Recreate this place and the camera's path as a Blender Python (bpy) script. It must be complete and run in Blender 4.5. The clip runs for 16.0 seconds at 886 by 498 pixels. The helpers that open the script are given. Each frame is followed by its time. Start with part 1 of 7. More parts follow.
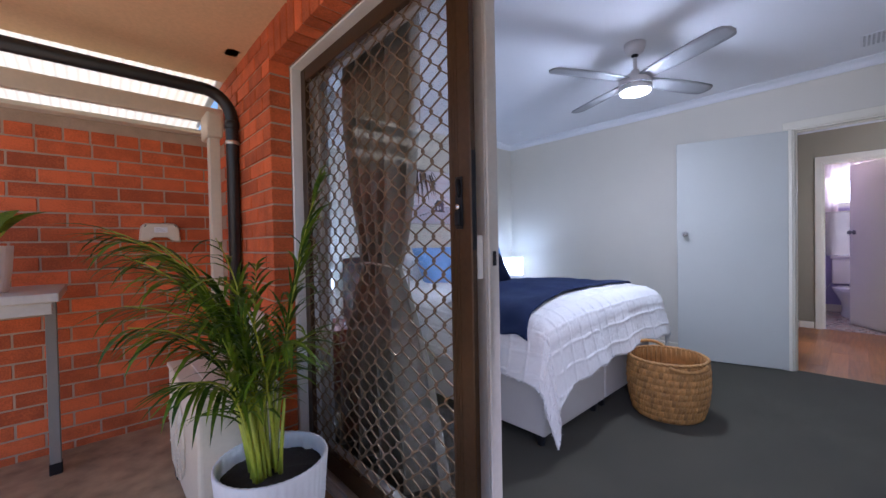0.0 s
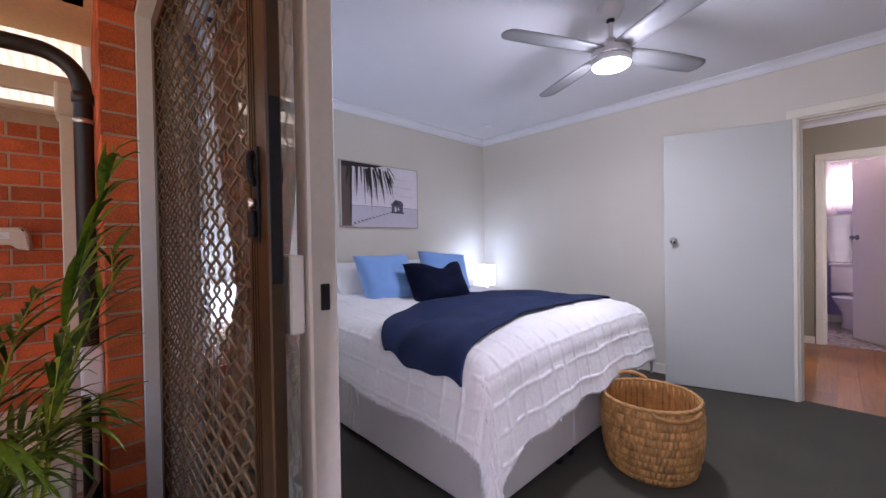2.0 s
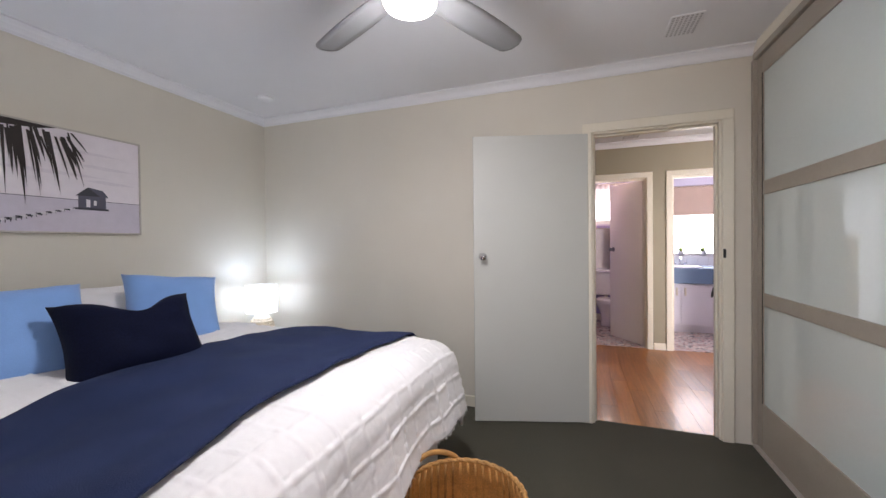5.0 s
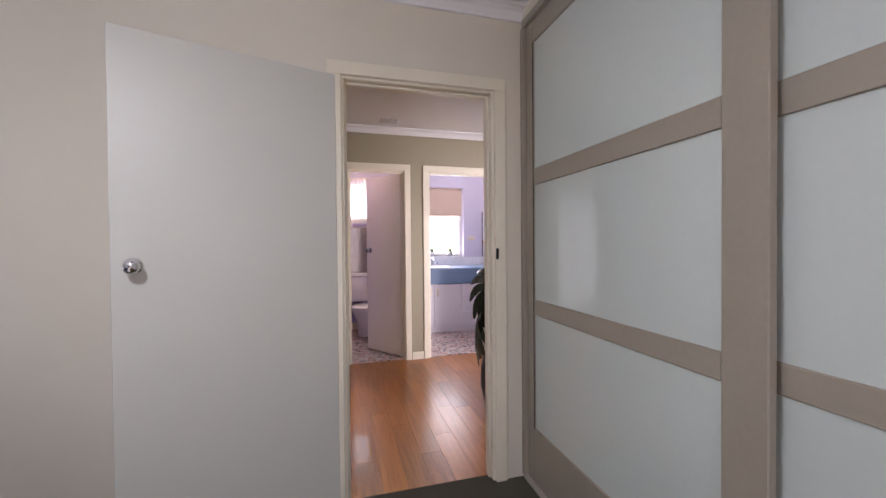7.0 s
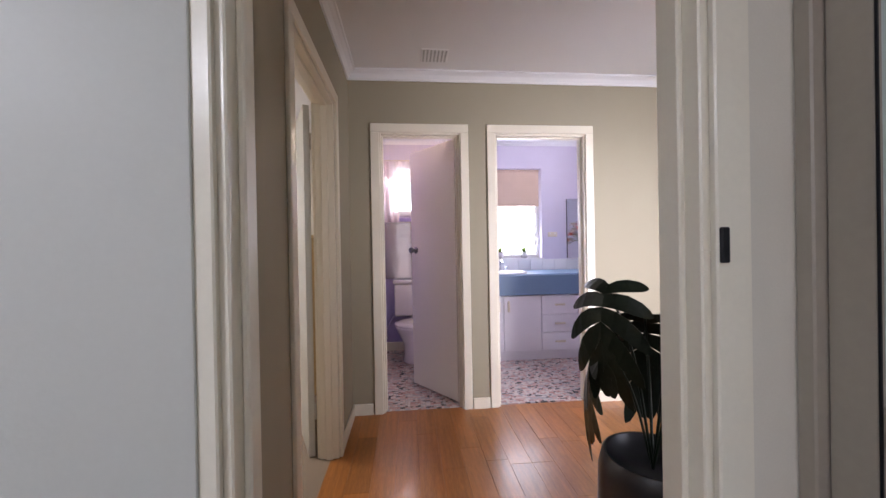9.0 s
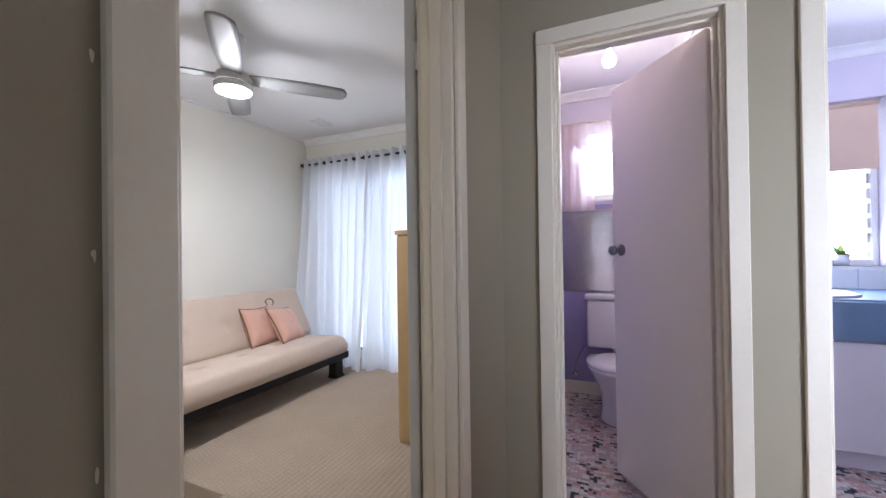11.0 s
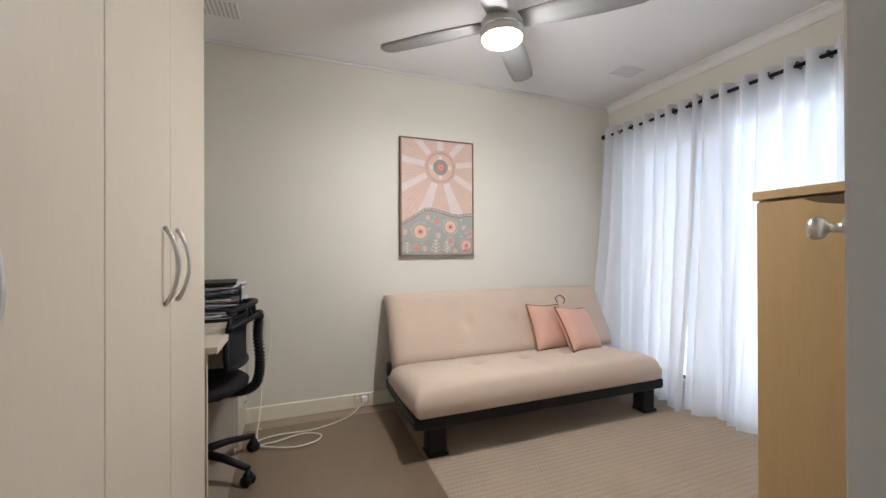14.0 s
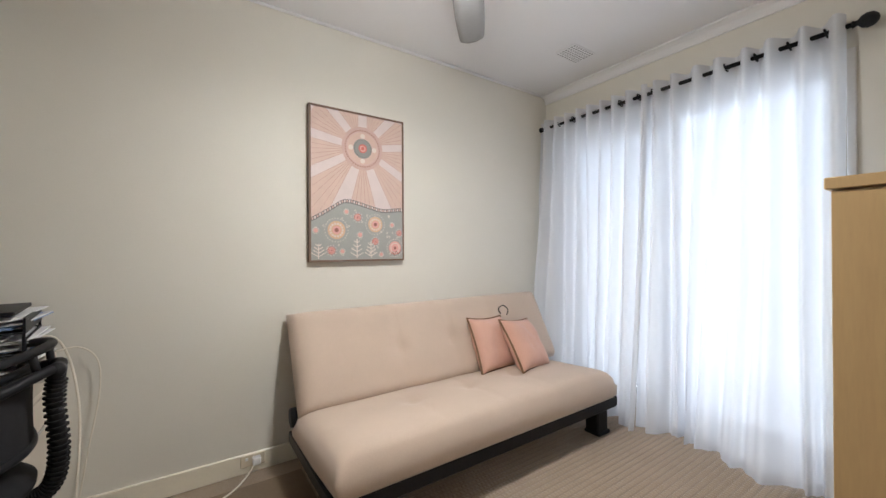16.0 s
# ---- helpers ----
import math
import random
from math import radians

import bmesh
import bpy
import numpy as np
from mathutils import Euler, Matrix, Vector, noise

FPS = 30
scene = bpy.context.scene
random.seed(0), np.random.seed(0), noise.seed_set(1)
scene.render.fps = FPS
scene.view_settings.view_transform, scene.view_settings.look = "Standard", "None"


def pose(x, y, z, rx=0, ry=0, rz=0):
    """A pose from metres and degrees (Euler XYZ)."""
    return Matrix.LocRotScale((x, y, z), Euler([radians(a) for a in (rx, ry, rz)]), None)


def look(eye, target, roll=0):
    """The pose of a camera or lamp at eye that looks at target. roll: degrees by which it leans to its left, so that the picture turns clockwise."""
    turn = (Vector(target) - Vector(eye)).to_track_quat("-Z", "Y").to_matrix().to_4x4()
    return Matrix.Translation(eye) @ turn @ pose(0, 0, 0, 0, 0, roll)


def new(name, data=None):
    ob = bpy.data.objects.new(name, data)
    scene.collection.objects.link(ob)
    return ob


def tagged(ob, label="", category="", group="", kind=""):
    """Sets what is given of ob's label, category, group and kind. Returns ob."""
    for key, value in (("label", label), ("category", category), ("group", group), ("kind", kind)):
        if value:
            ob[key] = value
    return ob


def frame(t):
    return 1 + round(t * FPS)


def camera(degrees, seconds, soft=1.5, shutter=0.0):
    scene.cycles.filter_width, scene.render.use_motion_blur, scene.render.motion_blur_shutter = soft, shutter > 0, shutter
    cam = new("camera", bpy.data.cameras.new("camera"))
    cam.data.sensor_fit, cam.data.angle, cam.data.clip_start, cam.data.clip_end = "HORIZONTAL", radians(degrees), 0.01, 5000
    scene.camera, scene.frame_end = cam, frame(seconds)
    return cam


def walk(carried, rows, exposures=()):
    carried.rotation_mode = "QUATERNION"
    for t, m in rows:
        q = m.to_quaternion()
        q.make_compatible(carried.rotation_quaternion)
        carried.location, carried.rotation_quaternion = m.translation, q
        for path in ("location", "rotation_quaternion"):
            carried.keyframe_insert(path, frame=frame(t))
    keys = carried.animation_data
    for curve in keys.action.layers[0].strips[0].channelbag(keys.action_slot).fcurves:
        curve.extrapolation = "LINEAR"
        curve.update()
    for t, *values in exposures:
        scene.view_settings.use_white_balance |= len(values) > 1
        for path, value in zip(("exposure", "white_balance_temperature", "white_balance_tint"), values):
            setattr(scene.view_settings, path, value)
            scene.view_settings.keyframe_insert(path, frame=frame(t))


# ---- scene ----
cam = camera(98.9, 16.0)
PATH = [
    (0, (0.664, -0.069, 1.143), (2.018, 1.403, 1.112), -1.1),
    (0.5, (0.843, -0.035, 1.147), (2.217, 1.418, 1.121), -1.0),
    (1, (0.976, -0.001, 1.156), (2.36, 1.442, 1.131), -0.9),
    (1.5, (1.125, 0.042, 1.164), (2.515, 1.48, 1.142), -1.0),
    (2, (1.277, 0.081, 1.178), (2.659, 1.526, 1.156), -1.0),
    (2.5, (1.405, 0.116, 1.181), (2.777, 1.571, 1.16), -1.0),
    (3, (1.541, 0.162, 1.18), (2.905, 1.625, 1.162), -1.0),
    (3.5, (1.672, 0.216, 1.173), (3.03, 1.684, 1.158), -0.9),
    (4, (1.778, 0.269, 1.181), (3.185, 1.69, 1.16), -0.8),
    (4.5, (1.909, 0.332, 1.198), (3.56, 1.461, 1.18), -0.7),
    (5, (2.141, 0.372, 1.271), (4.024, 1.048, 1.247), -0.6),
    (5.2, (2.206, 0.407, 1.278), (4.155, 0.852, 1.254), -0.7),
    (7.3, (3.345, 0.247, 1.235), (5.268, -0.303, 1.212), -0.5),
    (7.5, (3.463, 0.202, 1.223), (5.385, -0.349, 1.203), -0.5),
    (8, (3.776, 0.111, 1.241), (5.708, -0.405, 1.222), -0.4),
    (8.2, (3.902, 0.069, 1.236), (5.849, -0.386, 1.219), -0.5),
    (10.3, (5.235, -0.020, 1.164), (7.198, 0.365, 1.178), -0.9),
    (10.5, (5.345, -0.030, 1.165), (7.279, 0.478, 1.184), -0.8),
    (11, (5.576, -0.010, 1.188), (7.405, 0.798, 1.199), -0.8),
    (11.5, (5.755, 0.070, 1.204), (7.429, 1.166, 1.208), -0.6),
    (12, (5.962, 0.150, 1.171), (7.391, 1.550, 1.188), -0.6),
    (12.5, (6.092, 0.203, 1.149), (7.256, 1.829, 1.169), -0.4),
    (13, (6.128, 0.242, 1.130), (7.062, 2.010, 1.151), -0.3),
    (13.5, (6.16, 0.31, 1.124), (6.905, 2.166, 1.138), -0.2),
    (14, (6.208, 0.409, 1.134), (6.919, 2.278, 1.139), -0.2),
    (14.5, (6.242, 0.531, 1.146), (7.024, 2.372, 1.151), -0.1),
    (15, (6.263, 0.663, 1.162), (7.21, 2.424, 1.168), -0.1),
    (15.5, (6.3, 0.833, 1.169), (7.371, 2.522, 1.173), -0.1),
    (16, (6.33, 0.982, 1.15), (7.462, 2.63, 1.158), -0.3),
]
EXPOSURES = [(0.0, 0.49, 5300, 20), (0.8, 0.51, 5480, 24), (2.0, 0.56, 6000, 28), (2.6, 0.58, 6250, 27), (3.5, 0.57, 6500, 20), (5.0, 0.59, 6820, 18), (7.5, 0.47, 6650, 23), (8.2, 0.49, 6500, 22), (10.3, 0.51, 5720, 15), (11.0, 0.53, 5450, 14), (11.7, 0.54, 5560, 19), (12.5, 0.51, 5750, 18), (13.2, 0.48, 5850, 13), (16.0, 0.43, 5900, 11)]
walk(cam, [(t, look(eye, target, roll)) for t, eye, target, roll in PATH], EXPOSURES)

# ---- world, sun, exposure ----
SUN_EL, SUN_AZ = 68.0, 225.0
world = bpy.data.worlds.new("sky")
scene.world = world
world.use_nodes = True
wn = world.node_tree
sky = wn.nodes.new("ShaderNodeTexSky")
sky.sky_type, sky.sun_disc = "NISHITA", False
sky.sun_elevation, sky.sun_rotation = radians(SUN_EL), radians(SUN_AZ)
wn.nodes["Background"].inputs["Strength"].default_value = 0.15
wn.links.new(sky.outputs[0], wn.nodes["Background"].inputs["Color"])
sun_data = bpy.data.lights.new("sun", "SUN")
sun_data.energy, sun_data.angle, sun_data.color = 5.0, radians(0.6), (1.0, 0.94, 0.86)
sun_ob = new("sun", sun_data)
sx, sy = math.sin(radians(SUN_AZ)), math.cos(radians(SUN_AZ))
sun_ob.matrix_world = look((0, 0, 0), (-sx * math.cos(radians(SUN_EL)), -sy * math.cos(radians(SUN_EL)), -math.sin(radians(SUN_EL))))


def area_lamp(name, eye, target, w, h, watts, colour, spread=180):
    d = bpy.data.lights.new(name, "AREA")
    d.shape, d.size, d.size_y, d.energy, d.color = "RECTANGLE", w, h, watts, colour
    d.spread = radians(spread)
    ob = new(name, d)
    ob.matrix_world = look(eye, target)
    return ob


def point_lamp(name, eye, watts, colour, r=0.03):
    d = bpy.data.lights.new(name, "POINT")
    d.energy, d.color, d.shadow_soft_size = watts, colour, r
    ob = new(name, d)
    ob.location = eye
    return ob


def fan_lamp(name, at, down, around, colour):
    d = bpy.data.lights.new(name, "AREA")
    d.shape, d.size, d.energy, d.color = "DISK", 0.18, down, colour
    ob = new(name, d)
    ob.matrix_world = look((at[0], at[1], 2.13), (at[0], at[1] + 0.0001, 0))
    point_lamp(name + "_spread", (at[0], at[1], 2.10), around, colour, 0.09)


# daylight through the glazed openings
area_lamp("daylight_patio_door", (1.632, 0.14, 1.08), (3.5, 0.3, 0.9), 1.0, 2.0, 6.8, (0.88, 0.80, 0.88))
area_lamp("daylight_sitting_door", (9.135, 2.20, 1.08), (7.0, 2.20, 1.0), 1.6, 2.0, 22, (0.90, 0.95, 1.0))
area_lamp("daylight_toilet", (8.93, 0.0, 1.9), (7.6, 0.0, 1.2), 0.5, 0.5, 2.8, (0.95, 0.93, 1.0))
area_lamp("daylight_laundry", (8.93, -1.2, 1.5), (7.4, -1.2, 1.0), 0.8, 0.9, 11, (0.88, 0.9, 1.0))
# added fill for the hall, with no known window or lamp here
area_lamp("hall_fill_light", (5.13, -2.30, 1.1), (7.2, -1.4, 1.0), 1.2, 1.9, 22, (0.92, 0.91, 0.96), 88)
# lamps of the rooms
FAN_1, FAN_2 = (3.42, 0.95), (7.13, 2.02)
fan_lamp("fan_lamp_main", FAN_1, 9.5, 17.5, (0.88, 0.93, 1.0))
fan_lamp("fan_lamp_sitting", FAN_2, 14, 18, (1.0, 0.93, 0.82))
point_lamp("bedside_bulb_a", (2.02, 2.94, 0.85), 13.0, (0.58, 0.75, 1.0), 0.07)
point_lamp("bedside_bulb_b", (4.68, 2.95, 0.85), 6.5, (0.58, 0.75, 1.0), 0.07)
point_lamp("toilet_bulb_light", (7.95, -0.02, 2.20), 8.0, (1.0, 0.76, 0.52), 0.04)
point_lamp("laundry_lamp_light", (8.15, -1.65, 2.25), 6.0, (0.92, 0.88, 1.0), 0.06)


# ---- materials ----
def material(name, colour, rough=0.6, metal=0.0, vary=0.08, scale=6.0, fine=60.0, bump=0.1, bump_scale=None, stretch=None, emit=None, strength=0.0, coat=0.0, sheen=0.0, second=None, island=0.0, rnd=0.0, spec=0.5):
    m = bpy.data.materials.new(name)
    m.use_nodes = True
    nt = m.node_tree
    b = nt.nodes["Principled BSDF"]
    mp = nt.nodes.new("ShaderNodeMapping")
    if stretch:
        mp.inputs["Scale"].default_value = stretch
    geo = nt.nodes.new("ShaderNodeNewGeometry")
    nt.links.new(geo.outputs["Position"], mp.inputs["Vector"])
    n1 = nt.nodes.new("ShaderNodeTexNoise")
    n1.inputs["Scale"].default_value, n1.inputs["Detail"].default_value = scale, 4
    n2 = nt.nodes.new("ShaderNodeTexNoise")
    n2.inputs["Scale"].default_value, n2.inputs["Detail"].default_value = fine, 3
    for n in (n1, n2):
        nt.links.new(mp.outputs[0], n.inputs["Vector"])
    add = nt.nodes.new("ShaderNodeMath")
    add.operation = "ADD"
    nt.links.new(n1.outputs["Fac"], add.inputs[0])
    nt.links.new(n2.outputs["Fac"], add.inputs[1])
    src = add.outputs[0]
    if rnd or island:
        oi = nt.nodes.new("ShaderNodeObjectInfo") if rnd else geo
        k = nt.nodes.new("ShaderNodeMath")
        k.operation, k.inputs[1].default_value = "MULTIPLY_ADD", (rnd or island)
        nt.links.new(oi.outputs["Random" if rnd else "Random Per Island"], k.inputs[0])
        nt.links.new(src, k.inputs[2])
        sh = nt.nodes.new("ShaderNodeMath")
        sh.operation, sh.inputs[1].default_value = "SUBTRACT", 0.5 * (rnd or island)
        nt.links.new(k.outputs[0], sh.inputs[0])
        src = sh.outputs[0]
    ramp = nt.nodes.new("ShaderNodeMapRange")
    ramp.inputs["From Min"].default_value, ramp.inputs["From Max"].default_value = 0.6, 1.4
    nt.links.new(src, ramp.inputs["Value"])
    mix = nt.nodes.new("ShaderNodeMix")
    mix.data_type = "RGBA"
    lo = [max(0, c * (1 - vary)) for c in colour]
    hi = second or [min(1, c * (1 + vary)) for c in colour]
    mix.inputs[6].default_value, mix.inputs[7].default_value = (*lo, 1), (*hi, 1)
    nt.links.new(ramp.outputs[0], mix.inputs[0])
    nt.links.new(mix.outputs[2], b.inputs["Base Color"])
    b.inputs["Roughness"].default_value, b.inputs["Metallic"].default_value = rough, metal
    b.inputs["Specular IOR Level"].default_value = spec
    b.inputs["Coat Weight"].default_value, b.inputs["Sheen Weight"].default_value = coat, sheen
    if bump:
        n3 = nt.nodes.new("ShaderNodeTexNoise")
        n3.inputs["Scale"].default_value, n3.inputs["Detail"].default_value = bump_scale or fine, 4
        nt.links.new(mp.outputs[0], n3.inputs["Vector"])
        bp = nt.nodes.new("ShaderNodeBump")
        bp.inputs["Strength"].default_value, bp.inputs["Distance"].default_value = bump, 0.01
        nt.links.new(n3.outputs["Fac"], bp.inputs["Height"])
        nt.links.new(bp.outputs[0], b.inputs["Normal"])
    if emit:
        b.inputs["Emission Color"].default_value, b.inputs["Emission Strength"].default_value = (*emit, 1), strength
    return m


M = {}
M["wall"] = material("wall_paint_beige", (0.69, 0.65, 0.555), 0.75, vary=0.03, scale=2.5, fine=240, bump=0.06)
M["wall_cool"] = material("wall_paint_pale_green", (0.72, 0.695, 0.625), 0.7, vary=0.03, scale=2.5, fine=240, bump=0.06)
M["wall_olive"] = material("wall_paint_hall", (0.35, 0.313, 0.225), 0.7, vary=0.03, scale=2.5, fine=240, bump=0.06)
M["wall_lilac"] = material("wall_paint_lilac", (0.64, 0.60, 0.705), 0.6, vary=0.05, scale=3, fine=200, bump=0.05)
M["wall_purple"] = material("wall_paint_purple", (0.36, 0.31, 0.55), 0.6, vary=0.10, scale=4, fine=120, bump=0.05)
M["ceiling"] = material("ceiling_paint", (0.80, 0.80, 0.81), 0.85, vary=0.02, scale=2, fine=300, bump=0.05)
M["trim"] = material("gloss_white_trim", (0.80, 0.75, 0.62), 0.3, vary=0.03, scale=8, fine=90, bump=0.03)
M["door"] = material("painted_door", (0.565, 0.572, 0.525), 0.45, vary=0.02, scale=3, fine=120, bump=0.03)
M["door_pink"] = material("painted_door_pale_lilac", (0.87, 0.83, 0.74), 0.45, vary=0.02, scale=3, fine=120, bump=0.03)
M["carpet"] = material("carpet_green_grey", (0.066, 0.061, 0.043), 0.95, vary=0.22, scale=3, fine=260, bump=0.5, bump_scale=350, sheen=0.1, spec=0.1)
M["carpet2"] = material("carpet_taupe", (0.31, 0.242, 0.175), 0.95, vary=0.2, scale=3, fine=200, bump=0.4, bump_scale=300, sheen=0.3)
M["timber"] = material("timber_board", (0.42, 0.160, 0.036), 0.32, vary=0.34, scale=5, fine=34, bump=0.04, stretch=(0.6, 9, 1), rnd=0.5, coat=0.12)
M["brick"] = material("red_brick", (0.58, 0.125, 0.034), 0.85, vary=0.36, scale=9, fine=130, bump=0.5, bump_scale=160, rnd=0.75)
M["mortar"] = material("mortar", (0.46, 0.34, 0.24), 0.95, vary=0.15, scale=12, fine=200, bump=0.4)
M["concrete"] = material("stained_concrete", (0.38, 0.28, 0.165), 0.9, vary=0.45, scale=2.6, fine=11, bump=0.3)
M["soffit"] = material("soffit_sheet", (0.78, 0.54, 0.31), 0.8, vary=0.10, scale=1.8, fine=60, bump=0.06)
M["cream"] = material("cream_steel", (0.70, 0.62, 0.48), 0.5, vary=0.06, scale=5, fine=60, bump=0.04)
M["black_pipe"] = material("black_plastic", (0.018, 0.018, 0.02), 0.35, vary=0.2, scale=9, bump=0.04)
M["bronze"] = material("bronze_aluminium", (0.062, 0.032, 0.013), 0.36, 0.4, vary=0.2, scale=9, bump=0.05)
M["grille"] = material("bronze_mesh", (0.20, 0.13, 0.07), 0.4, 0.5, vary=0.2, scale=30, bump=0.05)
M["alu"] = material("grey_aluminium", (0.50, 0.46, 0.41), 0.42, 0.15, vary=0.08, scale=14, fine=60, bump=0.05)
M["white_frame"] = material("white_powdercoat", (0.78, 0.77, 0.75), 0.4, vary=0.04, bump=0.03)
M["steel"] = material("brushed_steel", (0.62, 0.61, 0.58), 0.28, 1.0, vary=0.06, scale=30, fine=200, bump=0.03)
M["chrome"] = material("chrome", (0.75, 0.75, 0.76), 0.1, 1.0, vary=0.03, bump=0)
M["black"] = material("black_plastic_matt", (0.012, 0.012, 0.014), 0.45, vary=0.2, scale=15, bump=0.05, spec=0.2)
M["black_mesh"] = material("black_mesh_fabric", (0.02, 0.02, 0.022), 0.8, vary=0.3, scale=40, fine=400, bump=0.4, spec=0.2)
M["taupe_frame"] = material("taupe_powdercoat", (0.34, 0.30, 0.245), 0.45, vary=0.05, scale=8, bump=0.03)
M["frosted"] = material("frosted_glass_panel", (0.60, 0.665, 0.64), 0.04, vary=0.02, scale=2, bump=0, coat=0.6)
M["white_gloss"] = material("white_plastic", (0.82, 0.82, 0.81), 0.35, vary=0.02, bump=0.01)
# blade white darkened in colour to offset the lamp light from below
M["fan_blade"] = material("fan_blade_dimmed", (0.25, 0.25, 0.25), 0.5, vary=0.04, scale=4, bump=0.02)
M["fan_white"] = material("fan_white", (0.60, 0.59, 0.58), 0.45, vary=0.02, bump=0.01)
M["linen"] = material("white_cotton", (0.80, 0.78, 0.76), 0.9, vary=0.03, scale=9, fine=300, bump=0.25, bump_scale=420, sheen=0.2)
M["throw"] = material("navy_knit", (0.019, 0.029, 0.074), 0.8, vary=0.2, scale=6, fine=300, bump=0.4, bump_scale=320, sheen=0.02, spec=0.08)
M["velvet"] = material("navy_velvet", (0.004, 0.006, 0.020), 0.8, vary=0.3, scale=5, fine=150, bump=0.2, sheen=0.02, spec=0.08)
M["blue"] = material("blue_cotton", (0.19, 0.36, 0.68), 0.85, vary=0.08, scale=7, fine=260, bump=0.25, sheen=0.2)
M["bedbase"] = material("pale_grey_fabric", (0.60, 0.56, 0.52), 0.9, vary=0.05, scale=8, fine=300, bump=0.25)
M["charcoal"] = material("charcoal_fabric", (0.058, 0.056, 0.050), 0.9, vary=0.12, scale=8, fine=260, bump=0.3, sheen=0.2)
M["cherry"] = material("cherry_wood", (0.105, 0.020, 0.010), 0.3, vary=0.35, scale=3, fine=30, bump=0.03, stretch=(1, 8, 8), coat=0.3)
M["shade"] = material("lamp_shade_linen", (0.9, 0.88, 0.84), 0.8, vary=0.03, bump=0.1, emit=(1.0, 0.96, 0.90), strength=5.0)
M["glow"] = material("glowing_diffuser", (0.9, 0.9, 0.9), 0.4, bump=0, emit=(1.0, 0.98, 0.96), strength=9.0)
M["glow_warm"] = material("warm_glowing_diffuser", (0.9, 0.9, 0.9), 0.4, bump=0, emit=(1.0, 0.92, 0.78), strength=9.0)
M["bead"] = material("natural_bead", (0.72, 0.60, 0.42), 0.6, vary=0.15, scale=30, bump=0.1)
M["basket"] = material("woven_seagrass", (0.44, 0.225, 0.065), 0.6, vary=0.4, scale=22, fine=160, bump=0.4, island=0.6)
M["curtain"] = material("taupe_curtain_fabric", (0.205, 0.188, 0.148), 0.42, vary=0.16, scale=10, fine=300, bump=0.2, stretch=(1, 1, 0.25), sheen=0.1)
M["rope"] = material("cotton_rope", (0.60, 0.53, 0.42), 0.9, vary=0.12, scale=60, bump=0.4)
M["pot"] = material("white_fluted_pot", (0.80, 0.79, 0.78), 0.45, vary=0.03, bump=0.02)
M["soil"] = material("potting_soil", (0.022, 0.015, 0.011), 0.95, vary=0.5, scale=40, fine=200, bump=0.8, bump_scale=120)
M["leaf"] = material("palm_leaf", (0.040, 0.105, 0.008), 0.42, vary=0.35, scale=14, fine=80, bump=0.1, island=0.9, second=(0.16, 0.24, 0.012), spec=0.25)
M["stem"] = material("palm_stem", (0.36, 0.40, 0.03), 0.45, vary=0.25, scale=14, fine=60, bump=0.05)
M["dark_leaf"] = material("monstera_leaf", (0.010, 0.016, 0.010), 0.35, vary=0.3, scale=10, bump=0.05, spec=0.2)
M["futon"] = material("beige_suede", (0.56, 0.445, 0.355), 0.9, vary=0.07, scale=5, fine=240, bump=0.2, sheen=0.3)
M["peach"] = material("peach_cotton", (0.66, 0.40, 0.31), 0.9, vary=0.06, scale=7, fine=260, bump=0.25, sheen=0.2)
M["piping"] = material("brown_piping", (0.20, 0.115, 0.06), 0.8, vary=0.2, scale=50, bump=0.2)
M["beech"] = material("beech_laminate", (0.50, 0.345, 0.165), 0.45, vary=0.06, scale=3, fine=24, bump=0.02, stretch=(6, 6, 0.7))
M["laminate"] = material("cream_laminate", (0.61, 0.545, 0.455), 0.4, vary=0.03, scale=2, fine=40, bump=0.02, stretch=(3, 3, 0.4))
M["mat"] = material("clear_vinyl_mat", (0.18, 0.132, 0.088), 0.35, vary=0.10, scale=6, fine=90, bump=0.1)
M["cord"] = material("white_cord", (0.75, 0.70, 0.60), 0.5, vary=0.05, bump=0.02)
M["paper"] = material("paper", (0.75, 0.75, 0.76), 0.8, vary=0.06, bump=0.02)
M["paper_blue"] = material("printed_paper", (0.25, 0.36, 0.60), 0.7, vary=0.3, scale=30, bump=0.02)
M["ceramic"] = material("white_ceramic", (0.80, 0.77, 0.76), 0.12, vary=0.02, bump=0, coat=0.5)
M["bench_blue"] = material("blue_laminate", (0.145, 0.235, 0.36), 0.4, vary=0.05, bump=0.02)
M["splash_metal"] = material("aged_metal_sheet", (0.32, 0.29, 0.30), 0.17, 0.85, vary=0.18, scale=7, fine=40, bump=0.12, bump_scale=9)
M["vinyl"] = material("white_vanity", (0.78, 0.75, 0.78), 0.4, vary=0.02, bump=0.01)
M["tile"] = material("mosaic_chip", (0.48, 0.42, 0.40), 0.4, vary=0.1, scale=9, bump=0.02)
M["blind"] = material("peach_blind", (0.66, 0.50, 0.38), 0.85, vary=0.04, scale=9, fine=200, bump=0.1)
M["frame_wood"] = material("brown_wood_frame", (0.17, 0.105, 0.07), 0.5, vary=0.2, scale=9, bump=0.05)
M["silver_frame"] = material("pale_wood_frame", (0.50, 0.46, 0.40), 0.4, vary=0.1, scale=9, bump=0.03)
# colour set for the warm sunlight it reflects under the soffit
M["bounce_paving"] = material("warm_bounce_paving", (0.46, 0.36, 0.26), 0.9, vary=0.12, scale=2, fine=60, bump=0.1)
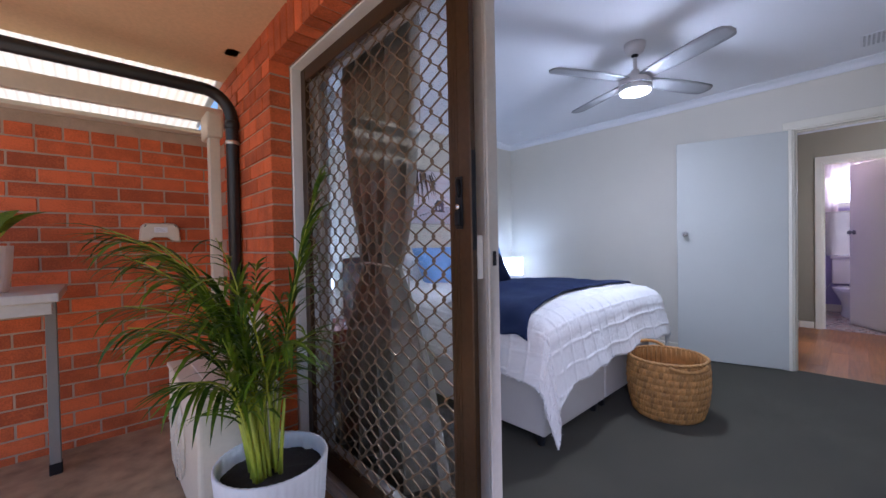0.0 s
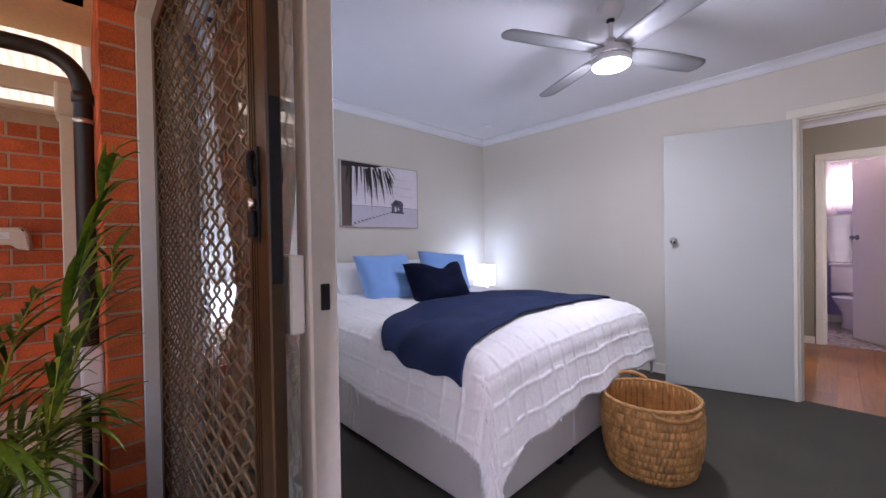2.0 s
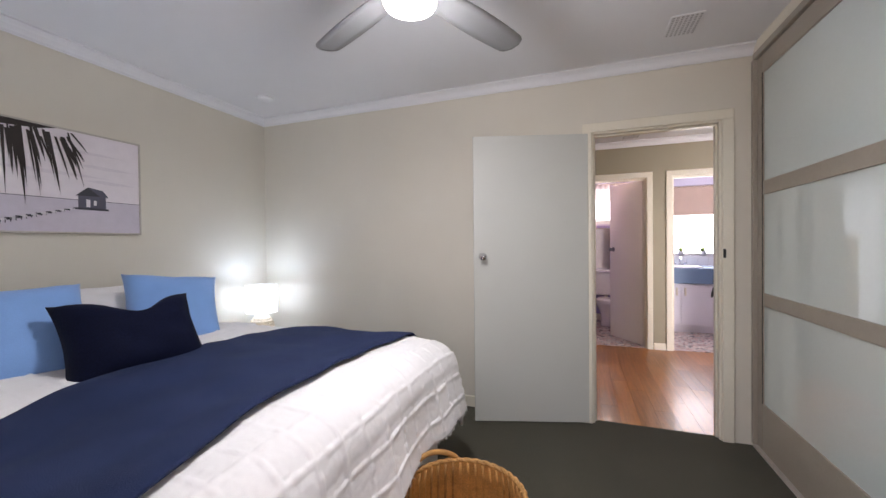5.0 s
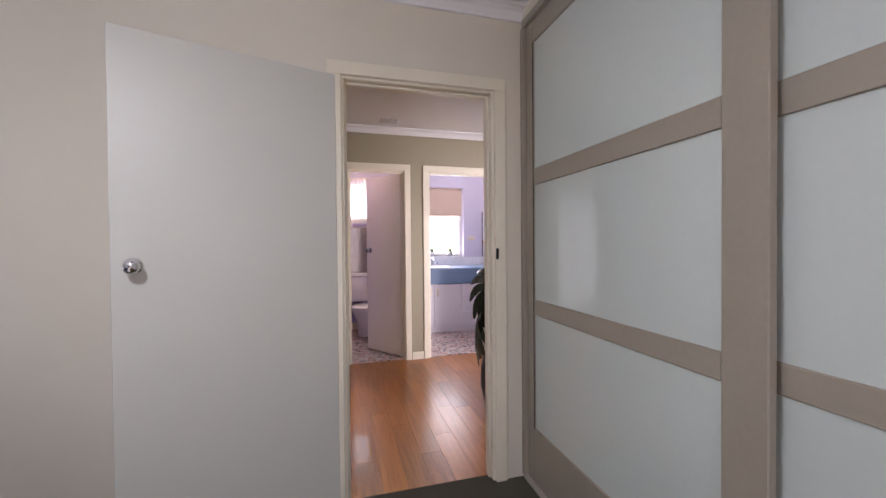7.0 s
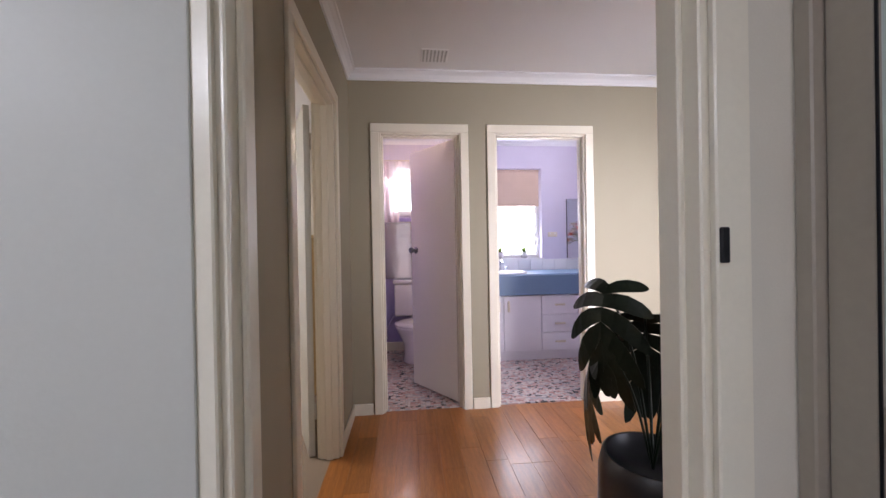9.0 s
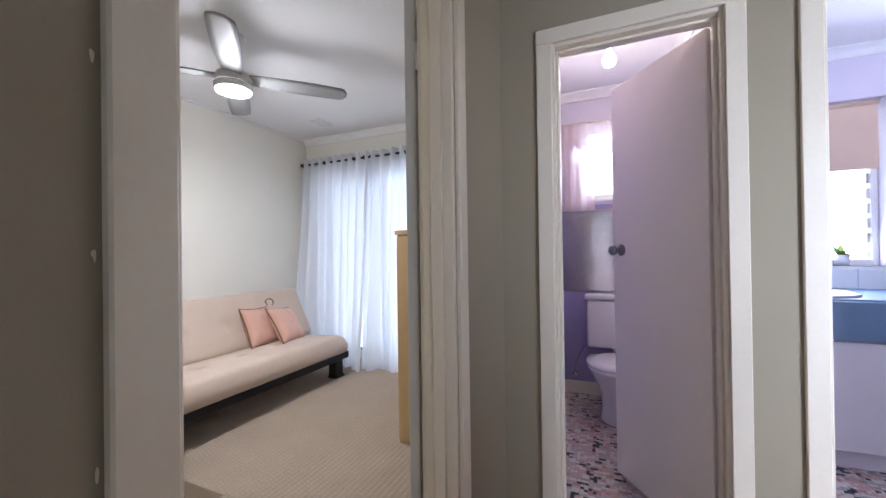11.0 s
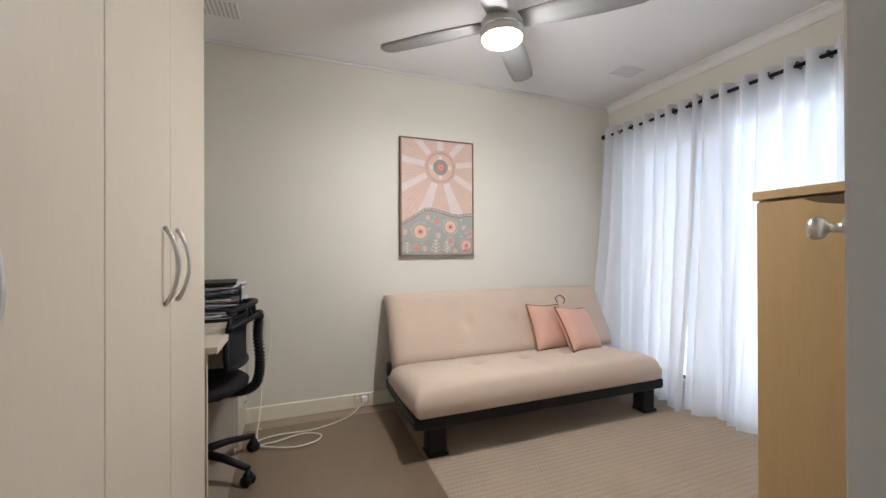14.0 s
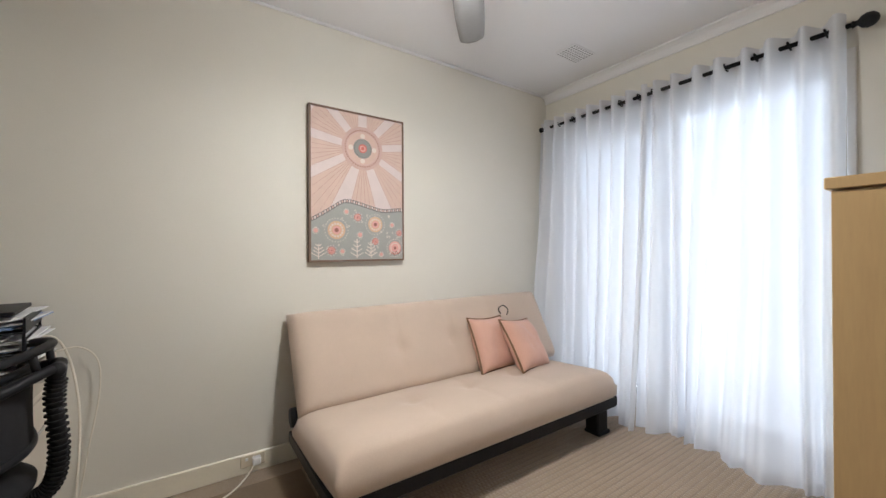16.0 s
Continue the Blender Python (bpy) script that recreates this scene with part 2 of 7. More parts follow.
# emission stands in for bright daylight behind the wet room windows
M["backdrop_glow"] = material("glowing_outdoor_backdrop", (0.8, 0.8, 0.8), 0.9, bump=0, emit=(0.97, 0.98, 1.0), strength=3.0)
M["grass"] = material("lawn", (0.06, 0.09, 0.03), 0.95, vary=0.4, scale=3, fine=80, bump=0.5)
M["fence"] = material("pale_fence_sheet", (0.40, 0.39, 0.36), 0.7, vary=0.05, scale=2, bump=0.05)
M["gunmetal"] = material("dull_steel_knob", (0.20, 0.20, 0.21), 0.3, 1.0, vary=0.08, bump=0.02)
M["rubber"] = material("rubber", (0.02, 0.02, 0.02), 0.7, vary=0.1, bump=0.02, spec=0.2)


def flat(name, colour, rough=0.7):
    M[name] = material(name, colour, rough, vary=0.06, scale=20, fine=160, bump=0.04)
    return M[name]


def glass_material():
    m = bpy.data.materials.new("window_glass")
    m.use_nodes = True
    b = m.node_tree.nodes["Principled BSDF"]
    b.inputs["Base Color"].default_value = (0.95, 0.97, 0.96, 1)
    b.inputs["Roughness"].default_value, b.inputs["Transmission Weight"].default_value, b.inputs["IOR"].default_value = 0.01, 1.0, 1.45
    return m


M["glass"] = glass_material()


def sheer_material(name, colour, through_part, clear):
    """A thin cloth: part diffuse, part translucent, part open weave."""
    m = bpy.data.materials.new(name)
    m.use_nodes = True
    nt = m.node_tree
    nt.nodes.remove(nt.nodes["Principled BSDF"])
    out = nt.nodes["Material Output"]
    d, t, c = nt.nodes.new("ShaderNodeBsdfDiffuse"), nt.nodes.new("ShaderNodeBsdfTranslucent"), nt.nodes.new("ShaderNodeBsdfTransparent")
    for n in (d, t):
        n.inputs["Color"].default_value = (*colour, 1)
    a, b = nt.nodes.new("ShaderNodeMixShader"), nt.nodes.new("ShaderNodeMixShader")
    nz = nt.nodes.new("ShaderNodeTexNoise")
    nz.inputs["Scale"].default_value = 9
    mr = nt.nodes.new("ShaderNodeMapRange")
    mr.inputs["To Min"].default_value, mr.inputs["To Max"].default_value = clear * 0.6, clear * 1.4
    nt.links.new(nz.outputs["Fac"], mr.inputs["Value"])
    a.inputs[0].default_value = through_part
    nt.links.new(d.outputs[0], a.inputs[1])
    nt.links.new(t.outputs[0], a.inputs[2])
    nt.links.new(mr.outputs[0], b.inputs[0])
    nt.links.new(a.outputs[0], b.inputs[1])
    nt.links.new(c.outputs[0], b.inputs[2])
    nt.links.new(b.outputs[0], out.inputs[0])
    return m


M["sheer"] = sheer_material("white_sheer_voile", (0.80, 0.81, 0.84), 0.30, 0.07)
M["drum_shade"] = sheer_material("lit_linen_drum", (0.92, 0.90, 0.86), 0.72, 0.0)
M["sheer_pink"] = sheer_material("pale_pink_net", (0.85, 0.74, 0.72), 0.6, 0.15)


# ---- mesh helpers ----
def part(name, bm, mat, parent=None, label="", smooth=False):
    me = bpy.data.meshes.new(name)
    bm.normal_update()
    bm.to_mesh(me)
    bm.free()
    if mat:
        me.materials.append(M[mat] if isinstance(mat, str) else mat)
    if smooth:
        for p in me.polygons:
            p.use_smooth = True
    ob = new(name, me)
    ob.parent = parent
    if label:
        ob["label"] = label
    return ob


def thing(name, label, category, group="", kind="", at=(0, 0, 0), turn=0):
    ob = new(name)
    ob.empty_display_size = 0.1
    ob.matrix_basis = pose(at[0], at[1], at[2], 0, 0, turn)
    return tagged(ob, label, category, group, kind)


def box(x0, y0, z0, x1, y1, z1, bm=None, bev=0.0, seg=1):
    bm2 = bmesh.new()
    bmesh.ops.create_cube(bm2, size=1)
    for v in bm2.verts:
        v.co = Vector((x0 + (v.co.x + 0.5) * (x1 - x0), y0 + (v.co.y + 0.5) * (y1 - y0), z0 + (v.co.z + 0.5) * (z1 - z0)))
    if bev:
        bmesh.ops.bevel(bm2, geom=bm2.edges[:], offset=bev, segments=seg, affect="EDGES", profile=0.5)
    if bm is None:
        return bm2
    merge(bm, bm2)
    return bm


def merge(bm, other, m=None):
    if m is not None:
        bmesh.ops.transform(other, matrix=m, verts=other.verts)
    tmp = bpy.data.meshes.new("tmp")
    other.to_mesh(tmp)
    other.free()
    bm.from_mesh(tmp)
    bpy.data.meshes.remove(tmp)
    return bm


def lathe(profile, n=32, bm=None, caps=True, ripple=0.0, waves=0):
    """A turned body from (radius, height) pairs round z."""
    bm = bm or bmesh.new()
    rings = []
    for r, z in profile:
        ring = []
        for i in range(n):
            a = 2 * math.pi * i / n
            k = r * (1 + ripple * math.cos(waves * a)) if waves else r
            ring.append(bm.verts.new((k * math.cos(a), k * math.sin(a), z)))
        rings.append(ring)
    for a, b in zip(rings, rings[1:]):
        for i in range(n):
            bm.faces.new((a[i], a[(i + 1) % n], b[(i + 1) % n], b[i]))
    if caps:
        if profile[0][0] > 1e-4:
            bm.faces.new(rings[0][::-1])
        if profile[-1][0] > 1e-4:
            bm.faces.new(rings[-1])
    return bm


def tube(points, r, n=8, bm=None, taper=None, caps=True):
    """A round bar along points."""
    bm = bm or bmesh.new()
    pts = [Vector(p) for p in points]
    rings = []
    up = Vector((0.13, 0.29, 0.95)).normalized()
    for i, p in enumerate(pts):
        d = (pts[min(i + 1, len(pts) - 1)] - pts[max(i - 1, 0)]).normalized()
        u = d.cross(up)
        if u.length < 1e-3:
            u = d.cross(Vector((1, 0, 0)))
        u.normalize()
        w = d.cross(u)
        k = r if taper is None else r * (1 + (taper - 1) * i / (len(pts) - 1))
        rings.append([bm.verts.new(p + k * (math.cos(2 * math.pi * j / n) * u + math.sin(2 * math.pi * j / n) * w)) for j in range(n)])
    for a, b in zip(rings, rings[1:]):
        for j in range(n):
            bm.faces.new((a[j], a[(j + 1) % n], b[(j + 1) % n], b[j]))
    if caps:
        bm.faces.new(rings[0][::-1])
        bm.faces.new(rings[-1])
    return bm


def smooth_line(pts, n=8):
    """Catmull-Rom points through pts."""
    p = [Vector(q) for q in pts]
    p = [2 * p[0] - p[1]] + p + [2 * p[-1] - p[-2]]
    out = []
    for i in range(1, len(p) - 2):
        for k in range(n):
            t = k / n
            a, b, c, d = p[i - 1], p[i], p[i + 1], p[i + 2]
            out.append(0.5 * ((2 * b) + (c - a) * t + (2 * a - 5 * b + 4 * c - d) * t * t + (3 * b - a - 3 * c + d) * t ** 3))
    out.append(p[-2])
    return out


def grid_mesh(name, fn, nu, nv, mat, parent=None, label="", thick=0.0):
    """A smooth surface fn(u, v) for u, v in 0..1."""
    verts = [fn(i / nu, j / nv) for j in range(nv + 1) for i in range(nu + 1)]
    w = nu + 1
    faces = [(j * w + i, j * w + i + 1, (j + 1) * w + i + 1, (j + 1) * w + i) for j in range(nv) for i in range(nu)]
    me = bpy.data.meshes.new(name)
    me.from_pydata(verts, [], faces)
    me.materials.append(M[mat])
    me.polygons.foreach_set("use_smooth", [True] * len(me.polygons))
    ob = new(name, me)
    ob.parent = parent
    if label:
        ob["label"] = label
    if thick:
        md = ob.modifiers.new("thick", "SOLIDIFY")
        md.thickness, md.offset = thick, 0
    return ob


def structure(name, bm, mat, label, smooth=False):
    return tagged(part(name, bm, mat, None, "", smooth), label, "", "", "structure")


def wall_with_holes(name, axis, at0, at1, lo, hi, z0, z1, holes, mat, label):
    """A wall along x or y between at0 and at1 in the other axis, with openings (lo, hi, z0, z1)."""
    bm = bmesh.new()
    cuts = sorted(holes)

    def piece(a, b, c, d):
        if b - a > 1e-4 and d - c > 1e-4:
            if axis == "x":
                box(a, at0, c, b, at1, d, bm)
            else:
                box(at0, a, c, at1, b, d, bm)
    cur = lo
    for a, b, c, d in cuts:
        piece(cur, a, z0, z1)
        piece(a, b, z0, c)
        piece(a, b, d, z1)
        cur = b
    piece(cur, hi, z0, z1)
    return structure(name, bm, mat, label)


# ---- large structure ----
XW0, XW1 = 1.47, 1.64          # patio wall: inner leaf
XO = 1.338                     # outer brick face
XE0, XE1 = 5.0, 5.11           # wall between bedroom and hall
YN = 3.205                     # north wall, inner face
XH0, XH1 = 7.20, 7.31          # wall between hall and wet rooms
YH0, YH1 = 0.42, 0.53          # wall between hall and sitting room
XR = 8.95                      # east wall, inner face
CEIL = 2.48
DOOR_Y0, DOOR_Y1 = -0.42, 1.945   # sliding door opening
HEAD = 2.045

wall_with_holes("wall_north", "x", YN, YN + 0.12, 1.47, 9.25, 0, CEIL, [], "wall", "beige painted plaster wall")
wall_with_holes("wall_west", "y", XW0, XW1, -1.30, YN, 0, CEIL, [(DOOR_Y0, DOOR_Y1, 0.0, 2.085)], "wall", "beige wall with a sliding door opening")
# hole from y -2.95 to -1.55: unseen opening invented for the hall fill
wall_with_holes("wall_east", "y", XE0, XE1, -3.2, YN, 0, CEIL, [(-2.95, -1.55, 0.0, 2.1), (-0.485, 0.29, 0.0, 2.045)], "wall", "beige wall with a doorway to the hall")
wall_with_holes("wall_south", "x", -1.42, -1.30, 1.47, XE0, 0, CEIL, [], "wall", "beige wall behind the wardrobe")
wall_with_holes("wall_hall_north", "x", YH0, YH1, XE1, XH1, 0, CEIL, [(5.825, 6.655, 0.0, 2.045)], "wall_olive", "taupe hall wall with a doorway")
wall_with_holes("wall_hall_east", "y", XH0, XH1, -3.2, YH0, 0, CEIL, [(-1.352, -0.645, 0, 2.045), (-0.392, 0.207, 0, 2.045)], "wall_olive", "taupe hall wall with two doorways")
wall_with_holes("wall_wet_west", "y", XH1 + 0.001, XH1 + 0.008, -3.2, YH0, 0, CEIL, [(-1.352, -0.645, 0, 2.045), (-0.392, 0.207, 0, 2.045)], "wall_lilac", "lilac painted face of the wet room wall")
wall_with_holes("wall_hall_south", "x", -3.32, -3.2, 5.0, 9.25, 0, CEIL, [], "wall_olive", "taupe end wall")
wall_with_holes("wall_sitting_south", "x", 0.425, YH1 - 0.002, XH1, 9.25, 0, CEIL, [], "wall_cool", "pale wall between the sitting room and toilet")
wall_with_holes("wall_sitting_east", "y", XR, XR + 0.20, YH1, YN, 0, CEIL, [(1.375, 3.02, 0.0, 2.085)], "wall_cool", "pale wall with a sliding door opening")
wall_with_holes("wall_wet_east", "y", 8.92, 9.12, -3.2, 0.425, 0, CEIL, [(-1.63, -0.75, 1.05, 2.14), (-0.27, 0.20, 1.60, 2.19)], "wall_lilac", "lilac wall with two windows")
wall_with_holes("wall_toilet_laundry", "x", -0.565, -0.465, XH1, 8.92, 0, CEIL, [], "wall_lilac", "lilac partition wall")
# paint skins of the rooms that differ from the shared walls
structure("wall_sitting_north", box(XE1, YN - 0.010, 0, XR, YN - 0.001, CEIL), "wall_cool", "pale green-white painted wall")
structure("wall_sitting_west", box(XE1 + 0.001, YH1 + 0.002, 0, XE1 + 0.01, YN - 0.011, CEIL), "wall_cool", "pale green-white painted wall")
structure("wall_toilet_side", box(XH1 + 0.001, 0.405, 0, 8.919, 0.4245, CEIL), "wall_purple", "purple painted toilet wall")
structure("wall_toilet_back", box(8.908, -0.463, 0, 8.9195, 0.404, 1.55), "wall_purple", "purple painted toilet wall")

structure("floor", box(1.48, -1.3, -0.06, 5.06, YN, 0.0), "carpet", "dark green-grey low pile carpet")
structure("floor_sitting", box(XE1, YH1 - 0.06, -0.06, 9.05, YN, 0.0), "carpet2", "taupe patterned loop carpet")
structure("floor_hall", box(5.06, -3.2, -0.06, 7.23, YH1 - 0.06, -0.012), "timber", "under floor of the hall")
structure("floor_wet", box(7.23, -3.2, -0.06, 8.95, 0.42, -0.004), "mortar", "grout bed under mosaic tiles")
bm = box(1.30, -1.42, CEIL, 9.25, YN + 0.12, CEIL + 0.08)
box(1.30, -3.32, CEIL, 9.25, -1.42, CEIL + 0.08, bm)
structure("ceiling", bm, "ceiling", "flat white plaster ceiling")


def cornice(name, runs, label):
    """Cove cornice along rectangles (x0, y0, x1, y1) inside a room."""
    prof = [(0.0, -0.066), (0.012, -0.066), (0.014, -0.052), (0.028, -0.028), (0.050, -0.014), (0.062, -0.012), (0.062, 0.0), (0.0, 0.0)]
    bm = bmesh.new()
    for x0, y0, x1, y1 in runs:
        loops = []
        for d, h in prof:
            loops.append([bm.verts.new((x, y, CEIL - 0.001 + h)) for x, y in ((x0 + d, y0 + d), (x1 - d, y0 + d), (x1 - d, y1 - d), (x0 + d, y1 - d))])
        for a, b in zip(loops, loops[1:]):
            for i in range(4):
                bm.faces.new((a[i], a[(i + 1) % 4], b[(i + 1) % 4], b[i]))
    bmesh.ops.recalc_face_normals(bm, faces=bm.faces)
    return structure(name, bm, "ceiling", label)


cornice("cornice_bedroom", [(XW1, -1.30, XE0, YN)], "white cove cornice")
cornice("cornice_hall", [(XE1, -3.2, XH0, YH0)], "white cove cornice")
bm = bmesh.new()
ring = [(XR - d, CEIL - 0.001 + h) for d, h in ((0.0, -0.066), (0.012, -0.066), (0.014, -0.052), (0.028, -0.028), (0.050, -0.014), (0.062, -0.012), (0.062, 0.0), (0.0, 0.0))]
a_, b_ = [[bm.verts.new((x, y, z)) for x, z in ring] for y in (YH1, YN - 0.011)]
for i in range(len(ring) - 1):
    bm.faces.new((a_[i], a_[i + 1], b_[i + 1], b_[i]))
bmesh.ops.recalc_face_normals(bm, faces=bm.faces)
structure("cornice_sitting", bm, "ceiling", "white cove cornice")
structure("ceiling_bead", box(XE1 + 0.011, YN - 0.03, CEIL - 0.016, XR - 0.063, YN - 0.0105, CEIL - 0.0005, bev=0.006), "ceiling", "thin plaster bead along the ceiling")
cornice("cornice_wet", [(XH1, -3.2, 8.92, -0.565), (XH1, -0.465, 8.908, 0.405)], "white cove cornice")


def skirting(name, boxes, label):
    bm = bmesh.new()
    for b in boxes:
        box(*b, bm=bm, bev=0.004)
    return structure(name, bm, "trim", label)


S = 0.014
skirting("baseboard_bedroom", [(XW1, YN - S, 0.0, XE0, YN, 0.085), (XE0 - S, 0.355, 0, XE0, YN - S, 0.085), (XW1, DOOR_Y1 + 0.05, 0, XW1 + S, YN - S, 0.085)], "white painted skirting board")
skirting("baseboard_hall", [(XH0 - S, 0.275, -0.012, XH0, YH0, 0.08), (XH0 - S, -0.583, -0.012, XH0, -0.457, 0.08), (XH0 - S, -3.2, -0.012, XH0, -1.36, 0.08), (6.73, YH0 - S, -0.012, XH0 - S, YH0, 0.08), (XE1, YH0 - S, -0.012, 5.762, YH0, 0.08), (XE1, -3.2, -0.012, XE1 + S, -0.55, 0.08)], "white painted skirting board")
skirting("baseboard_sitting", [(5.12, YN - 0.01 - S, 0, XR, YN - 0.01, 0.10), (XR - S, 0.53, 0, XR, 1.33, 0.10), (XR - S, 3.06, 0, XR, YN - 0.03, 0.10)], "white painted skirting board")
skirting("baseboard_toilet", [(8.894, -0.46, 0, 8.907, 0.404, 0.10), (XH1 + 0.05, 0.392, 0, 8.893, 0.4045, 0.10)], "white tile skirting")


def door_frame(name, axis, at0, at1, lo, hi, head, label):
    """Jamb lining and architraves on both faces of a doorway."""
    root = thing(name, label, "", kind="structure")
    w, t = 0.062, 0.016

    def b(a0, a1, c0, c1, z0, z1):
        return box(a0, c0, z0, a1, c1, z1, bev=0.003) if axis == "x" else box(c0, a0, z0, c1, a1, z1, bev=0.003)
    part("jamb", b(lo - 0.001, lo + 0.018, at0 + 0.001, at1 - 0.001, 0, head), "trim", root)
    part("jamb", b(hi - 0.018, hi + 0.001, at0 + 0.001, at1 - 0.001, 0, head), "trim", root)
    part("head_jamb", b(lo + 0.018, hi - 0.018, at0 + 0.001, at1 - 0.001, head - 0.018, head + 0.001), "trim", root)
    m = (at0 + at1) / 2
    part("door_stop", b(lo + 0.018, lo + 0.03, m - 0.02, m + 0.018, 0, head - 0.018), "trim", root)
    part("door_stop", b(hi - 0.03, hi - 0.018, m - 0.02, m + 0.018, 0, head - 0.018), "trim", root)
    part("door_stop", b(lo + 0.03, hi - 0.03, m - 0.02, m + 0.018, head - 0.03, head - 0.018), "trim", root)
    for c0, c1 in ((at0 - t, at0), (at1, at1 + t)):
        part("architrave", b(lo - w + 0.005, lo + 0.005, c0, c1, 0, head - 0.005), "trim", root)
        part("architrave", b(hi - 0.005, hi + w - 0.005, c0, c1, 0, head - 0.005), "trim", root)
        part("architrave", b(lo - w + 0.005, hi + w - 0.005, c0, c1, head - 0.005, head + w - 0.005), "trim", root)
    return root


door_frame("door_frame_1", "y", XE0, XE1, -0.485, 0.29, 2.045, "cream gloss painted door frame with architraves")
door_frame("door_frame_2", "x", YH0, YH1, 5.825, 6.655, 2.045, "cream gloss painted door frame with architraves")
door_frame("door_frame_3", "y", XH0, XH1, -0.392, 0.207, 2.045, "cream gloss painted door frame with architraves")
door_frame("door_frame_4", "y", XH0, XH1, -1.352, -0.645, 2.045, "cream gloss painted door frame with architraves")


def knob_bm():
    bm = lathe([(0.030, 0), (0.030, 0.004), (0.022, 0.008), (0.011, 0.012), (0.010, 0.030), (0.020, 0.036), (0.026, 0.046), (0.025, 0.058), (0.017, 0.066), (0.0001, 0.068)], 24)
    return bm


def door_leaf(name, label, hinge, turn, width, mat, knob_mat, knob_z=1.18):
    """A flush door: its hinge edge on z at the hinge, its width along local x."""
    root = thing(name, label, "door", kind="structure", at=(*hinge, 0), turn=turn)
    part("leaf", box(0.0, -0.0175, 0.008, width, 0.0175, 2.032, bev=0.002), mat, root)
    for s in (-1, 1):
        k = part("door_knob", knob_bm(), knob_mat, root, "", True)
        k.matrix_basis = pose(width - 0.065, s * 0.0175, knob_z, -90 * s, 0, 0)
    part("latch_plate", box(width - 0.001, -0.011, knob_z - 0.06, width + 0.0015, 0.011, knob_z + 0.06), "steel", root)
    for z in (0.22, 1.78):
        bm = lathe([(0.006, z), (0.006, z + 0.09)], 10)
        bmesh.ops.translate(bm, vec=(0.0, -0.022, 0), verts=bm.verts)
        part("hinge", bm, "steel", root, "", True)
    return root


door_leaf("door_1", "flush off-white painted door standing open", (4.995, 0.315), 106.5, 0.80, "door", "chrome")
door_leaf("door_2", "flush off-white door swung back in the sitting room", (6.662, 0.578), 22, 0.795, "door", "steel")
door_leaf("door_3", "pale lilac toilet door standing half open", (7.325, -0.372), 35, 0.58, "door_pink", "gunmetal")

# ---- outdoors ----
structure("ground", box(-60, -60, -0.40, 80, 60, -0.10), "grass", "lawn around the house")
# out-of-view ground added as a reflector for the patio
structure("bounce_paving", box(-14, -14, -0.10, -1.6, 3.14, -0.03), "bounce_paving", "unseen warm paving added to bounce sunlight into the patio")
structure("patio_floor", box(-1.6, -4.5, -0.10, 1.47, 3.14, -0.02), "concrete", "stained concrete patio slab")
structure("wall_outer", box(XO + 0.105, -4.5, -0.1, XW0 - 0.001, DOOR_Y0, 2.6), "mortar", "brick outer leaf")
structure("soffit", box(-0.42, -4.5, 2.262, XO + 0.1, 2.84, 2.30), "soffit", "flat cream soffit sheet over the patio")
structure("patio_side_path", box(9.15, -5, -0.1, 14.0, 6, -0.03), "fence", "pale paved yard outside")
structure("yard_fence", box(12.5, -6, -0.05, 12.55, 8, 1.9), "fence", "pale sheet fence across the yard")
structure("roof", box(1.2, -3.6, 2.62, 9.9, 3.6, 2.70), "fence", "roof over the house")
structure("roof_extension", box(-0.45, -4.6, 2.40, 1.2, 2.50, 2.46), "fence", "roof over the patio")


# ---- bedroom: bed ----
BX0, BX1, BY0, BY1, TOP = 2.43, 3.98, 1.07, 3.10, 0.705
BCX, BHW = (BX0 + BX1) / 2, (BX1 - BX0) / 2


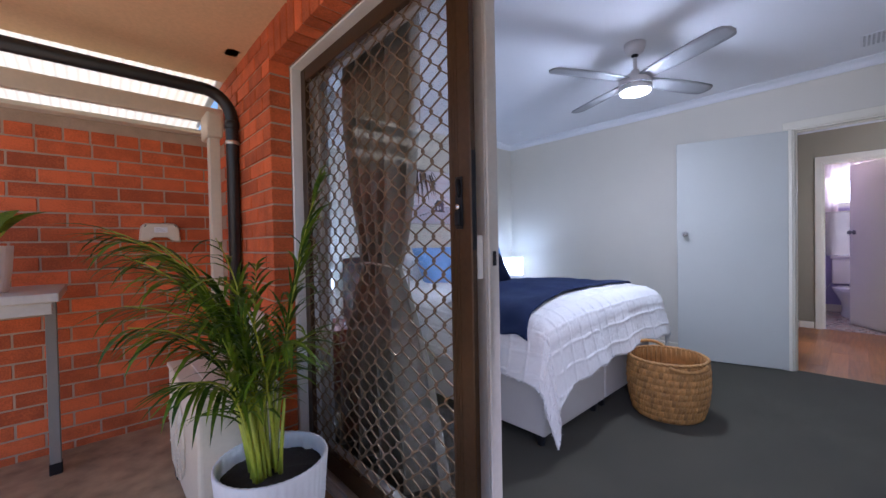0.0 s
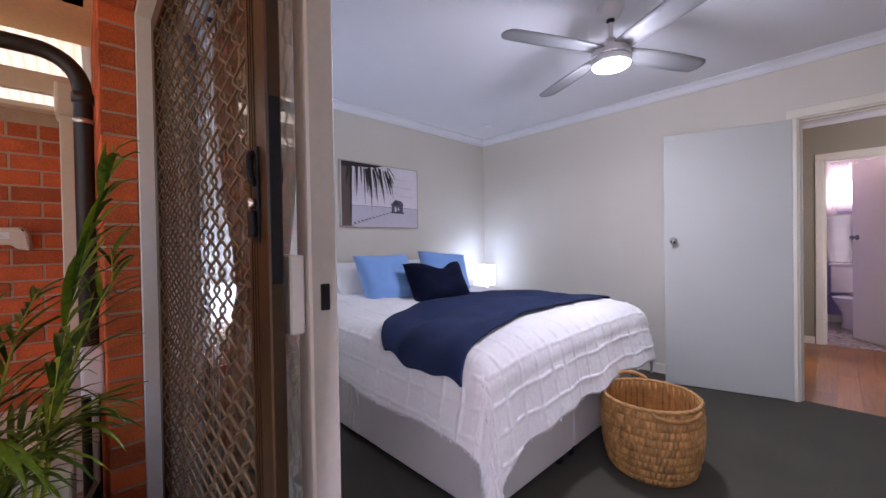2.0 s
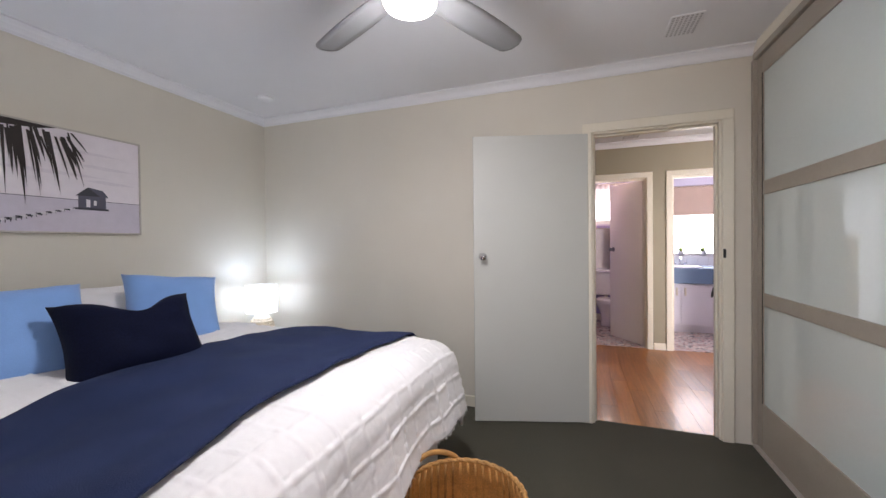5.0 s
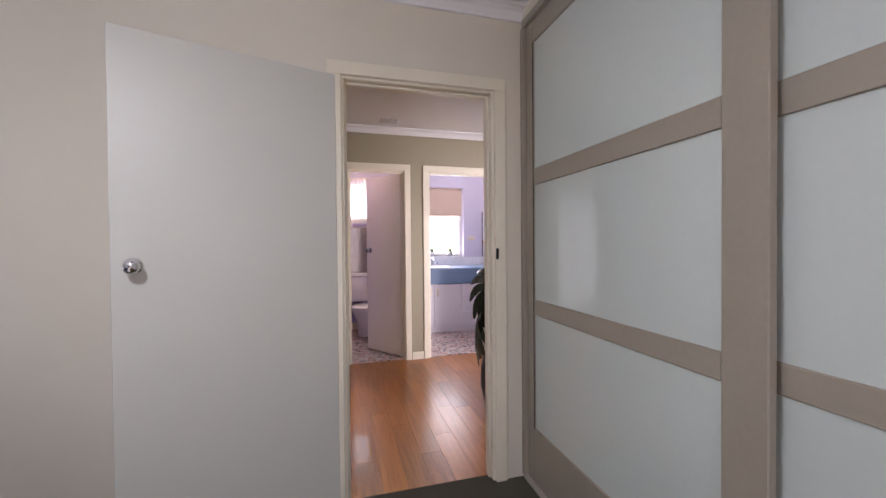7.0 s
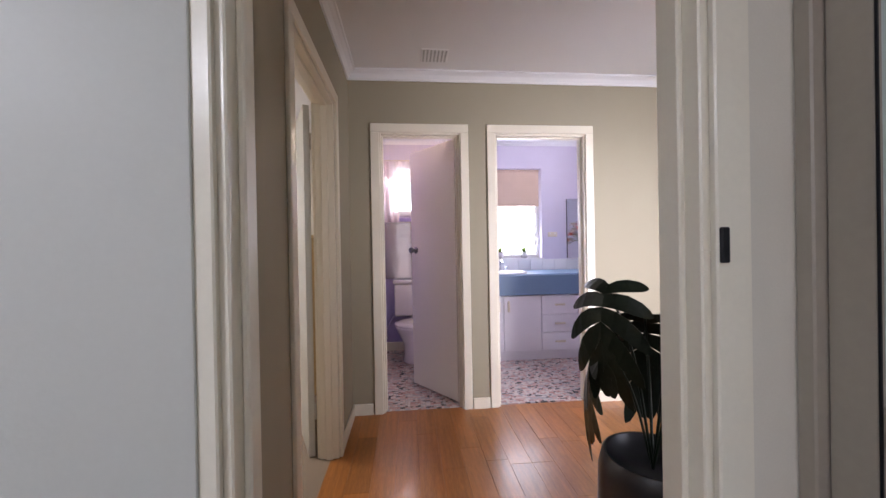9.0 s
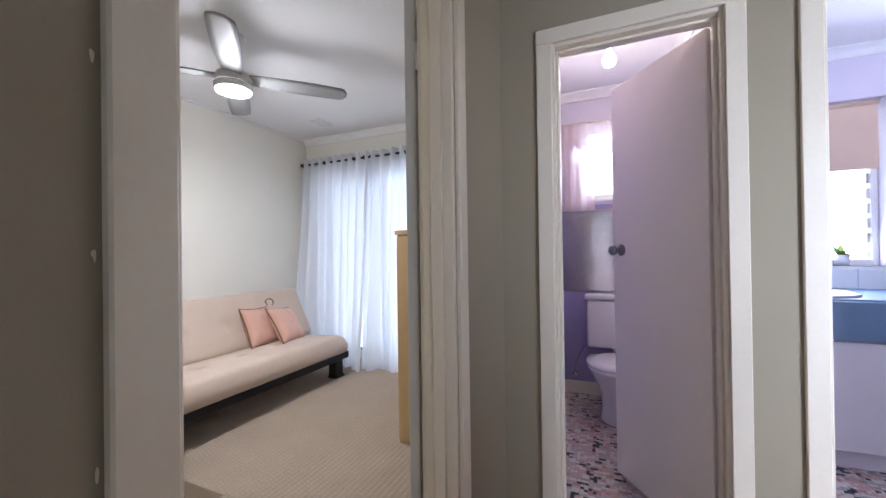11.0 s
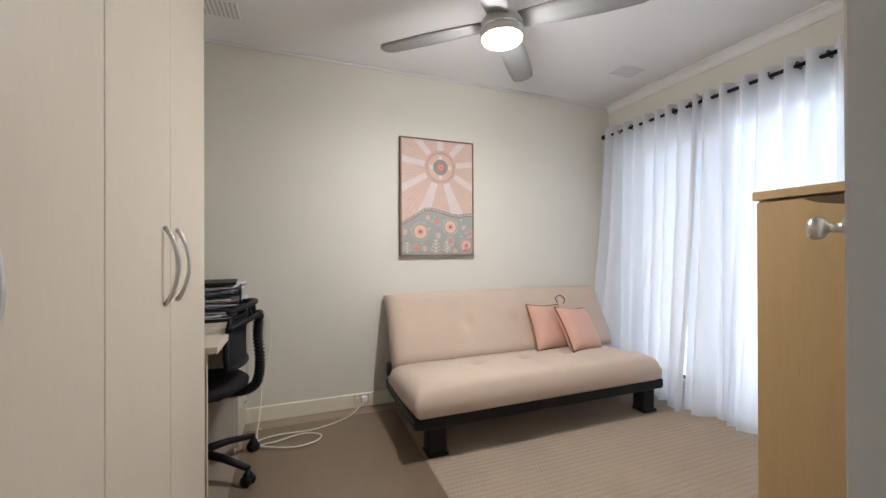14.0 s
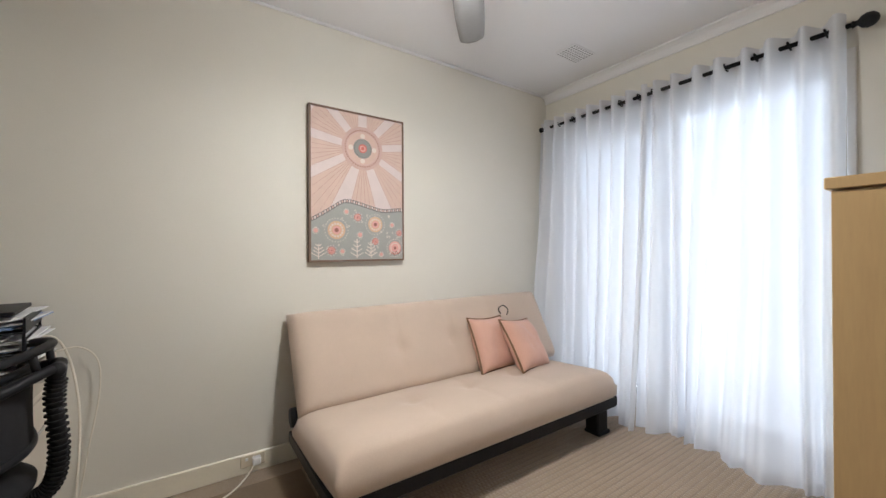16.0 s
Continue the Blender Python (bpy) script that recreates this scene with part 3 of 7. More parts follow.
def drape(a, b, lift=0.0):
    """A cloth point: a across the bed from its centre, b along it from the foot edge inwards. Past the edges it hangs."""
    hw, r = BHW + (0.05 + 0.06 * min(1, max(0, b - 0.5)) if a < 0 else 0.20), 0.14
    da, db = max(0.0, abs(a) - (hw - r)), max(0.0, -(b - r))
    sa = 1 if a > 0 else -1

    def bend(d):
        arc = r * math.pi / 2
        if d < arc:
            t = d / r
            return r * math.sin(t), r * (1 - math.cos(t))
        return r + (d - arc) * 0.2, r + (d - arc) * 0.98
    oa, za = bend(da)
    ob_, zb = bend(db)
    z = (za ** 3 + zb ** 3) ** (1 / 3)
    corner = min(za, zb)
    mixed = zb ** 2 / (za ** 2 + zb ** 2 + 1e-6)
    x = sa * (min(abs(a), hw - r) + oa - 0.20 * corner * mixed)
    y = max(b, r) - ob_ + 0.10 * corner
    hang = max(0, z - 0.05)
    x += sa * (1 - mixed) * 0.035 * hang * (math.sin(b * 8.5 + 2.0 * math.sin(b * 2.0)) + 0.5 * noise.noise((b * 6, 1.0, 2.0)))
    y -= mixed * 0.05 * hang * (math.sin(a * 9 + 2.0 * math.sin(a * 3)) + 0.6 * noise.noise((a * 7, 4.0, 2.0)))
    crown = 0.05 * (1 - min(1, abs(a) / hw) ** (2.5 if a < 0 else 7))
    rump = 0.022 * noise.noise((a * 2.1, b * 2.1, 3.1)) + 0.012 * noise.noise((a * 5.5, b * 5.5, 7.7))
    edge = min(1, z / 0.06)
    crown += 0.055 * min(1, max(0, (b - 1.0) / 0.6)) * math.exp(-((a + 0.45) / 0.38) ** 2)
    p = Vector((BCX + x, BY0 - 0.06 + y, TOP + 0.012 + crown + rump * (1 - 0.5 * edge) - z))
    if lift:
        up = Vector((sa * oa / r if oa > 0 else 0, -ob_ / r if ob_ > 0 else 0, 1 if z < r else 0.1))
        p += up.normalized() * lift
    return p


bed = thing("bed", "upholstered bed with charcoal headboard and pale grey base", "bed")
part("bed_base", box(BX0, BY0, 0.075, BX0 + 0.735, BY1, 0.40, bev=0.012, seg=2), "bedbase", bed)
part("bed_base", box(BX0 + 0.745, BY0, 0.075, BX1, BY1, 0.40, bev=0.012, seg=2), "bedbase", bed)
for k in range(3):
    bm = box(BX0 - 0.008, 2.02 + 0.045 * k, 0.085, BX0 + 0.004, 2.062 + 0.045 * k, 0.39, bev=0.004)
    part("side_channel", bm, "bedbase", bed)
for x in (BX0 + 0.06, BX0 + 0.68, BX0 + 0.80, BX1 - 0.06):
    for y in (BY0 + 0.06, BY1 - 0.25):
        part("foot", lathe([(0.022, 0.0), (0.030, 0.075)], 14), "black", bed, "black plastic foot").location = (x, y, 0)
part("mattress", box(BX0 + 0.01, BY0 + 0.01, 0.40, BX1 - 0.01, BY1, 0.695, bev=0.05, seg=3), "linen", bed, "white mattress", True)
hb = part("headboard", box(BX0 - 0.06, 3.10, 0.10, BX1 + 0.07, 3.185, 1.02, bev=0.015, seg=2), "charcoal", bed, "charcoal fabric headboard")
n = 11
wch = (BX1 - BX0 + 0.13) / n
for i in range(n):
    x0 = BX0 - 0.06 + i * wch
    part("channel", box(x0 + 0.002, 3.062, 0.35, x0 + wch - 0.002, 3.105, 1.027, bev=0.018, seg=3), "charcoal", hb, "", True)


def duvet_fn(u, v):
    west = 1.075 + 0.12 * math.exp(-(v / 0.22) ** 2) + 0.022 * noise.noise((v * 7, 0.5, 1.5)) + 0.012 * noise.noise((v * 26, 2.5, 1.5))
    a = -west + u * (1.295 + west)
    # the hem is longer towards the corner at the foot
    foot = 0.31 + 0.21 * math.exp(-(u / 0.16) ** 2) 
    b = -foot + v * (1.72 + foot)
    hem = 0.006 * math.sin(u * 60) * (1 - v) ** 8
    p = drape(a, b + hem)
    g = 0.115
    da = abs((a + 0.02) / g - round((a + 0.02) / g)) * g
    db = abs(b / g - round(b / g)) * g
    ridge = 0.0058 * max(math.exp(-(da / 0.0065) ** 2), math.exp(-(db / 0.0065) ** 2)) * (0.7 + 0.9 * noise.noise((a * 40, b * 40, 4.4)))
    fuzz = 0.0013 * noise.noise((a * 55, b * 55, 1.7))
    p.z += ridge + fuzz
    if abs(a) > BHW:
        p.x += (1 if a > 0 else -1) * (ridge + fuzz)
    if b < 0.05:
        p.y -= ridge + fuzz
    return p


duvet = tagged(grid_mesh("duvet", duvet_fn, 400, 360, "linen", thick=0.012), "white tufted cotton duvet with a frayed hem on the bed", "duvet")
rng = random.Random(4)
verts, faces = [], []
for i in range(2600):
    side = i % 3
    if side == 0:
        u, v = rng.random(), 0.0
    else:
        u, v = (0.0 if side == 1 else 1.0), rng.random() * 0.95
    p = duvet_fn(u, v)
    q = p + Vector((rng.uniform(-0.012, 0.012), rng.uniform(-0.012, 0.012), -rng.uniform(0.003, 0.012)))
    w = Vector((rng.uniform(-1, 1), rng.uniform(-1, 1), 0)).normalized() * 0.0022
    k = len(verts)
    verts += [p - w, p + w, q + w * 0.5, q - w * 0.5]
    faces.append((k, k + 1, k + 2, k + 3))
me = bpy.data.meshes.new("fringe")
me.from_pydata(verts, [], faces)
me.materials.append(M["linen"])
fr = new("fringe", me)
fr.parent = duvet


def throw_fn(u, v):
    foot = 0.12 + 0.18 * (1 - math.exp(-(u / 0.25) ** 1.5)) - 0.10 * u ** 3
    head = 0.64 + 0.44 * (1 - math.exp(-u / 0.17)) - 0.09 * u ** 3
    b = foot + v * (head - foot) + 0.008 * math.sin(u * 23)
    a = -0.870 + u * 2.06 - 0.02 * (1 - v) + 0.012 * math.sin(v * 9)
    p = drape(a, b, 0.018)
    # soft pleats that fan out from the narrow hanging end
    p.z += 0.010 * math.exp(-u / 0.35) * math.sin(v * 15 + 3 * u) + 0.006 * math.sin(v * 7 + 4 * u) + 0.007 * noise.noise((a * 3, b * 6, 5.0)) + 0.006
    return p


tagged(grid_mesh("throw", throw_fn, 160, 80, "throw", thick=0.012), "navy blue knitted throw laid across the bed", "throw")


def cushion(name, label, category, w, h, t, mat, at, rx, rz, ry=0.0, notch=0.0, pipe=None, group="", wrinkle=0.012):
    """A stuffed cushion, standing in local x-z, pinched at the corners."""
    N = 26
    bm = bmesh.new()
    sides = []
    for s in (1, -1):
        rows = []
        for j in range(N + 1):
            row = []
            for i in range(N + 1):
                u, v = 2 * i / N - 1, 2 * j / N - 1
                x = u * w / 2 * (1 - 0.09 * (1 - v * v))
                z = v * h / 2 * (1 - 0.09 * (1 - u * u))
                if notch and v > 0:
                    z -= notch * v ** 2 * math.exp(-((u - 0.05) / 0.38) ** 2)
                body = max(0.0, (1 - u ** 4) * (1 - v ** 4)) ** 0.55
                y = s * t / 2 * body
                y += wrinkle * body * noise.noise((u * 2.3 + at[0] * 7, v * 2.3 + at[1] * 5, s * 2.0))
                row.append(bm.verts.new((x, y, z)))
            rows.append(row)
        sides.append(rows)
        for j in range(N):
            for i in range(N):
                f = (rows[j][i], rows[j][i + 1], rows[j + 1][i + 1], rows[j + 1][i])
                bm.faces.new(f if s < 0 else f[::-1])
    bmesh.ops.remove_doubles(bm, verts=bm.verts, dist=0.0004)
    ob = part(name, bm, mat, None, "", True)
    ob.matrix_basis = pose(at[0], at[1], at[2], rx, ry, rz)
    tagged(ob, label, category, group)
    if pipe:
        loop = []
        for k in range(80):
            q = k / 80 * 4
            e, f = int(q), q - int(q)
            u, v = [(2 * f - 1, -1), (1, 2 * f - 1), (1 - 2 * f, 1), (-1, 1 - 2 * f)][e]
            loop.append((u * w / 2 * (1 - 0.09 * (1 - v * v)), 0, v * h / 2 * (1 - 0.09 * (1 - u * u))))
        part("piping", tube(loop + loop[:1], 0.0065, 6), pipe, ob, "brown corded piping", True)
    return ob


for px_ in (3.06, 3.62):
    cushion("pillow", "white cotton pillow propped on the headboard", "pillow", 0.68, 0.44, 0.16, "linen", (px_, 2.95, 0.865), -36, 0, group="bed pillows")
cushion("pillow", "white cotton pillow leaning on the pillows behind", "pillow", 0.64, 0.42, 0.17, "linen", (3.0, 2.755, 0.89), -48, -4, group="bed pillows")
cushion("pillow", "white cotton pillow leaning on the pillows behind", "pillow", 0.64, 0.42, 0.16, "linen", (3.62, 2.77, 0.865), -46, 3, group="bed pillows")
cushion("cushion", "square blue cotton cushion with a flanged edge", "cushion", 0.47, 0.46, 0.20, "blue", (2.985, 2.48, 0.915), -34, -8, group="blue cushions")
cushion("cushion", "square blue cotton cushion with a flanged edge", "cushion", 0.47, 0.46, 0.20, "blue", (3.655, 2.55, 0.912), -34, -22, group="blue cushions", ry=6)
cushion("cushion", "dark navy velvet cushion with a chopped top", "cushion", 0.50, 0.38, 0.21, "velvet", (3.225, 2.175, 0.885), -34, -12, notch=0.085)


# ---- bedroom: bedside tables and lamps ----
def bedside_table(at):
    root = thing("bedside_table", "cherry-stained wooden bedside table with thin bar handles", "bedside table", "pair of bedside tables", at=at)
    part("carcass", box(-0.22, -0.25, 0.0, 0.22, 0.25, 0.445, bev=0.004), "cherry", root)
    part("tabletop", box(-0.235, -0.265, 0.445, 0.235, 0.255, 0.472, bev=0.005, seg=2), "cherry", root)
    for k in range(3):
        z0 = 0.010 + 0.146 * k
        d = part("drawer", box(-0.212, -0.264, z0, 0.212, -0.250, z0 + 0.140, bev=0.003), "cherry", root)
        part("handle", tube([(-0.10, -0.282, z0 + 0.075), (0.10, -0.282, z0 + 0.075)], 0.0045, 8), "steel", d, "brushed steel bar handle", True)
        for x in (-0.08, 0.08):
            part("handle_post", tube([(x, -0.264, z0 + 0.075), (x, -0.282, z0 + 0.075)], 0.0035, 6), "steel", d, "", True)
    return root


def bedside_lamp(at):
    root = thing("table_lamp", "beaded round table lamp with a lit white drum shade", "table lamp", "pair of bedside lamps", at=at)
    part("base", lathe([(0.045, 0.0), (0.05, 0.006), (0.07, 0.03), (0.088, 0.08), (0.092, 0.11), (0.082, 0.16), (0.055, 0.20), (0.026, 0.222), (0.022, 0.235), (0.0001, 0.236)], 28), "bead", root, "woven bead ball base", True)
    bm = bmesh.new()
    for j in range(9):
        z = 0.015 + j * 0.024
        r = [0.060, 0.076, 0.088, 0.093, 0.094, 0.089, 0.080, 0.062, 0.040][j]
        nb = max(14, int(2 * math.pi * r / 0.021))
        for i in range(nb):
            a = 2 * math.pi * (i + 0.5 * (j % 2)) / nb
            bmesh.ops.create_icosphere(bm, subdivisions=1, radius=0.0115, matrix=Matrix.Translation((r * math.cos(a), r * math.sin(a), z)))
    bd = part("bead_cover", bm, "bead", root, "", True)
    bd["kind"] = "stuff"
    prof = [(0.125, 0.235), (0.127, 0.465)]
    part("shade", lathe(prof, 40, caps=False), "drum_shade", root, "lit white linen drum shade", True)
    part("bulb_holder", lathe([(0.016, 0.236), (0.016, 0.30), (0.0001, 0.301)], 14), "white_gloss", root, "", True)
    return root


bedside_table((2.09, 2.93, 0))
bedside_table((4.62, 2.93, 0))
bedside_lamp((2.02, 2.94, 0.472))
bedside_lamp((4.68, 2.95, 0.472))
rc = thing("remote_control", "white plastic remote control on the bedside table", "remote control", at=(2.255, 2.80, 0.472), turn=-60)
part("body", box(-0.065, -0.026, 0, 0.065, 0.026, 0.02, bev=0.006, seg=2), "white_gloss", rc)
part("screen", box(0.015, -0.018, 0.0195, 0.052, 0.018, 0.0208), "bench_blue", rc)


# ---- bedroom: basket ----
def basket(at):
    root = thing("basket", "tall woven seagrass basket with two loop handles on the carpet", "basket", at=at)
    prof = [(0.185, 0.0), (0.205, 0.03), (0.226, 0.12), (0.236, 0.22), (0.234, 0.31), (0.226, 0.37)]
    part("lining", lathe([(0.0001, 0.004), (0.18, 0.004)] + [(r - 0.012, z + 0.004) for r, z in prof[1:]], 40, caps=False), "basket", root, "", True)
    bm = bmesh.new()
    rows, nw = 9, 62
    rngw = random.Random(31)
    for j in range(rows):
        z = 0.022 + j * 0.0405
        for i in range(nw):
            a0 = 2 * math.pi * (i + 0.5 * (j % 2) + rngw.uniform(-0.08, 0.08)) / nw
            half = math.pi / nw * rngw.uniform(0.84, 0.98)
            hh = 0.0205 * rngw.uniform(0.92, 1.06)
            grid = []
            for q in (-1.0, -0.55, 0.0, 0.55, 1.0):
                r = float(np.interp(z + hh * q, [p[1] for p in prof], [p[0] for p in prof]))
                bulge = 0.0095 * (1 - q * q)
                lean = 0.25 * half * q
                grid.append([bm.verts.new(((r + bulge * k) * math.cos(a0 + half * e + lean), (r + bulge * k) * math.sin(a0 + half * e + lean), z + hh * q)) for e, k in ((-1, 0.25), (-0.5, 0.9), (0.5, 0.9), (1, 0.25))])
            for g0, g1 in zip(grid, grid[1:]):
                for k in range(3):
                    bm.faces.new((g0[k], g0[k + 1], g1[k + 1], g1[k]))
    nw = 44
    wv = part("weave", bm, "basket", root, "", True)
    wv["kind"] = "stuff"
    bm = bmesh.new()
    for i in range(nw):
        a = 2 * math.pi * (i + 0.25) / nw
        tube([((r - 0.010) * math.cos(a), (r - 0.010) * math.sin(a), z) for r, z in prof], 0.006, 5, bm)
    st = part("stake_ring", bm, "basket", root, "", True)
    st["kind"] = "stuff"
    for off in (0.0, 0.006):
        ring = [((0.226 + 0.003 * math.sin(18 * a + off * 500)) * math.cos(a), (0.226 + 0.003 * math.sin(18 * a + off * 500)) * math.sin(a), 0.374 + 0.004 * math.cos(18 * a + off * 500)) for a in [2 * math.pi * k / 120 for k in range(121)]]
        part("rim", tube(ring, 0.0085, 7), "basket", root, "", True)
    for side in (-130, 50):
        pts = []
        for k in range(17):
            t = k / 16
            a = radians(side + 30 * (2 * t - 1))
            lift = 0.052 * math.sin(math.pi * t) ** 0.6
            pts.append((0.236 * math.cos(a), 0.236 * math.sin(a), 0.365 + (lift if side > 0 else -0.5 * lift)))
        part("handle", tube(pts, 0.011, 8), "basket", root, "", True)
    return root


basket((3.42, 0.77, 0.0))


# ---- ceiling fans ----
def ceiling_fan(at, turn, glow, label):
    root = thing("ceiling_fan", label, "ceiling fan", "ceiling fans", at=(at[0], at[1], 0), turn=turn)
    part("canopy", lathe([(0.030, CEIL - 0.075), (0.052, CEIL - 0.06), (0.066, CEIL - 0.03), (0.068, CEIL)], 32), "fan_white", root, "", True)
    part("downrod", lathe([(0.0125, 2.285), (0.0125, CEIL - 0.06)], 16), "fan_white", root, "", True)
    part("ball_joint", lathe([(0.012, CEIL - 0.095), (0.022, CEIL - 0.085), (0.022, CEIL - 0.075)], 16), "black", root, "", True)
    part("motor_housing", lathe([(0.024, 2.300), (0.030, 2.285), (0.060, 2.268), (0.088, 2.250), (0.102, 2.228), (0.104, 2.195), (0.100, 2.190)], 40), "fan_white", root, "", True)
    part("trim_ring", lathe([(0.1045, 2.187), (0.1055, 2.190), (0.1055, 2.196), (0.1045, 2.199)], 40), "chrome", root, "thin grey ring", True)
    part("light_body", lathe([(0.102, 2.190), (0.103, 2.160), (0.100, 2.155)], 40), "fan_white", root, "", True)
    part("diffuser", lathe([(0.098, 2.158), (0.094, 2.147), (0.070, 2.139), (0.035, 2.135), (0.0001, 2.134)], 40), glow, root, "lit opal diffuser", True)
    for k in range(4):
        N = 14

        def blade_fn(u, v, s=0.0):
            x = 0.085 + u * 0.575
            w = 0.050 + 0.016 * math.sin(math.pi * min(1, u * 0.9)) + 0.004 * u
            if u > 0.93:
                w *= math.sqrt(max(0.0, 1 - ((u - 0.93) / 0.075) ** 2))
            y = (v - 0.5) * 2 * w
            return Vector((x, y, 2.232 - 0.16 * y + 0.0))
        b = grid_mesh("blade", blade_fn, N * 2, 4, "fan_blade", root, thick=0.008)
        b.matrix_basis = pose(0, 0, 0, 0, 0, 90 * k)
    return root


ceiling_fan(FAN_1, 64, "glow", "white four-blade ceiling fan with a lit round lamp")
ceiling_fan(FAN_2, 48, "glow_warm", "white four-blade ceiling fan with a warm lit round lamp")


# ---- bedroom: split-system, wardrobe, picture ----
def air_conditioner():
    root = thing("air_conditioner", "white wall-mounted split-system air conditioner with louvre", "air conditioner")
    x0, x1, y1 = 1.72, 2.665, YN
    prof = [(0.0, 2.335), (0.165, 2.335), (0.195, 2.325), (0.212, 2.295), (0.218, 2.20), (0.212, 2.13), (0.185, 2.075), (0.14, 2.052), (0.0, 2.045)]
    bm = bmesh.new()
    rings = [[bm.verts.new((x, y1 - d, z)) for d, z in prof] for x in (x0, x0 + 0.006, x1 - 0.006, x1)]
    for r, c in ((rings[0], 0.97), (rings[3], 0.97)):
        for v in r:
            v.co.y = y1 - (y1 - v.co.y) * c
            v.co.z = 2.19 + (v.co.z - 2.19) * 0.985
    for a, b in zip(rings, rings[1:]):
        for i in range(len(prof) - 1):
            bm.faces.new((a[i], a[i + 1], b[i + 1], b[i]))
    bm.faces.new(rings[0])
    bm.faces.new(rings[3][::-1])
    bmesh.ops.recalc_face_normals(bm, faces=bm.faces)
    part("body", bm, "white_gloss", root)
    part("seam", box(x0 + 0.01, y1 - 0.2165, 2.134, x1 - 0.01, y1 - 0.2115, 2.1375), "alu", root)
    lv = box(-0.44, -0.003, -0.036, 0.395, 0.003, 0.036, bev=0.002)
    lo = part("louvre", lv, "white_gloss", root)
    lo.matrix_basis = pose((x0 + x1) / 2, y1 - 0.201, 2.098, -28, 0, 0)
    part("display", box(x1 - 0.115, y1 - 0.206, 2.082, x1 - 0.035, y1 - 0.188, 2.10), "black", root, "dark display window")
    for k in range(12):
        x = x0 + 0.05 + k * 0.07
        part("vent_slat", box(x, y1 - 0.16, 2.3345, x + 0.055, y1 - 0.03, 2.338), "alu", root)
    return root


air_conditioner()


def wardrobe():
    root = thing("wardrobe", "built-in wardrobe with taupe-framed frosted glass sliding doors", "wardrobe")
    part("top_track", box(1.66, -0.74, 2.375, 4.985, -0.635, 2.415, bev=0.003), "taupe_frame", root)
    part("bulkhead", box(1.645, -0.76, 2.4152, 4.998, -0.64, CEIL - 0.001), "wall", root, "painted bulkhead")
    part("bottom_track", box(1.66, -0.74, 0.0, 4.985, -0.635, 0.018, bev=0.002), "alu", root, "aluminium floor track")
    part("side_jamb", box(4.968, -0.76, 0.018, 4.998, -0.632, 2.375, bev=0.003), "taupe_frame", root)
    part("side_jamb", box(1.643, -0.76, 0.018, 1.69, -0.632, 2.375, bev=0.003), "taupe_frame", root)
    spans = [(3.805, 4.966, -0.668), (2.725, 3.905, -0.715), (1.69, 2.82, -0.668)]
    for x0, x1, y in spans:
        d = part("sliding_door", box(x0, y - 0.012, 0.02, x0 + 0.115, y + 0.016, 2.372, bev=0.003), "taupe_frame", root)
        part("stile", box(x1 - 0.066, y - 0.012, 0.02, x1, y + 0.016, 2.372, bev=0.003), "taupe_frame", d)
        rails = [(0.02, 0.30), (0.885, 0.962), (1.545, 1.628), (2.265, 2.372)]
        for a, b in rails:
            part("rail", box(x0 + 0.115, y - 0.010, a, x1 - 0.066, y + 0.0155, b, bev=0.002), "taupe_frame", d)
        for (a, b), (c, e) in zip(rails, rails[1:]):
            part("glass_panel", box(x0 + 0.110, y - 0.004, b - 0.003, x1 - 0.061, y + 0.006, c + 0.003), "frosted", d, "back-painted frosted glass panel")
        part("edge_strip", box(x1 - 0.070, y + 0.0155, 0.30, x1 - 0.0665, y + 0.018, 2.265), "black", d)
    return root


wardrobe()


# ---- sliding doors and screens ----
def frame_bars(name, x0, x1, y0, y1, z0, z1, w, mat, parent, bev=0.003):
    """Four bars round a panel that lies in the y-z plane."""
    part(name, box(x0, y0, z0, x1, y0 + w, z1, bev=bev), mat, parent)
    part(name, box(x0, y1 - w, z0, x1, y1, z1, bev=bev), mat, parent)
    part(name, box(x0, y0 + w, z0, x1, y1 - w, z0 + w * 1.3, bev=bev), mat, parent)
    part(name, box(x0, y0 + w, z1 - w, x1, y1 - w, z1, bev=bev), mat, parent)


def diamond_mesh(x, y0, y1, z0, z1, pw, ph, flip=1):
    """Expanded-metal grille: wavy upright strands that meet at bonds."""
    verts, faces = [], []
    n = int(round((y1 - y0) / pw))
    pw = (y1 - y0) / n
    rows = int((z1 - z0) / (ph / 2))
    hz = (z1 - z0) / rows

    def bar(p, q, a, t):
        d = (q - p).normalized()
        s = Vector((0, d.z, -d.y)) * a
        o = Vector((t, 0, 0))
        k = len(verts)
        for e in (p, q):
            verts.extend([e - s - o, e + s - o, e + s + o, e - s + o])
        for i in range(4):
            j = (i + 1) % 4
            faces.append((k + i, k + j, k + 4 + j, k + 4 + i))
    for i in range(n):
        yc = y0 + (i + 0.5) * pw
        for j in range(rows):
            s = 1 if (i + j) % 2 else -1
            p = Vector((x + 0.006 * s * flip, yc - s * pw * 0.46, z0 + j * hz))
            q = Vector((x - 0.006 * s * flip, yc + s * pw * 0.46, z0 + (j + 1) * hz))
            d = q - p
            p2, q2 = p + d * 0.15, q - d * 0.15
            p2.y, q2.y = p.y, q.y
            bar(p, p2, 0.0036, 0.0022)
            bar(p2, q2, 0.0022, 0.0022)
            bar(q2, q, 0.0036, 0.0022)
    me = bpy.data.meshes.new("grille")
    me.from_pydata(verts, [], faces)
    me.materials.append(M["grille"])
    return new("grille", me)


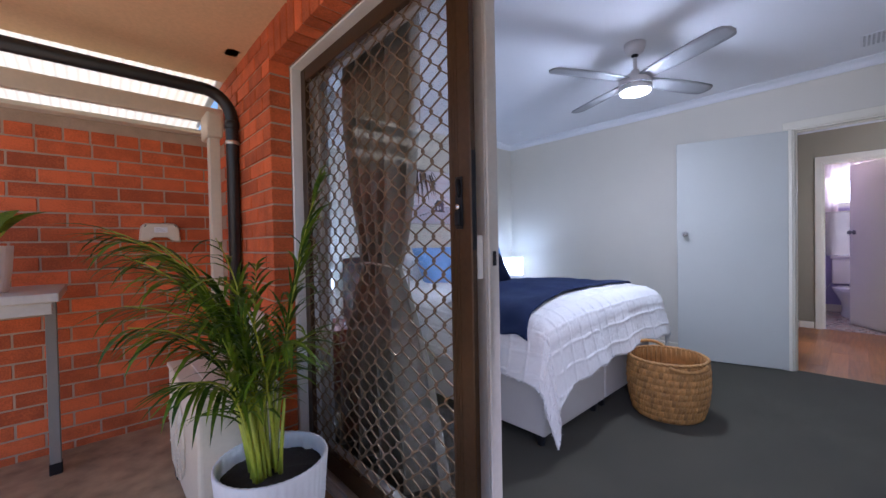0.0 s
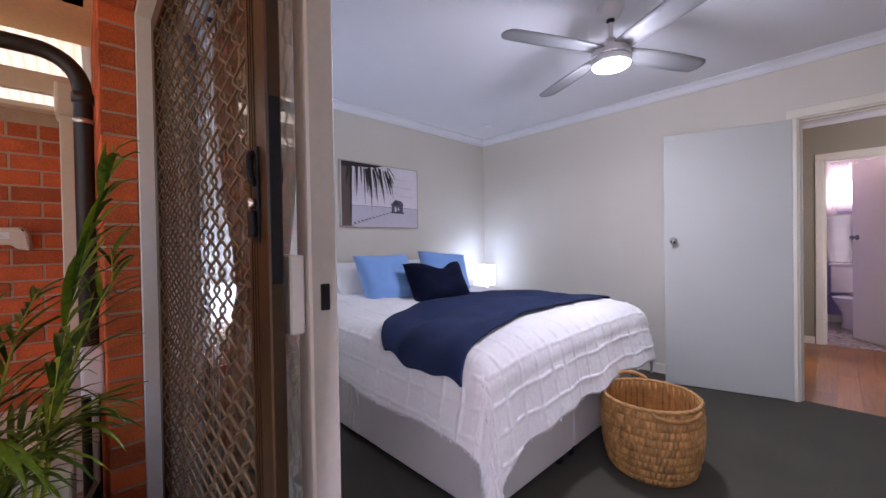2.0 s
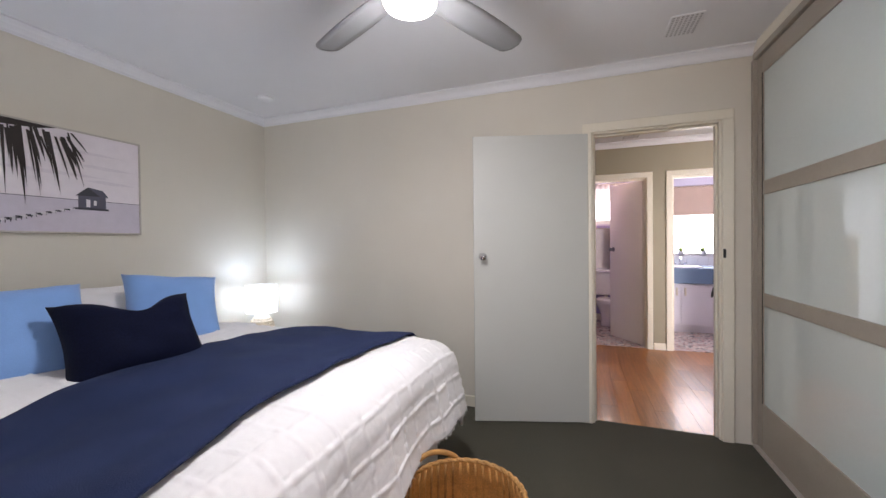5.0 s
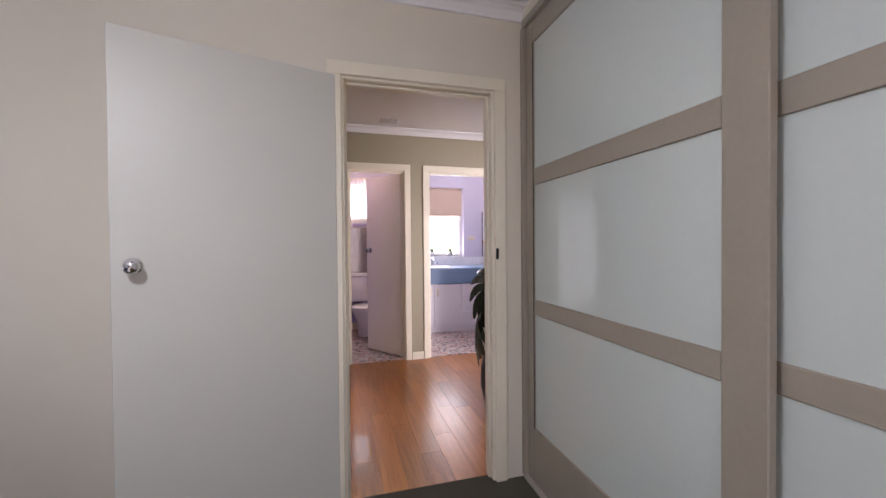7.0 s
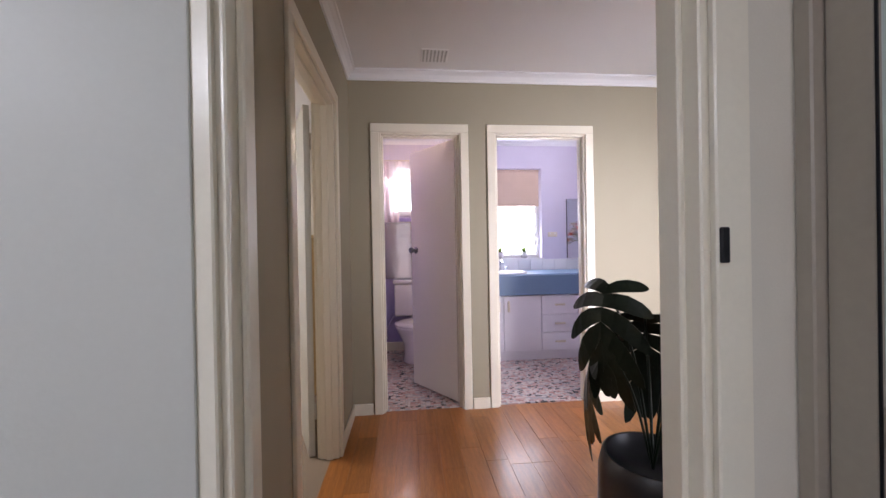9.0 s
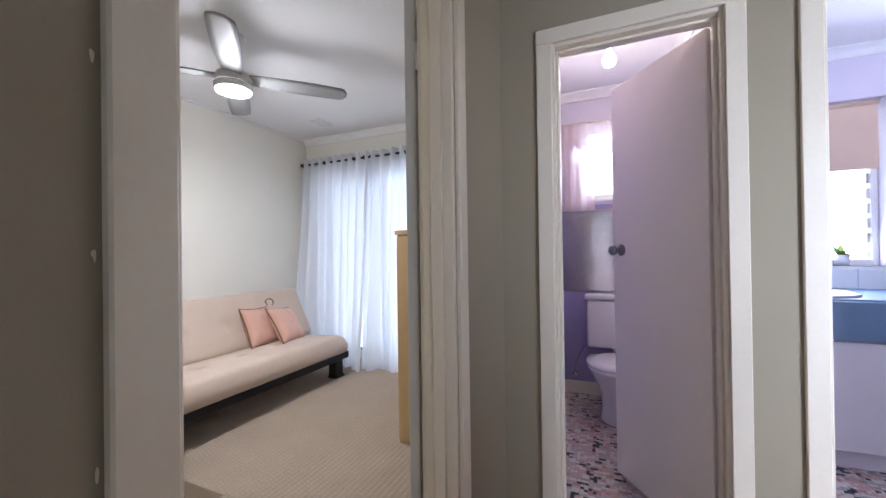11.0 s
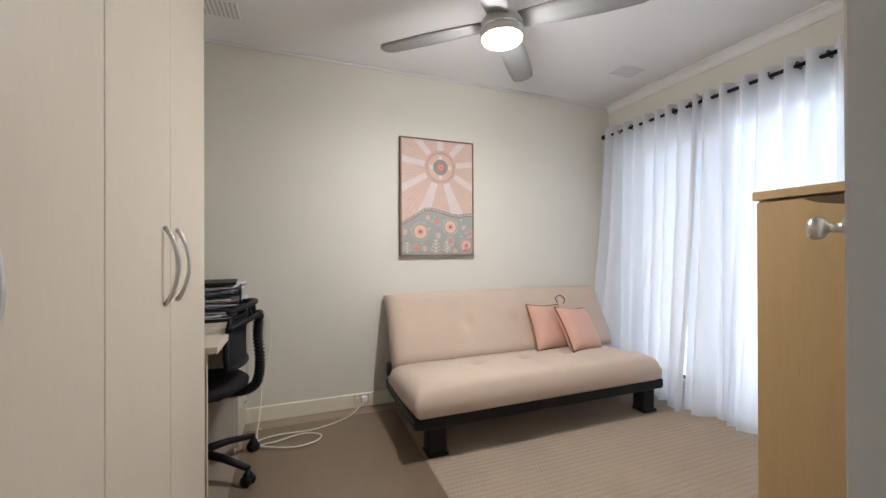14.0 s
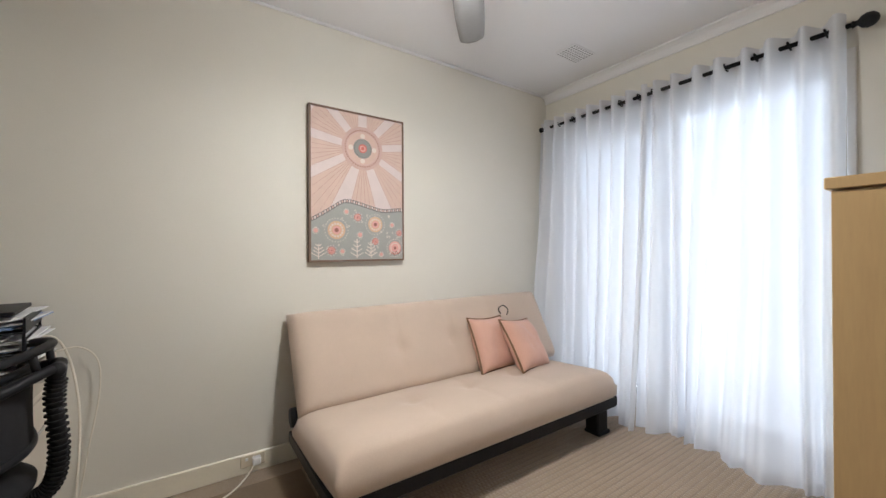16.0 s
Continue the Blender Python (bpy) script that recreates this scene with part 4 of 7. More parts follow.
def screen_door(x, y0, y1, z1, handle_y, out, label, stile=0.095):
    root = thing("screen_door", label, "screen door")
    part("stile", box(x - 0.011, y0, 0.03, x + 0.013, y0 + stile, z1, bev=0.003), "bronze", root)
    part("stile", box(x - 0.011, y1 - stile * 0.6, 0.03, x + 0.013, y1, z1, bev=0.003), "bronze", root)
    part("rail", box(x - 0.011, y0 + stile, 0.03, x + 0.013, y1 - stile * 0.6, 0.125, bev=0.003), "bronze", root)
    part("rail", box(x - 0.011, y0 + stile, z1 - 0.07, x + 0.013, y1 - stile * 0.6, z1, bev=0.003), "bronze", root)
    for k in range(3):
        yy = y0 + stile * (0.55 + 0.13 * k)
        part("stile_rib", box(x - 0.0125, yy, 0.04, x - 0.0105, yy + 0.004, z1 - 0.01), "bronze", root)
    g = diamond_mesh(x, y0 + stile - 0.002, y1 - stile * 0.6 + 0.002, 0.122, z1 - 0.068, 0.047, 0.082)
    g.parent = root
    g["kind"] = "stuff"
    g["label"] = "bronze diamond security mesh"
    for side in (-1, 1):
        f = x + (0.013 if side > 0 else -0.011)
        part("lock_plate", box(min(f, f + side * 0.004), handle_y - 0.015, 1.185, max(f, f + side * 0.004), handle_y + 0.015, 1.345, bev=0.003, seg=2), "black", root, "black lock plate")
        d = f + side * 0.004
        part("pull_handle", tube(smooth_line([(d, handle_y, 1.335), (d + side * 0.006, handle_y, 1.331), (d + side * 0.008, handle_y - 0.004, 1.31), (d + side * 0.006, handle_y - 0.006, 1.29), (d, handle_y, 1.285)]), 0.006, 10), "black", root, "black pull handle", True)
        part("snib", box(min(d, d + side * 0.010), handle_y - 0.011, 1.195, max(d, d + side * 0.010), handle_y + 0.011, 1.24, bev=0.004, seg=2), "black", root, "black lock snib")
        part("key_cylinder", lathe([(0.009, 0), (0.009, 0.010), (0.0001, 0.011)], 14), "chrome", root, "chrome key cylinder", True).matrix_basis = pose(d, handle_y, 1.222 + 0.03 * (side < 0), 0, 90 * side, 0)
    part("lock_face", box(x - 0.008, y0 - 0.002, 1.12, x + 0.010, y0 + 0.001, 1.42, bev=0.001), "black", root, "black lock face in the door edge")
    return root


screen_door(1.503, 0.703, 1.925, 2.07, 0.752, -1, "bronze aluminium security screen door with diamond mesh")


def glass_panel(name, x, y0, y1, z1, label, w=0.055):
    root = thing(name, label, "sliding door", kind="")
    frame_bars("frame_bar", x - 0.020, x + 0.020, y0, y1, 0.035, z1, w, "alu", root)
    p = part("pane", box(x - 0.003, y0 + w - 0.005, 0.035 + w - 0.005, x + 0.003, y1 - w + 0.005, z1 - w + 0.005), "glass", root, "clear glass pane")
    p.visible_shadow = False
    return root


gl = glass_panel("sliding_door", 1.575, 0.703, 1.90, 2.06, "grey aluminium sliding glass door slid open", 0.045)
part("interlock", box(1.552, 0.690, 0.04, 1.603, 0.702, 2.055, bev=0.004), "alu", gl)
part("lock_case", box(1.528, 0.712, 1.03, 1.5535, 0.765, 1.165, bev=0.003), "white_frame", gl, "pale lock case")
part("finger_pull", box(1.5255, 0.730, 1.085, 1.5285, 0.744, 1.125, bev=0.001), "steel", gl)
part("lock_slot", box(1.570, 0.687, 1.07, 1.586, 0.6905, 1.115, bev=0.001), "black", gl, "dark latch slot")
part("door_latch", box(1.596, 0.705, 1.06, 1.606, 0.725, 1.13, bev=0.003), "steel", gl)
fr = tagged(thing("sliding_door_frame", "white aluminium sliding door frame", ""), kind="structure")
part("side_frame", box(1.444, 1.927, -0.02, 1.648, 1.946, 2.083, bev=0.003), "white_frame", fr)
part("side_frame", box(1.444, -0.419, -0.02, 1.648, -0.385, 2.083, bev=0.003), "white_frame", fr)
part("head_frame", box(1.444, -0.385, 2.072, 1.648, 1.927, 2.084, bev=0.003), "white_frame", fr)
part("door_track", box(1.445, -0.385, -0.019, 1.648, 1.927, 0.006, bev=0.003), "alu", fr, "aluminium sill track")
for x in (1.47, 1.56, 1.60):
    part("track_rib", box(x - 0.004, -0.38, 0.006, x + 0.004, 1.90, 0.026), "alu", fr)

# the other opening, behind the voile
screen_door(9.10, 2.20, 3.01, 2.06, 2.24, 1, "bronze security screen door with diamond mesh outside the glass")
glass_panel("sliding_door", 9.045, 2.16, 3.01, 2.06, "aluminium sliding glass door behind the curtain")
glass_panel("sliding_door", 9.005, 1.385, 2.22, 2.06, "aluminium sliding glass door behind the curtain")
fr = tagged(thing("window_frame_sitting", "white aluminium sliding door frame", ""), kind="structure")
for a, b in ((1.345, 1.378), (3.012, 3.045)):
    part("side_frame", box(8.938, a, 0, 9.12, b, 2.10, bev=0.003), "white_frame", fr)
part("head_frame", box(8.938, 1.378, 2.066, 9.12, 3.012, 2.10, bev=0.003), "white_frame", fr)


# ---- patio ----
def rain_pipe():
    root = thing("downpipe", "black plastic waste pipe bent along the soffit and down the wall", "pipe")
    pts = [(-3.0, 2.50, 2.075), (1.147, 2.50, 2.07)] + [(1.147 + 0.15 * math.sin(a), 2.50, 1.92 + 0.15 * math.cos(a)) for a in [0.16 * k for k in range(1, 10)]] + [(1.299, 2.50, 1.90), (1.299, 2.50, -0.02)]
    part("pipe", tube(pts, 0.035, 20), "black_pipe", root, "", True)
    part("pipe_clip", lathe([(0.036, 1.765), (0.0385, 1.767), (0.0385, 1.785), (0.036, 1.787)], 24), "steel", root, "metal pipe clip", True).location = (1.299, 2.50, 0)
    part("pipe_socket", lathe([(0.036, 1.86), (0.040, 1.862), (0.040, 1.905), (0.036, 1.907)], 24), "black_pipe", root, "", True).location = (1.299, 2.50, 0)
    return root


rain_pipe()
bmr = thing("roof_beam", "cream steel beam and post carrying the patio roof", "beam")
part("beam", box(-3.2, 2.86, 1.985, 1.34, 2.91, 2.085, bev=0.004), "cream", bmr)
part("wall_plate", box(-3.2, 2.97, 1.925, 1.34, 3.10, 1.952, bev=0.004), "cream", bmr)
part("post", box(1.215, 2.69, -0.02, 1.275, 2.76, 1.93, bev=0.004), "cream", bmr, "cream steel post")
part("post_bracket", box(1.20, 2.66, 1.84, 1.29, 2.86, 2.0, bev=0.015, seg=2), "cream", bmr)
bm = bmesh.new()
nc = 90
a_, b_ = [], []
for i in range(nc * 4 + 1):
    x = -3.2 + i * 4.55 / (nc * 4)
    dz = 0.008 * math.sin(i * math.pi / 2)
    a_.append(bm.verts.new((x, 2.848, 2.272 + dz)))
    b_.append(bm.verts.new((x, 4.6, 2.075 + dz)))
for i in range(nc * 4):
    bm.faces.new((a_[i], a_[i + 1], b_[i + 1], b_[i]))
tagged(part("roof_sheet", bm, sheer_material("translucent_roof_sheet", (0.80, 0.68, 0.48), 0.6, 0.02), None, "", True), "translucent corrugated plastic roof sheet", "roof sheet")
sv = thing("soffit_vent", "small dark square vent in the soffit", "vent", at=(1.275, 2.36, 2.262))
part("frame", box(-0.035, -0.045, 0.0, 0.035, 0.045, 0.012, bev=0.002), "black", sv)


def wall_box():
    root = thing("meter_cover", "cream plastic cover with a printed label on the brick wall", "cover", at=(0.985, 3.028, 1.235))
    bm = bmesh.new()
    pr = [(-0.105, 0.045), (-0.085, 0.075), (0.085, 0.075), (0.105, 0.045), (0.115, -0.055), (0.06, -0.045), (0.045, -0.02), (-0.045, -0.02), (-0.06, -0.045), (-0.115, -0.055)]
    a = [bm.verts.new((x, 0, z)) for x, z in pr]
    b = [bm.verts.new((x * 0.9, -0.055, z * 0.85)) for x, z in pr]
    for i in range(len(pr)):
        j = (i + 1) % len(pr)
        bm.faces.new((a[i], a[j], b[j], b[i]))
    bm.faces.new(b)
    bm.faces.new(a[::-1])
    bmesh.ops.recalc_face_normals(bm, faces=bm.faces)
    bmesh.ops.bevel(bm, geom=bm.edges[:], offset=0.006, segments=2, affect="EDGES")
    part("body", bm, "cream", root)
    part("label", box(-0.035, -0.0575, 0.012, 0.035, -0.0555, 0.045), "white_gloss", root, "white printed label")
    for k in range(3):
        part("label_line", box(-0.028, -0.0585, 0.019 + 0.008 * k, 0.022 - 0.01 * k, -0.0576, 0.0215 + 0.008 * k), "alu", root)
    for x in (-0.075, 0.075):
        part("screw", lathe([(0.009, 0), (0.007, 0.004), (0.0001, 0.0042)], 12), "black", root).matrix_basis = pose(x, -0.050, 0.052, 90, 0, 0)
    return root


wall_box()
ob = thing("outdoor_isolator", "white plastic isolator switch box on the wall", "switch box", at=(1.307, 2.15, 0.70))
part("body", box(-0.04, -0.05, -0.09, 0.03, 0.05, 0.09, bev=0.01, seg=2), "white_gloss", ob)
part("switch", box(-0.052, -0.015, -0.02, -0.039, 0.015, 0.03, bev=0.004), "alu", ob)
part("conduit", tube([(0.0, 0, -0.09), (0.0, 0, -0.45), (-0.05, 0, -0.55)], 0.011, 10), "white_gloss", ob, "", True)


def condenser():
    root = thing("air_conditioner_condenser", "cream metal outdoor air conditioner unit on the slab", "air conditioner", at=(1.09, 2.0, -0.02), turn=0)
    part("case", box(-0.155, -0.37, 0.045, 0.155, 0.37, 0.56, bev=0.018, seg=3), "cream", root)
    part("top_panel", box(-0.162, -0.378, 0.545, 0.162, 0.378, 0.568, bev=0.008, seg=2), "cream", root)
    part("top_rib", box(-0.08, -0.33, 0.566, 0.09, 0.33, 0.573, bev=0.004), "cream", root)
    for k in range(9):
        r = 0.03 + 0.022 * k
        ring = [(-0.163, 0.09 + r * math.cos(a), 0.30 + r * math.sin(a)) for a in [2 * math.pi * i / 40 for i in range(41)]]
        part("guard_ring", tube(ring, 0.003, 5), "cream", root, "", True)
    for k in range(6):
        a = math.pi * k / 6
        part("guard_bar", tube([(-0.166, 0.09 + 0.21 * math.cos(a), 0.30 + 0.21 * math.sin(a)), (-0.166, 0.09 - 0.21 * math.cos(a), 0.30 - 0.21 * math.sin(a))], 0.003, 5), "cream", root)
    part("badge", box(0.01, -0.3715, 0.36, 0.045, -0.3695, 0.47), flat("badge_red", (0.45, 0.06, 0.03)), root, "red printed badge")
    part("badge_bar", box(0.02, -0.373, 0.27, 0.036, -0.3714, 0.34), "badge_red", root)
    for y in (-0.26, 0.26):
        part("foot", box(-0.15, y - 0.03, 0.0, 0.15, y + 0.03, 0.046, bev=0.004), "black", root)
    return root


condenser()
tb = thing("outdoor_table", "steel-framed outdoor table with a pale worn top", "table")
part("tabletop", box(-0.75, 2.32, 0.915, 0.545, 2.97, 0.955, bev=0.006, seg=2), "alu", tb, "pale weathered top")
part("apron", box(-0.73, 2.35, 0.86, 0.52, 2.38, 0.914, bev=0.003), "alu", tb)
part("apron", box(-0.73, 2.92, 0.86, 0.52, 2.95, 0.914, bev=0.003), "alu", tb)
flat("steel_grey", (0.20, 0.19, 0.175), 0.5)
for x in (-0.70, 0.49):
    for y in (2.37, 2.76):
        if (x, y) != (0.49, 2.37):
            lg = part("leg", box(x - 0.022, y - 0.022, -0.02, x + 0.022, y + 0.022, 0.90, bev=0.003), "steel_grey", tb)
            part("foot_cap", box(x - 0.025, y - 0.025, -0.02, x + 0.025, y + 0.025, 0.04, bev=0.004), "black", lg)


def leaf_blade(verts, faces, base, direction, length, width, droop, up=Vector((0, 0, 1)), seg=4):
    d = Vector(direction).normalized()
    s = d.cross(up)
    if s.length < 0.01:
        s = Vector((1, 0, 0))
    s.normalize()
    k0 = len(verts)
    p = Vector(base)
    for i in range(seg + 1):
        t = i / seg
        w = width * (0.35 + 2.6 * t * (1 - t) + 0.0) * (1 - t ** 3)
        n = s.cross(d).normalized()
        verts.extend([p - s * w / 2 + n * w * 0.18, p.copy(), p + s * w / 2 + n * w * 0.18])
        d = (d + Vector((0, 0, -droop / seg))).normalized()
        p = p + d * (length / seg)
    for i in range(seg):
        a = k0 + 3 * i
        faces.extend([(a, a + 1, a + 4, a + 3), (a + 1, a + 2, a + 5, a + 4)])


def raw_part(name, verts, faces, mat, parent, label=""):
    me = bpy.data.meshes.new(name)
    me.from_pydata([tuple(v) for v in verts], [], faces)
    me.materials.append(M[mat])
    me.polygons.foreach_set("use_smooth", [True] * len(me.polygons))
    ob = new(name, me)
    ob.parent = parent
    if label:
        ob["label"] = label
    return ob


def pot(root, r, h, mat="pot", flutes=44):
    prof = [(r * 0.74, 0.0), (r * 0.80, 0.01), (r * 0.93, h * 0.5), (r, h), (r * 0.99, h + 0.004), (r * 0.945, h + 0.003), (r * 0.93, h - 0.03), (r * 0.92, h * 0.80)]
    part("planter", lathe(prof, flutes * 4, ripple=0.008, waves=flutes, caps=False), mat, root, "white fluted planter", True)
    part("base", lathe([(0.0001, 0.004), (r * 0.76, 0.004)], 40, caps=False), mat, root)
    bm = lathe([(0.0001, h * 0.86), (r * 0.4, h * 0.87), (r * 0.93, h * 0.83)], 40, caps=False)
    for v in bm.verts:
        v.co.z += 0.012 * noise.noise(v.co * 30)
    part("soil", bm, "soil", root, "dark potting soil", True)


def palm():
    root = thing("potted_palm", "parlour palm with arching green fronds in a white fluted pot", "potted palm", at=(1.145, 1.435, -0.02))
    pot(root, 0.200, 0.36)
    rng = random.Random(11)
    # azimuth, lean, length
    fronds = [(176, 0.62, 1.0), (162, 0.66, 1.0), (192, 0.62, 0.96), (148, 0.50, 0.92), (208, 0.6, 0.9), (226, 0.50, 0.80), (30, 0.34, 0.88), (70, 0.44, 0.80),
              (105, 0.40, 0.90), (184, 0.34, 0.86), (-8, 0.12, 1.10), (200, 0.8, 0.74), (270, 0.62, 0.60), (-20, 0.6, 0.56), (185, 0.2, 0.72), (240, 0.22, 0.70), (170, 0.85, 0.80), (215, 0.95, 0.58), (60, 0.8, 0.56)]
    for az, lean, length in fronds:
        a = radians(az + rng.uniform(-8, 8))
        base = Vector((rng.uniform(-0.05, 0.05) - 0.03, rng.uniform(-0.05, 0.05), 0.29))
        pts = [base]
        d = Vector((math.cos(a) * 0.12, math.sin(a) * 0.12, 1)).normalized()
        out = Vector((math.cos(a), math.sin(a), 0))
        n = 16
        for i in range(n):
            t = i / n
            d = (d + out * (lean * 0.30 * t ** 1.6) + Vector((0, 0, -0.14 * lean * t * t))).normalized()
            pts.append(pts[-1] + d * (length * 1.10 / n))
        # keep the fronds off the door mesh and wall
        pts = [Vector((min(p.x, 0.20 if p.z + 0.0 < 5 else p.x), p.y, p.z)) for p in pts]
        stem = part("frond", tube(pts, 0.0075, 6, taper=0.22), "stem", root, "yellow-green palm frond", True)
        verts, faces = [], []
        for i in range(7, n + 1):
            t = i / n
            dd = (pts[min(i + 1, n)] - pts[i - 1]).normalized()
            for sub in (0.0, 0.55):
                for s in (-1, 1):
                    if rng.random() < 0.25:
                        continue
                    side = dd.cross(Vector((0, 0, 1)))
                    if side.length < 0.05:
                        side = out.cross(Vector((0, 0, 1)))
                    side.normalize()
                    ln = 0.27 * (1 - 0.45 * abs(t - 0.62) / 0.4) * rng.uniform(0.8, 1.15)
                    dr = side * s * (0.75 - 0.35 * t) + dd * (0.75 + 0.5 * t) + Vector((0, 0, 0.12 + rng.uniform(-0.15, 0.15)))
                    b = pts[i - 1].lerp(pts[i], sub)
                    leaf_blade(verts, faces, b, dr, max(0.05, ln), 0.0165 * rng.uniform(0.75, 1.3), rng.uniform(0.6, 1.9))
        verts = [Vector((min(v.x, 0.26), v.y, v.z)) for v in verts]
        lf = raw_part("leaflet_spray", verts, faces, "leaf", stem)
        lf["kind"] = "stuff"
    for k in range(16):
        a = rng.uniform(0, 6.28)
        r = rng.uniform(0.01, 0.06)
        x, y = r * math.cos(a) - 0.03, r * math.sin(a)
        part("cane", tube([(x, y, 0.28), (x * 1.3, y * 1.3, 0.42), (x * 1.9, y * 1.9, 0.56 + 0.1 * rng.random())], 0.010, 7, taper=0.5), "stem", root, "", True)
    return root


palm()
tp = thing("table_planter", "white fluted planter with a broad-leaved plant on the table", "potted plant", at=(0.285, 2.62, 0.955))
pot(tp, 0.10, 0.21, flutes=30)
for az, ln, el in ((-25, 0.20, 1.3), (60, 0.20, 1.6), (110, 0.26, 1.2), (200, 0.30, 0.9), (-95, 0.24, 1.2), (150, 0.24, 1.8)):
    a = radians(az)
    verts, faces = [], []
    d = Vector((math.cos(a), math.sin(a), el))
    part("stalk", tube([(0, 0, 0.17), Vector((0, 0, 0.17)) + d.normalized() * 0.14], 0.005, 6), "stem", tp, "", True)
    leaf_blade(verts, faces, Vector((0, 0, 0.17)) + d.normalized() * 0.13, d, ln, 0.085, 0.9, seg=10)
    raw_part("leaf", verts, faces, "leaf", tp, "glossy broad green leaf")


# ---- bedroom curtain, tie and picture ----
def bedroom_curtain():
    root = thing("curtain", "taupe lined curtain tied back with a cotton rope", "curtain")

    def fn(u, v):
        z = 0.015 + v * 2.21
        tie = 1.02
        if z < tie:
            k = (tie - z) / tie
            hw = 0.10 + 0.27 * k ** 0.8
            cy = 1.62
            cx = 1.765
        else:
            k = (z - tie) / (2.23 - tie)
            hw = 0.10 + 0.15 * min(1, k * 1.5) ** 0.7
            cy = 1.62 - 0.02 * k
            cx = 1.765
        amp = 0.050 + 0.022 * min(1, abs(z - tie) * 2.2) + (0.025 * (tie - z) if z < tie else 0)
        s = (u - 0.5) * 2
        y = cy + s * hw * 1.25
        x = cx + amp * math.sin(u * 2 * math.pi * 4.5 + 0.6 * math.sin(z * 2.2)) + 0.010 * noise.noise((u * 6, z * 3, 2))
        y += 0.010 * math.cos(u * 2 * math.pi * 9 + z)
        x += 0.012 * math.exp(-((z - 0.82) / 0.10) ** 2) * math.sin(u * 9)
        return Vector((x, y, z))
    grid_mesh("cloth", fn, 120, 120, "curtain", root, thick=0.003)
    loop = [(1.765 + 0.072 * math.cos(a), 1.62 + 0.135 * math.sin(a), 1.025 - 0.025 * math.cos(a)) for a in [2 * math.pi * k / 40 for k in range(41)]]
    part("tie_rope", tube(loop, 0.005, 8), "rope", root, "cotton rope tie-back", True)
    part("tie_rope", tube(smooth_line([(1.825, 1.52, 1.0), (1.843, 1.50, 1.008), (1.857, 1.49, 0.97), (1.857, 1.487, 0.87)]), 0.0045, 8), "rope", root, "", True)
    part("knot", lathe([(0.004, 0.0), (0.012, 0.008), (0.016, 0.022), (0.013, 0.036), (0.005, 0.046)], 16), "rope", root, "rope knot end", True).location = (1.857, 1.487, 0.828)
    part("knot", lathe([(0.004, 0.0), (0.017, 0.008), (0.020, 0.02), (0.012, 0.036)], 14), "rope", root, "", True).location = (1.829, 1.52, 0.985)
    part("curtain_rod", tube([(1.765, -0.62, 2.245), (1.765, 2.15, 2.245)], 0.011, 12), "black", root, "dark curtain rod", True)
    for y in (-0.55, 2.08):
        part("bracket", box(1.642, y - 0.012, 2.225, 1.778, y + 0.012, 2.24, bev=0.002), "black", root)
    return root


bedroom_curtain()


def poly(points, depth, name, mat, parent, y):
    """A flat painted shape in the x-z plane, a hair proud of the canvas."""
    bm = bmesh.new()
    vs = [bm.verts.new((p[0], y, p[1])) for p in points]
    f = bm.faces.new(vs)
    bmesh.ops.triangulate(bm, faces=[f])
    bmesh.ops.recalc_face_normals(bm, faces=bm.faces)
    if sum(fc.normal.y for fc in bm.faces) > 0:
        bmesh.ops.reverse_faces(bm, faces=bm.faces)
    return part(name, bm, mat, parent)


def disc(cx, cz, r, y, name, mat, parent, n=28, r_in=0.0):
    bm = bmesh.new()
    o = [bm.verts.new((cx + r * math.cos(2 * math.pi * i / n), y, cz + r * math.sin(2 * math.pi * i / n))) for i in range(n)]
    if r_in:
        q = [bm.verts.new((cx + r_in * math.cos(2 * math.pi * i / n), y, cz + r_in * math.sin(2 * math.pi * i / n))) for i in range(n)]
        for i in range(n):
            j = (i + 1) % n
            bm.faces.new((o[i], o[j], q[j], q[i]))
    else:
        bm.faces.new(o)
    bmesh.ops.recalc_face_normals(bm, faces=bm.faces)
    if sum(fc.normal.y for fc in bm.faces) > 0:
        bmesh.ops.reverse_faces(bm, faces=bm.faces)
    return part(name, bm, mat, parent)


def dots(cx, cz, r, n, dr, y, mat, parent, name="dots"):
    bm = bmesh.new()
    for k in range(n):
        a = 2 * math.pi * k / n
        x0, z0 = cx + r * math.cos(a), cz + r * math.sin(a)
        vs = [bm.verts.new((x0 + dr * math.cos(-2 * math.pi * i / 8), y, z0 + dr * math.sin(-2 * math.pi * i / 8))) for i in range(8)]
        f = bm.faces.new(vs)
    bmesh.ops.recalc_face_normals(bm, faces=bm.faces)
    for f in bm.faces:
        if f.normal.y > 0:
            f.normal_flip()
    ob = part(name, bm, mat, parent)
    ob["kind"] = "stuff"
    return ob


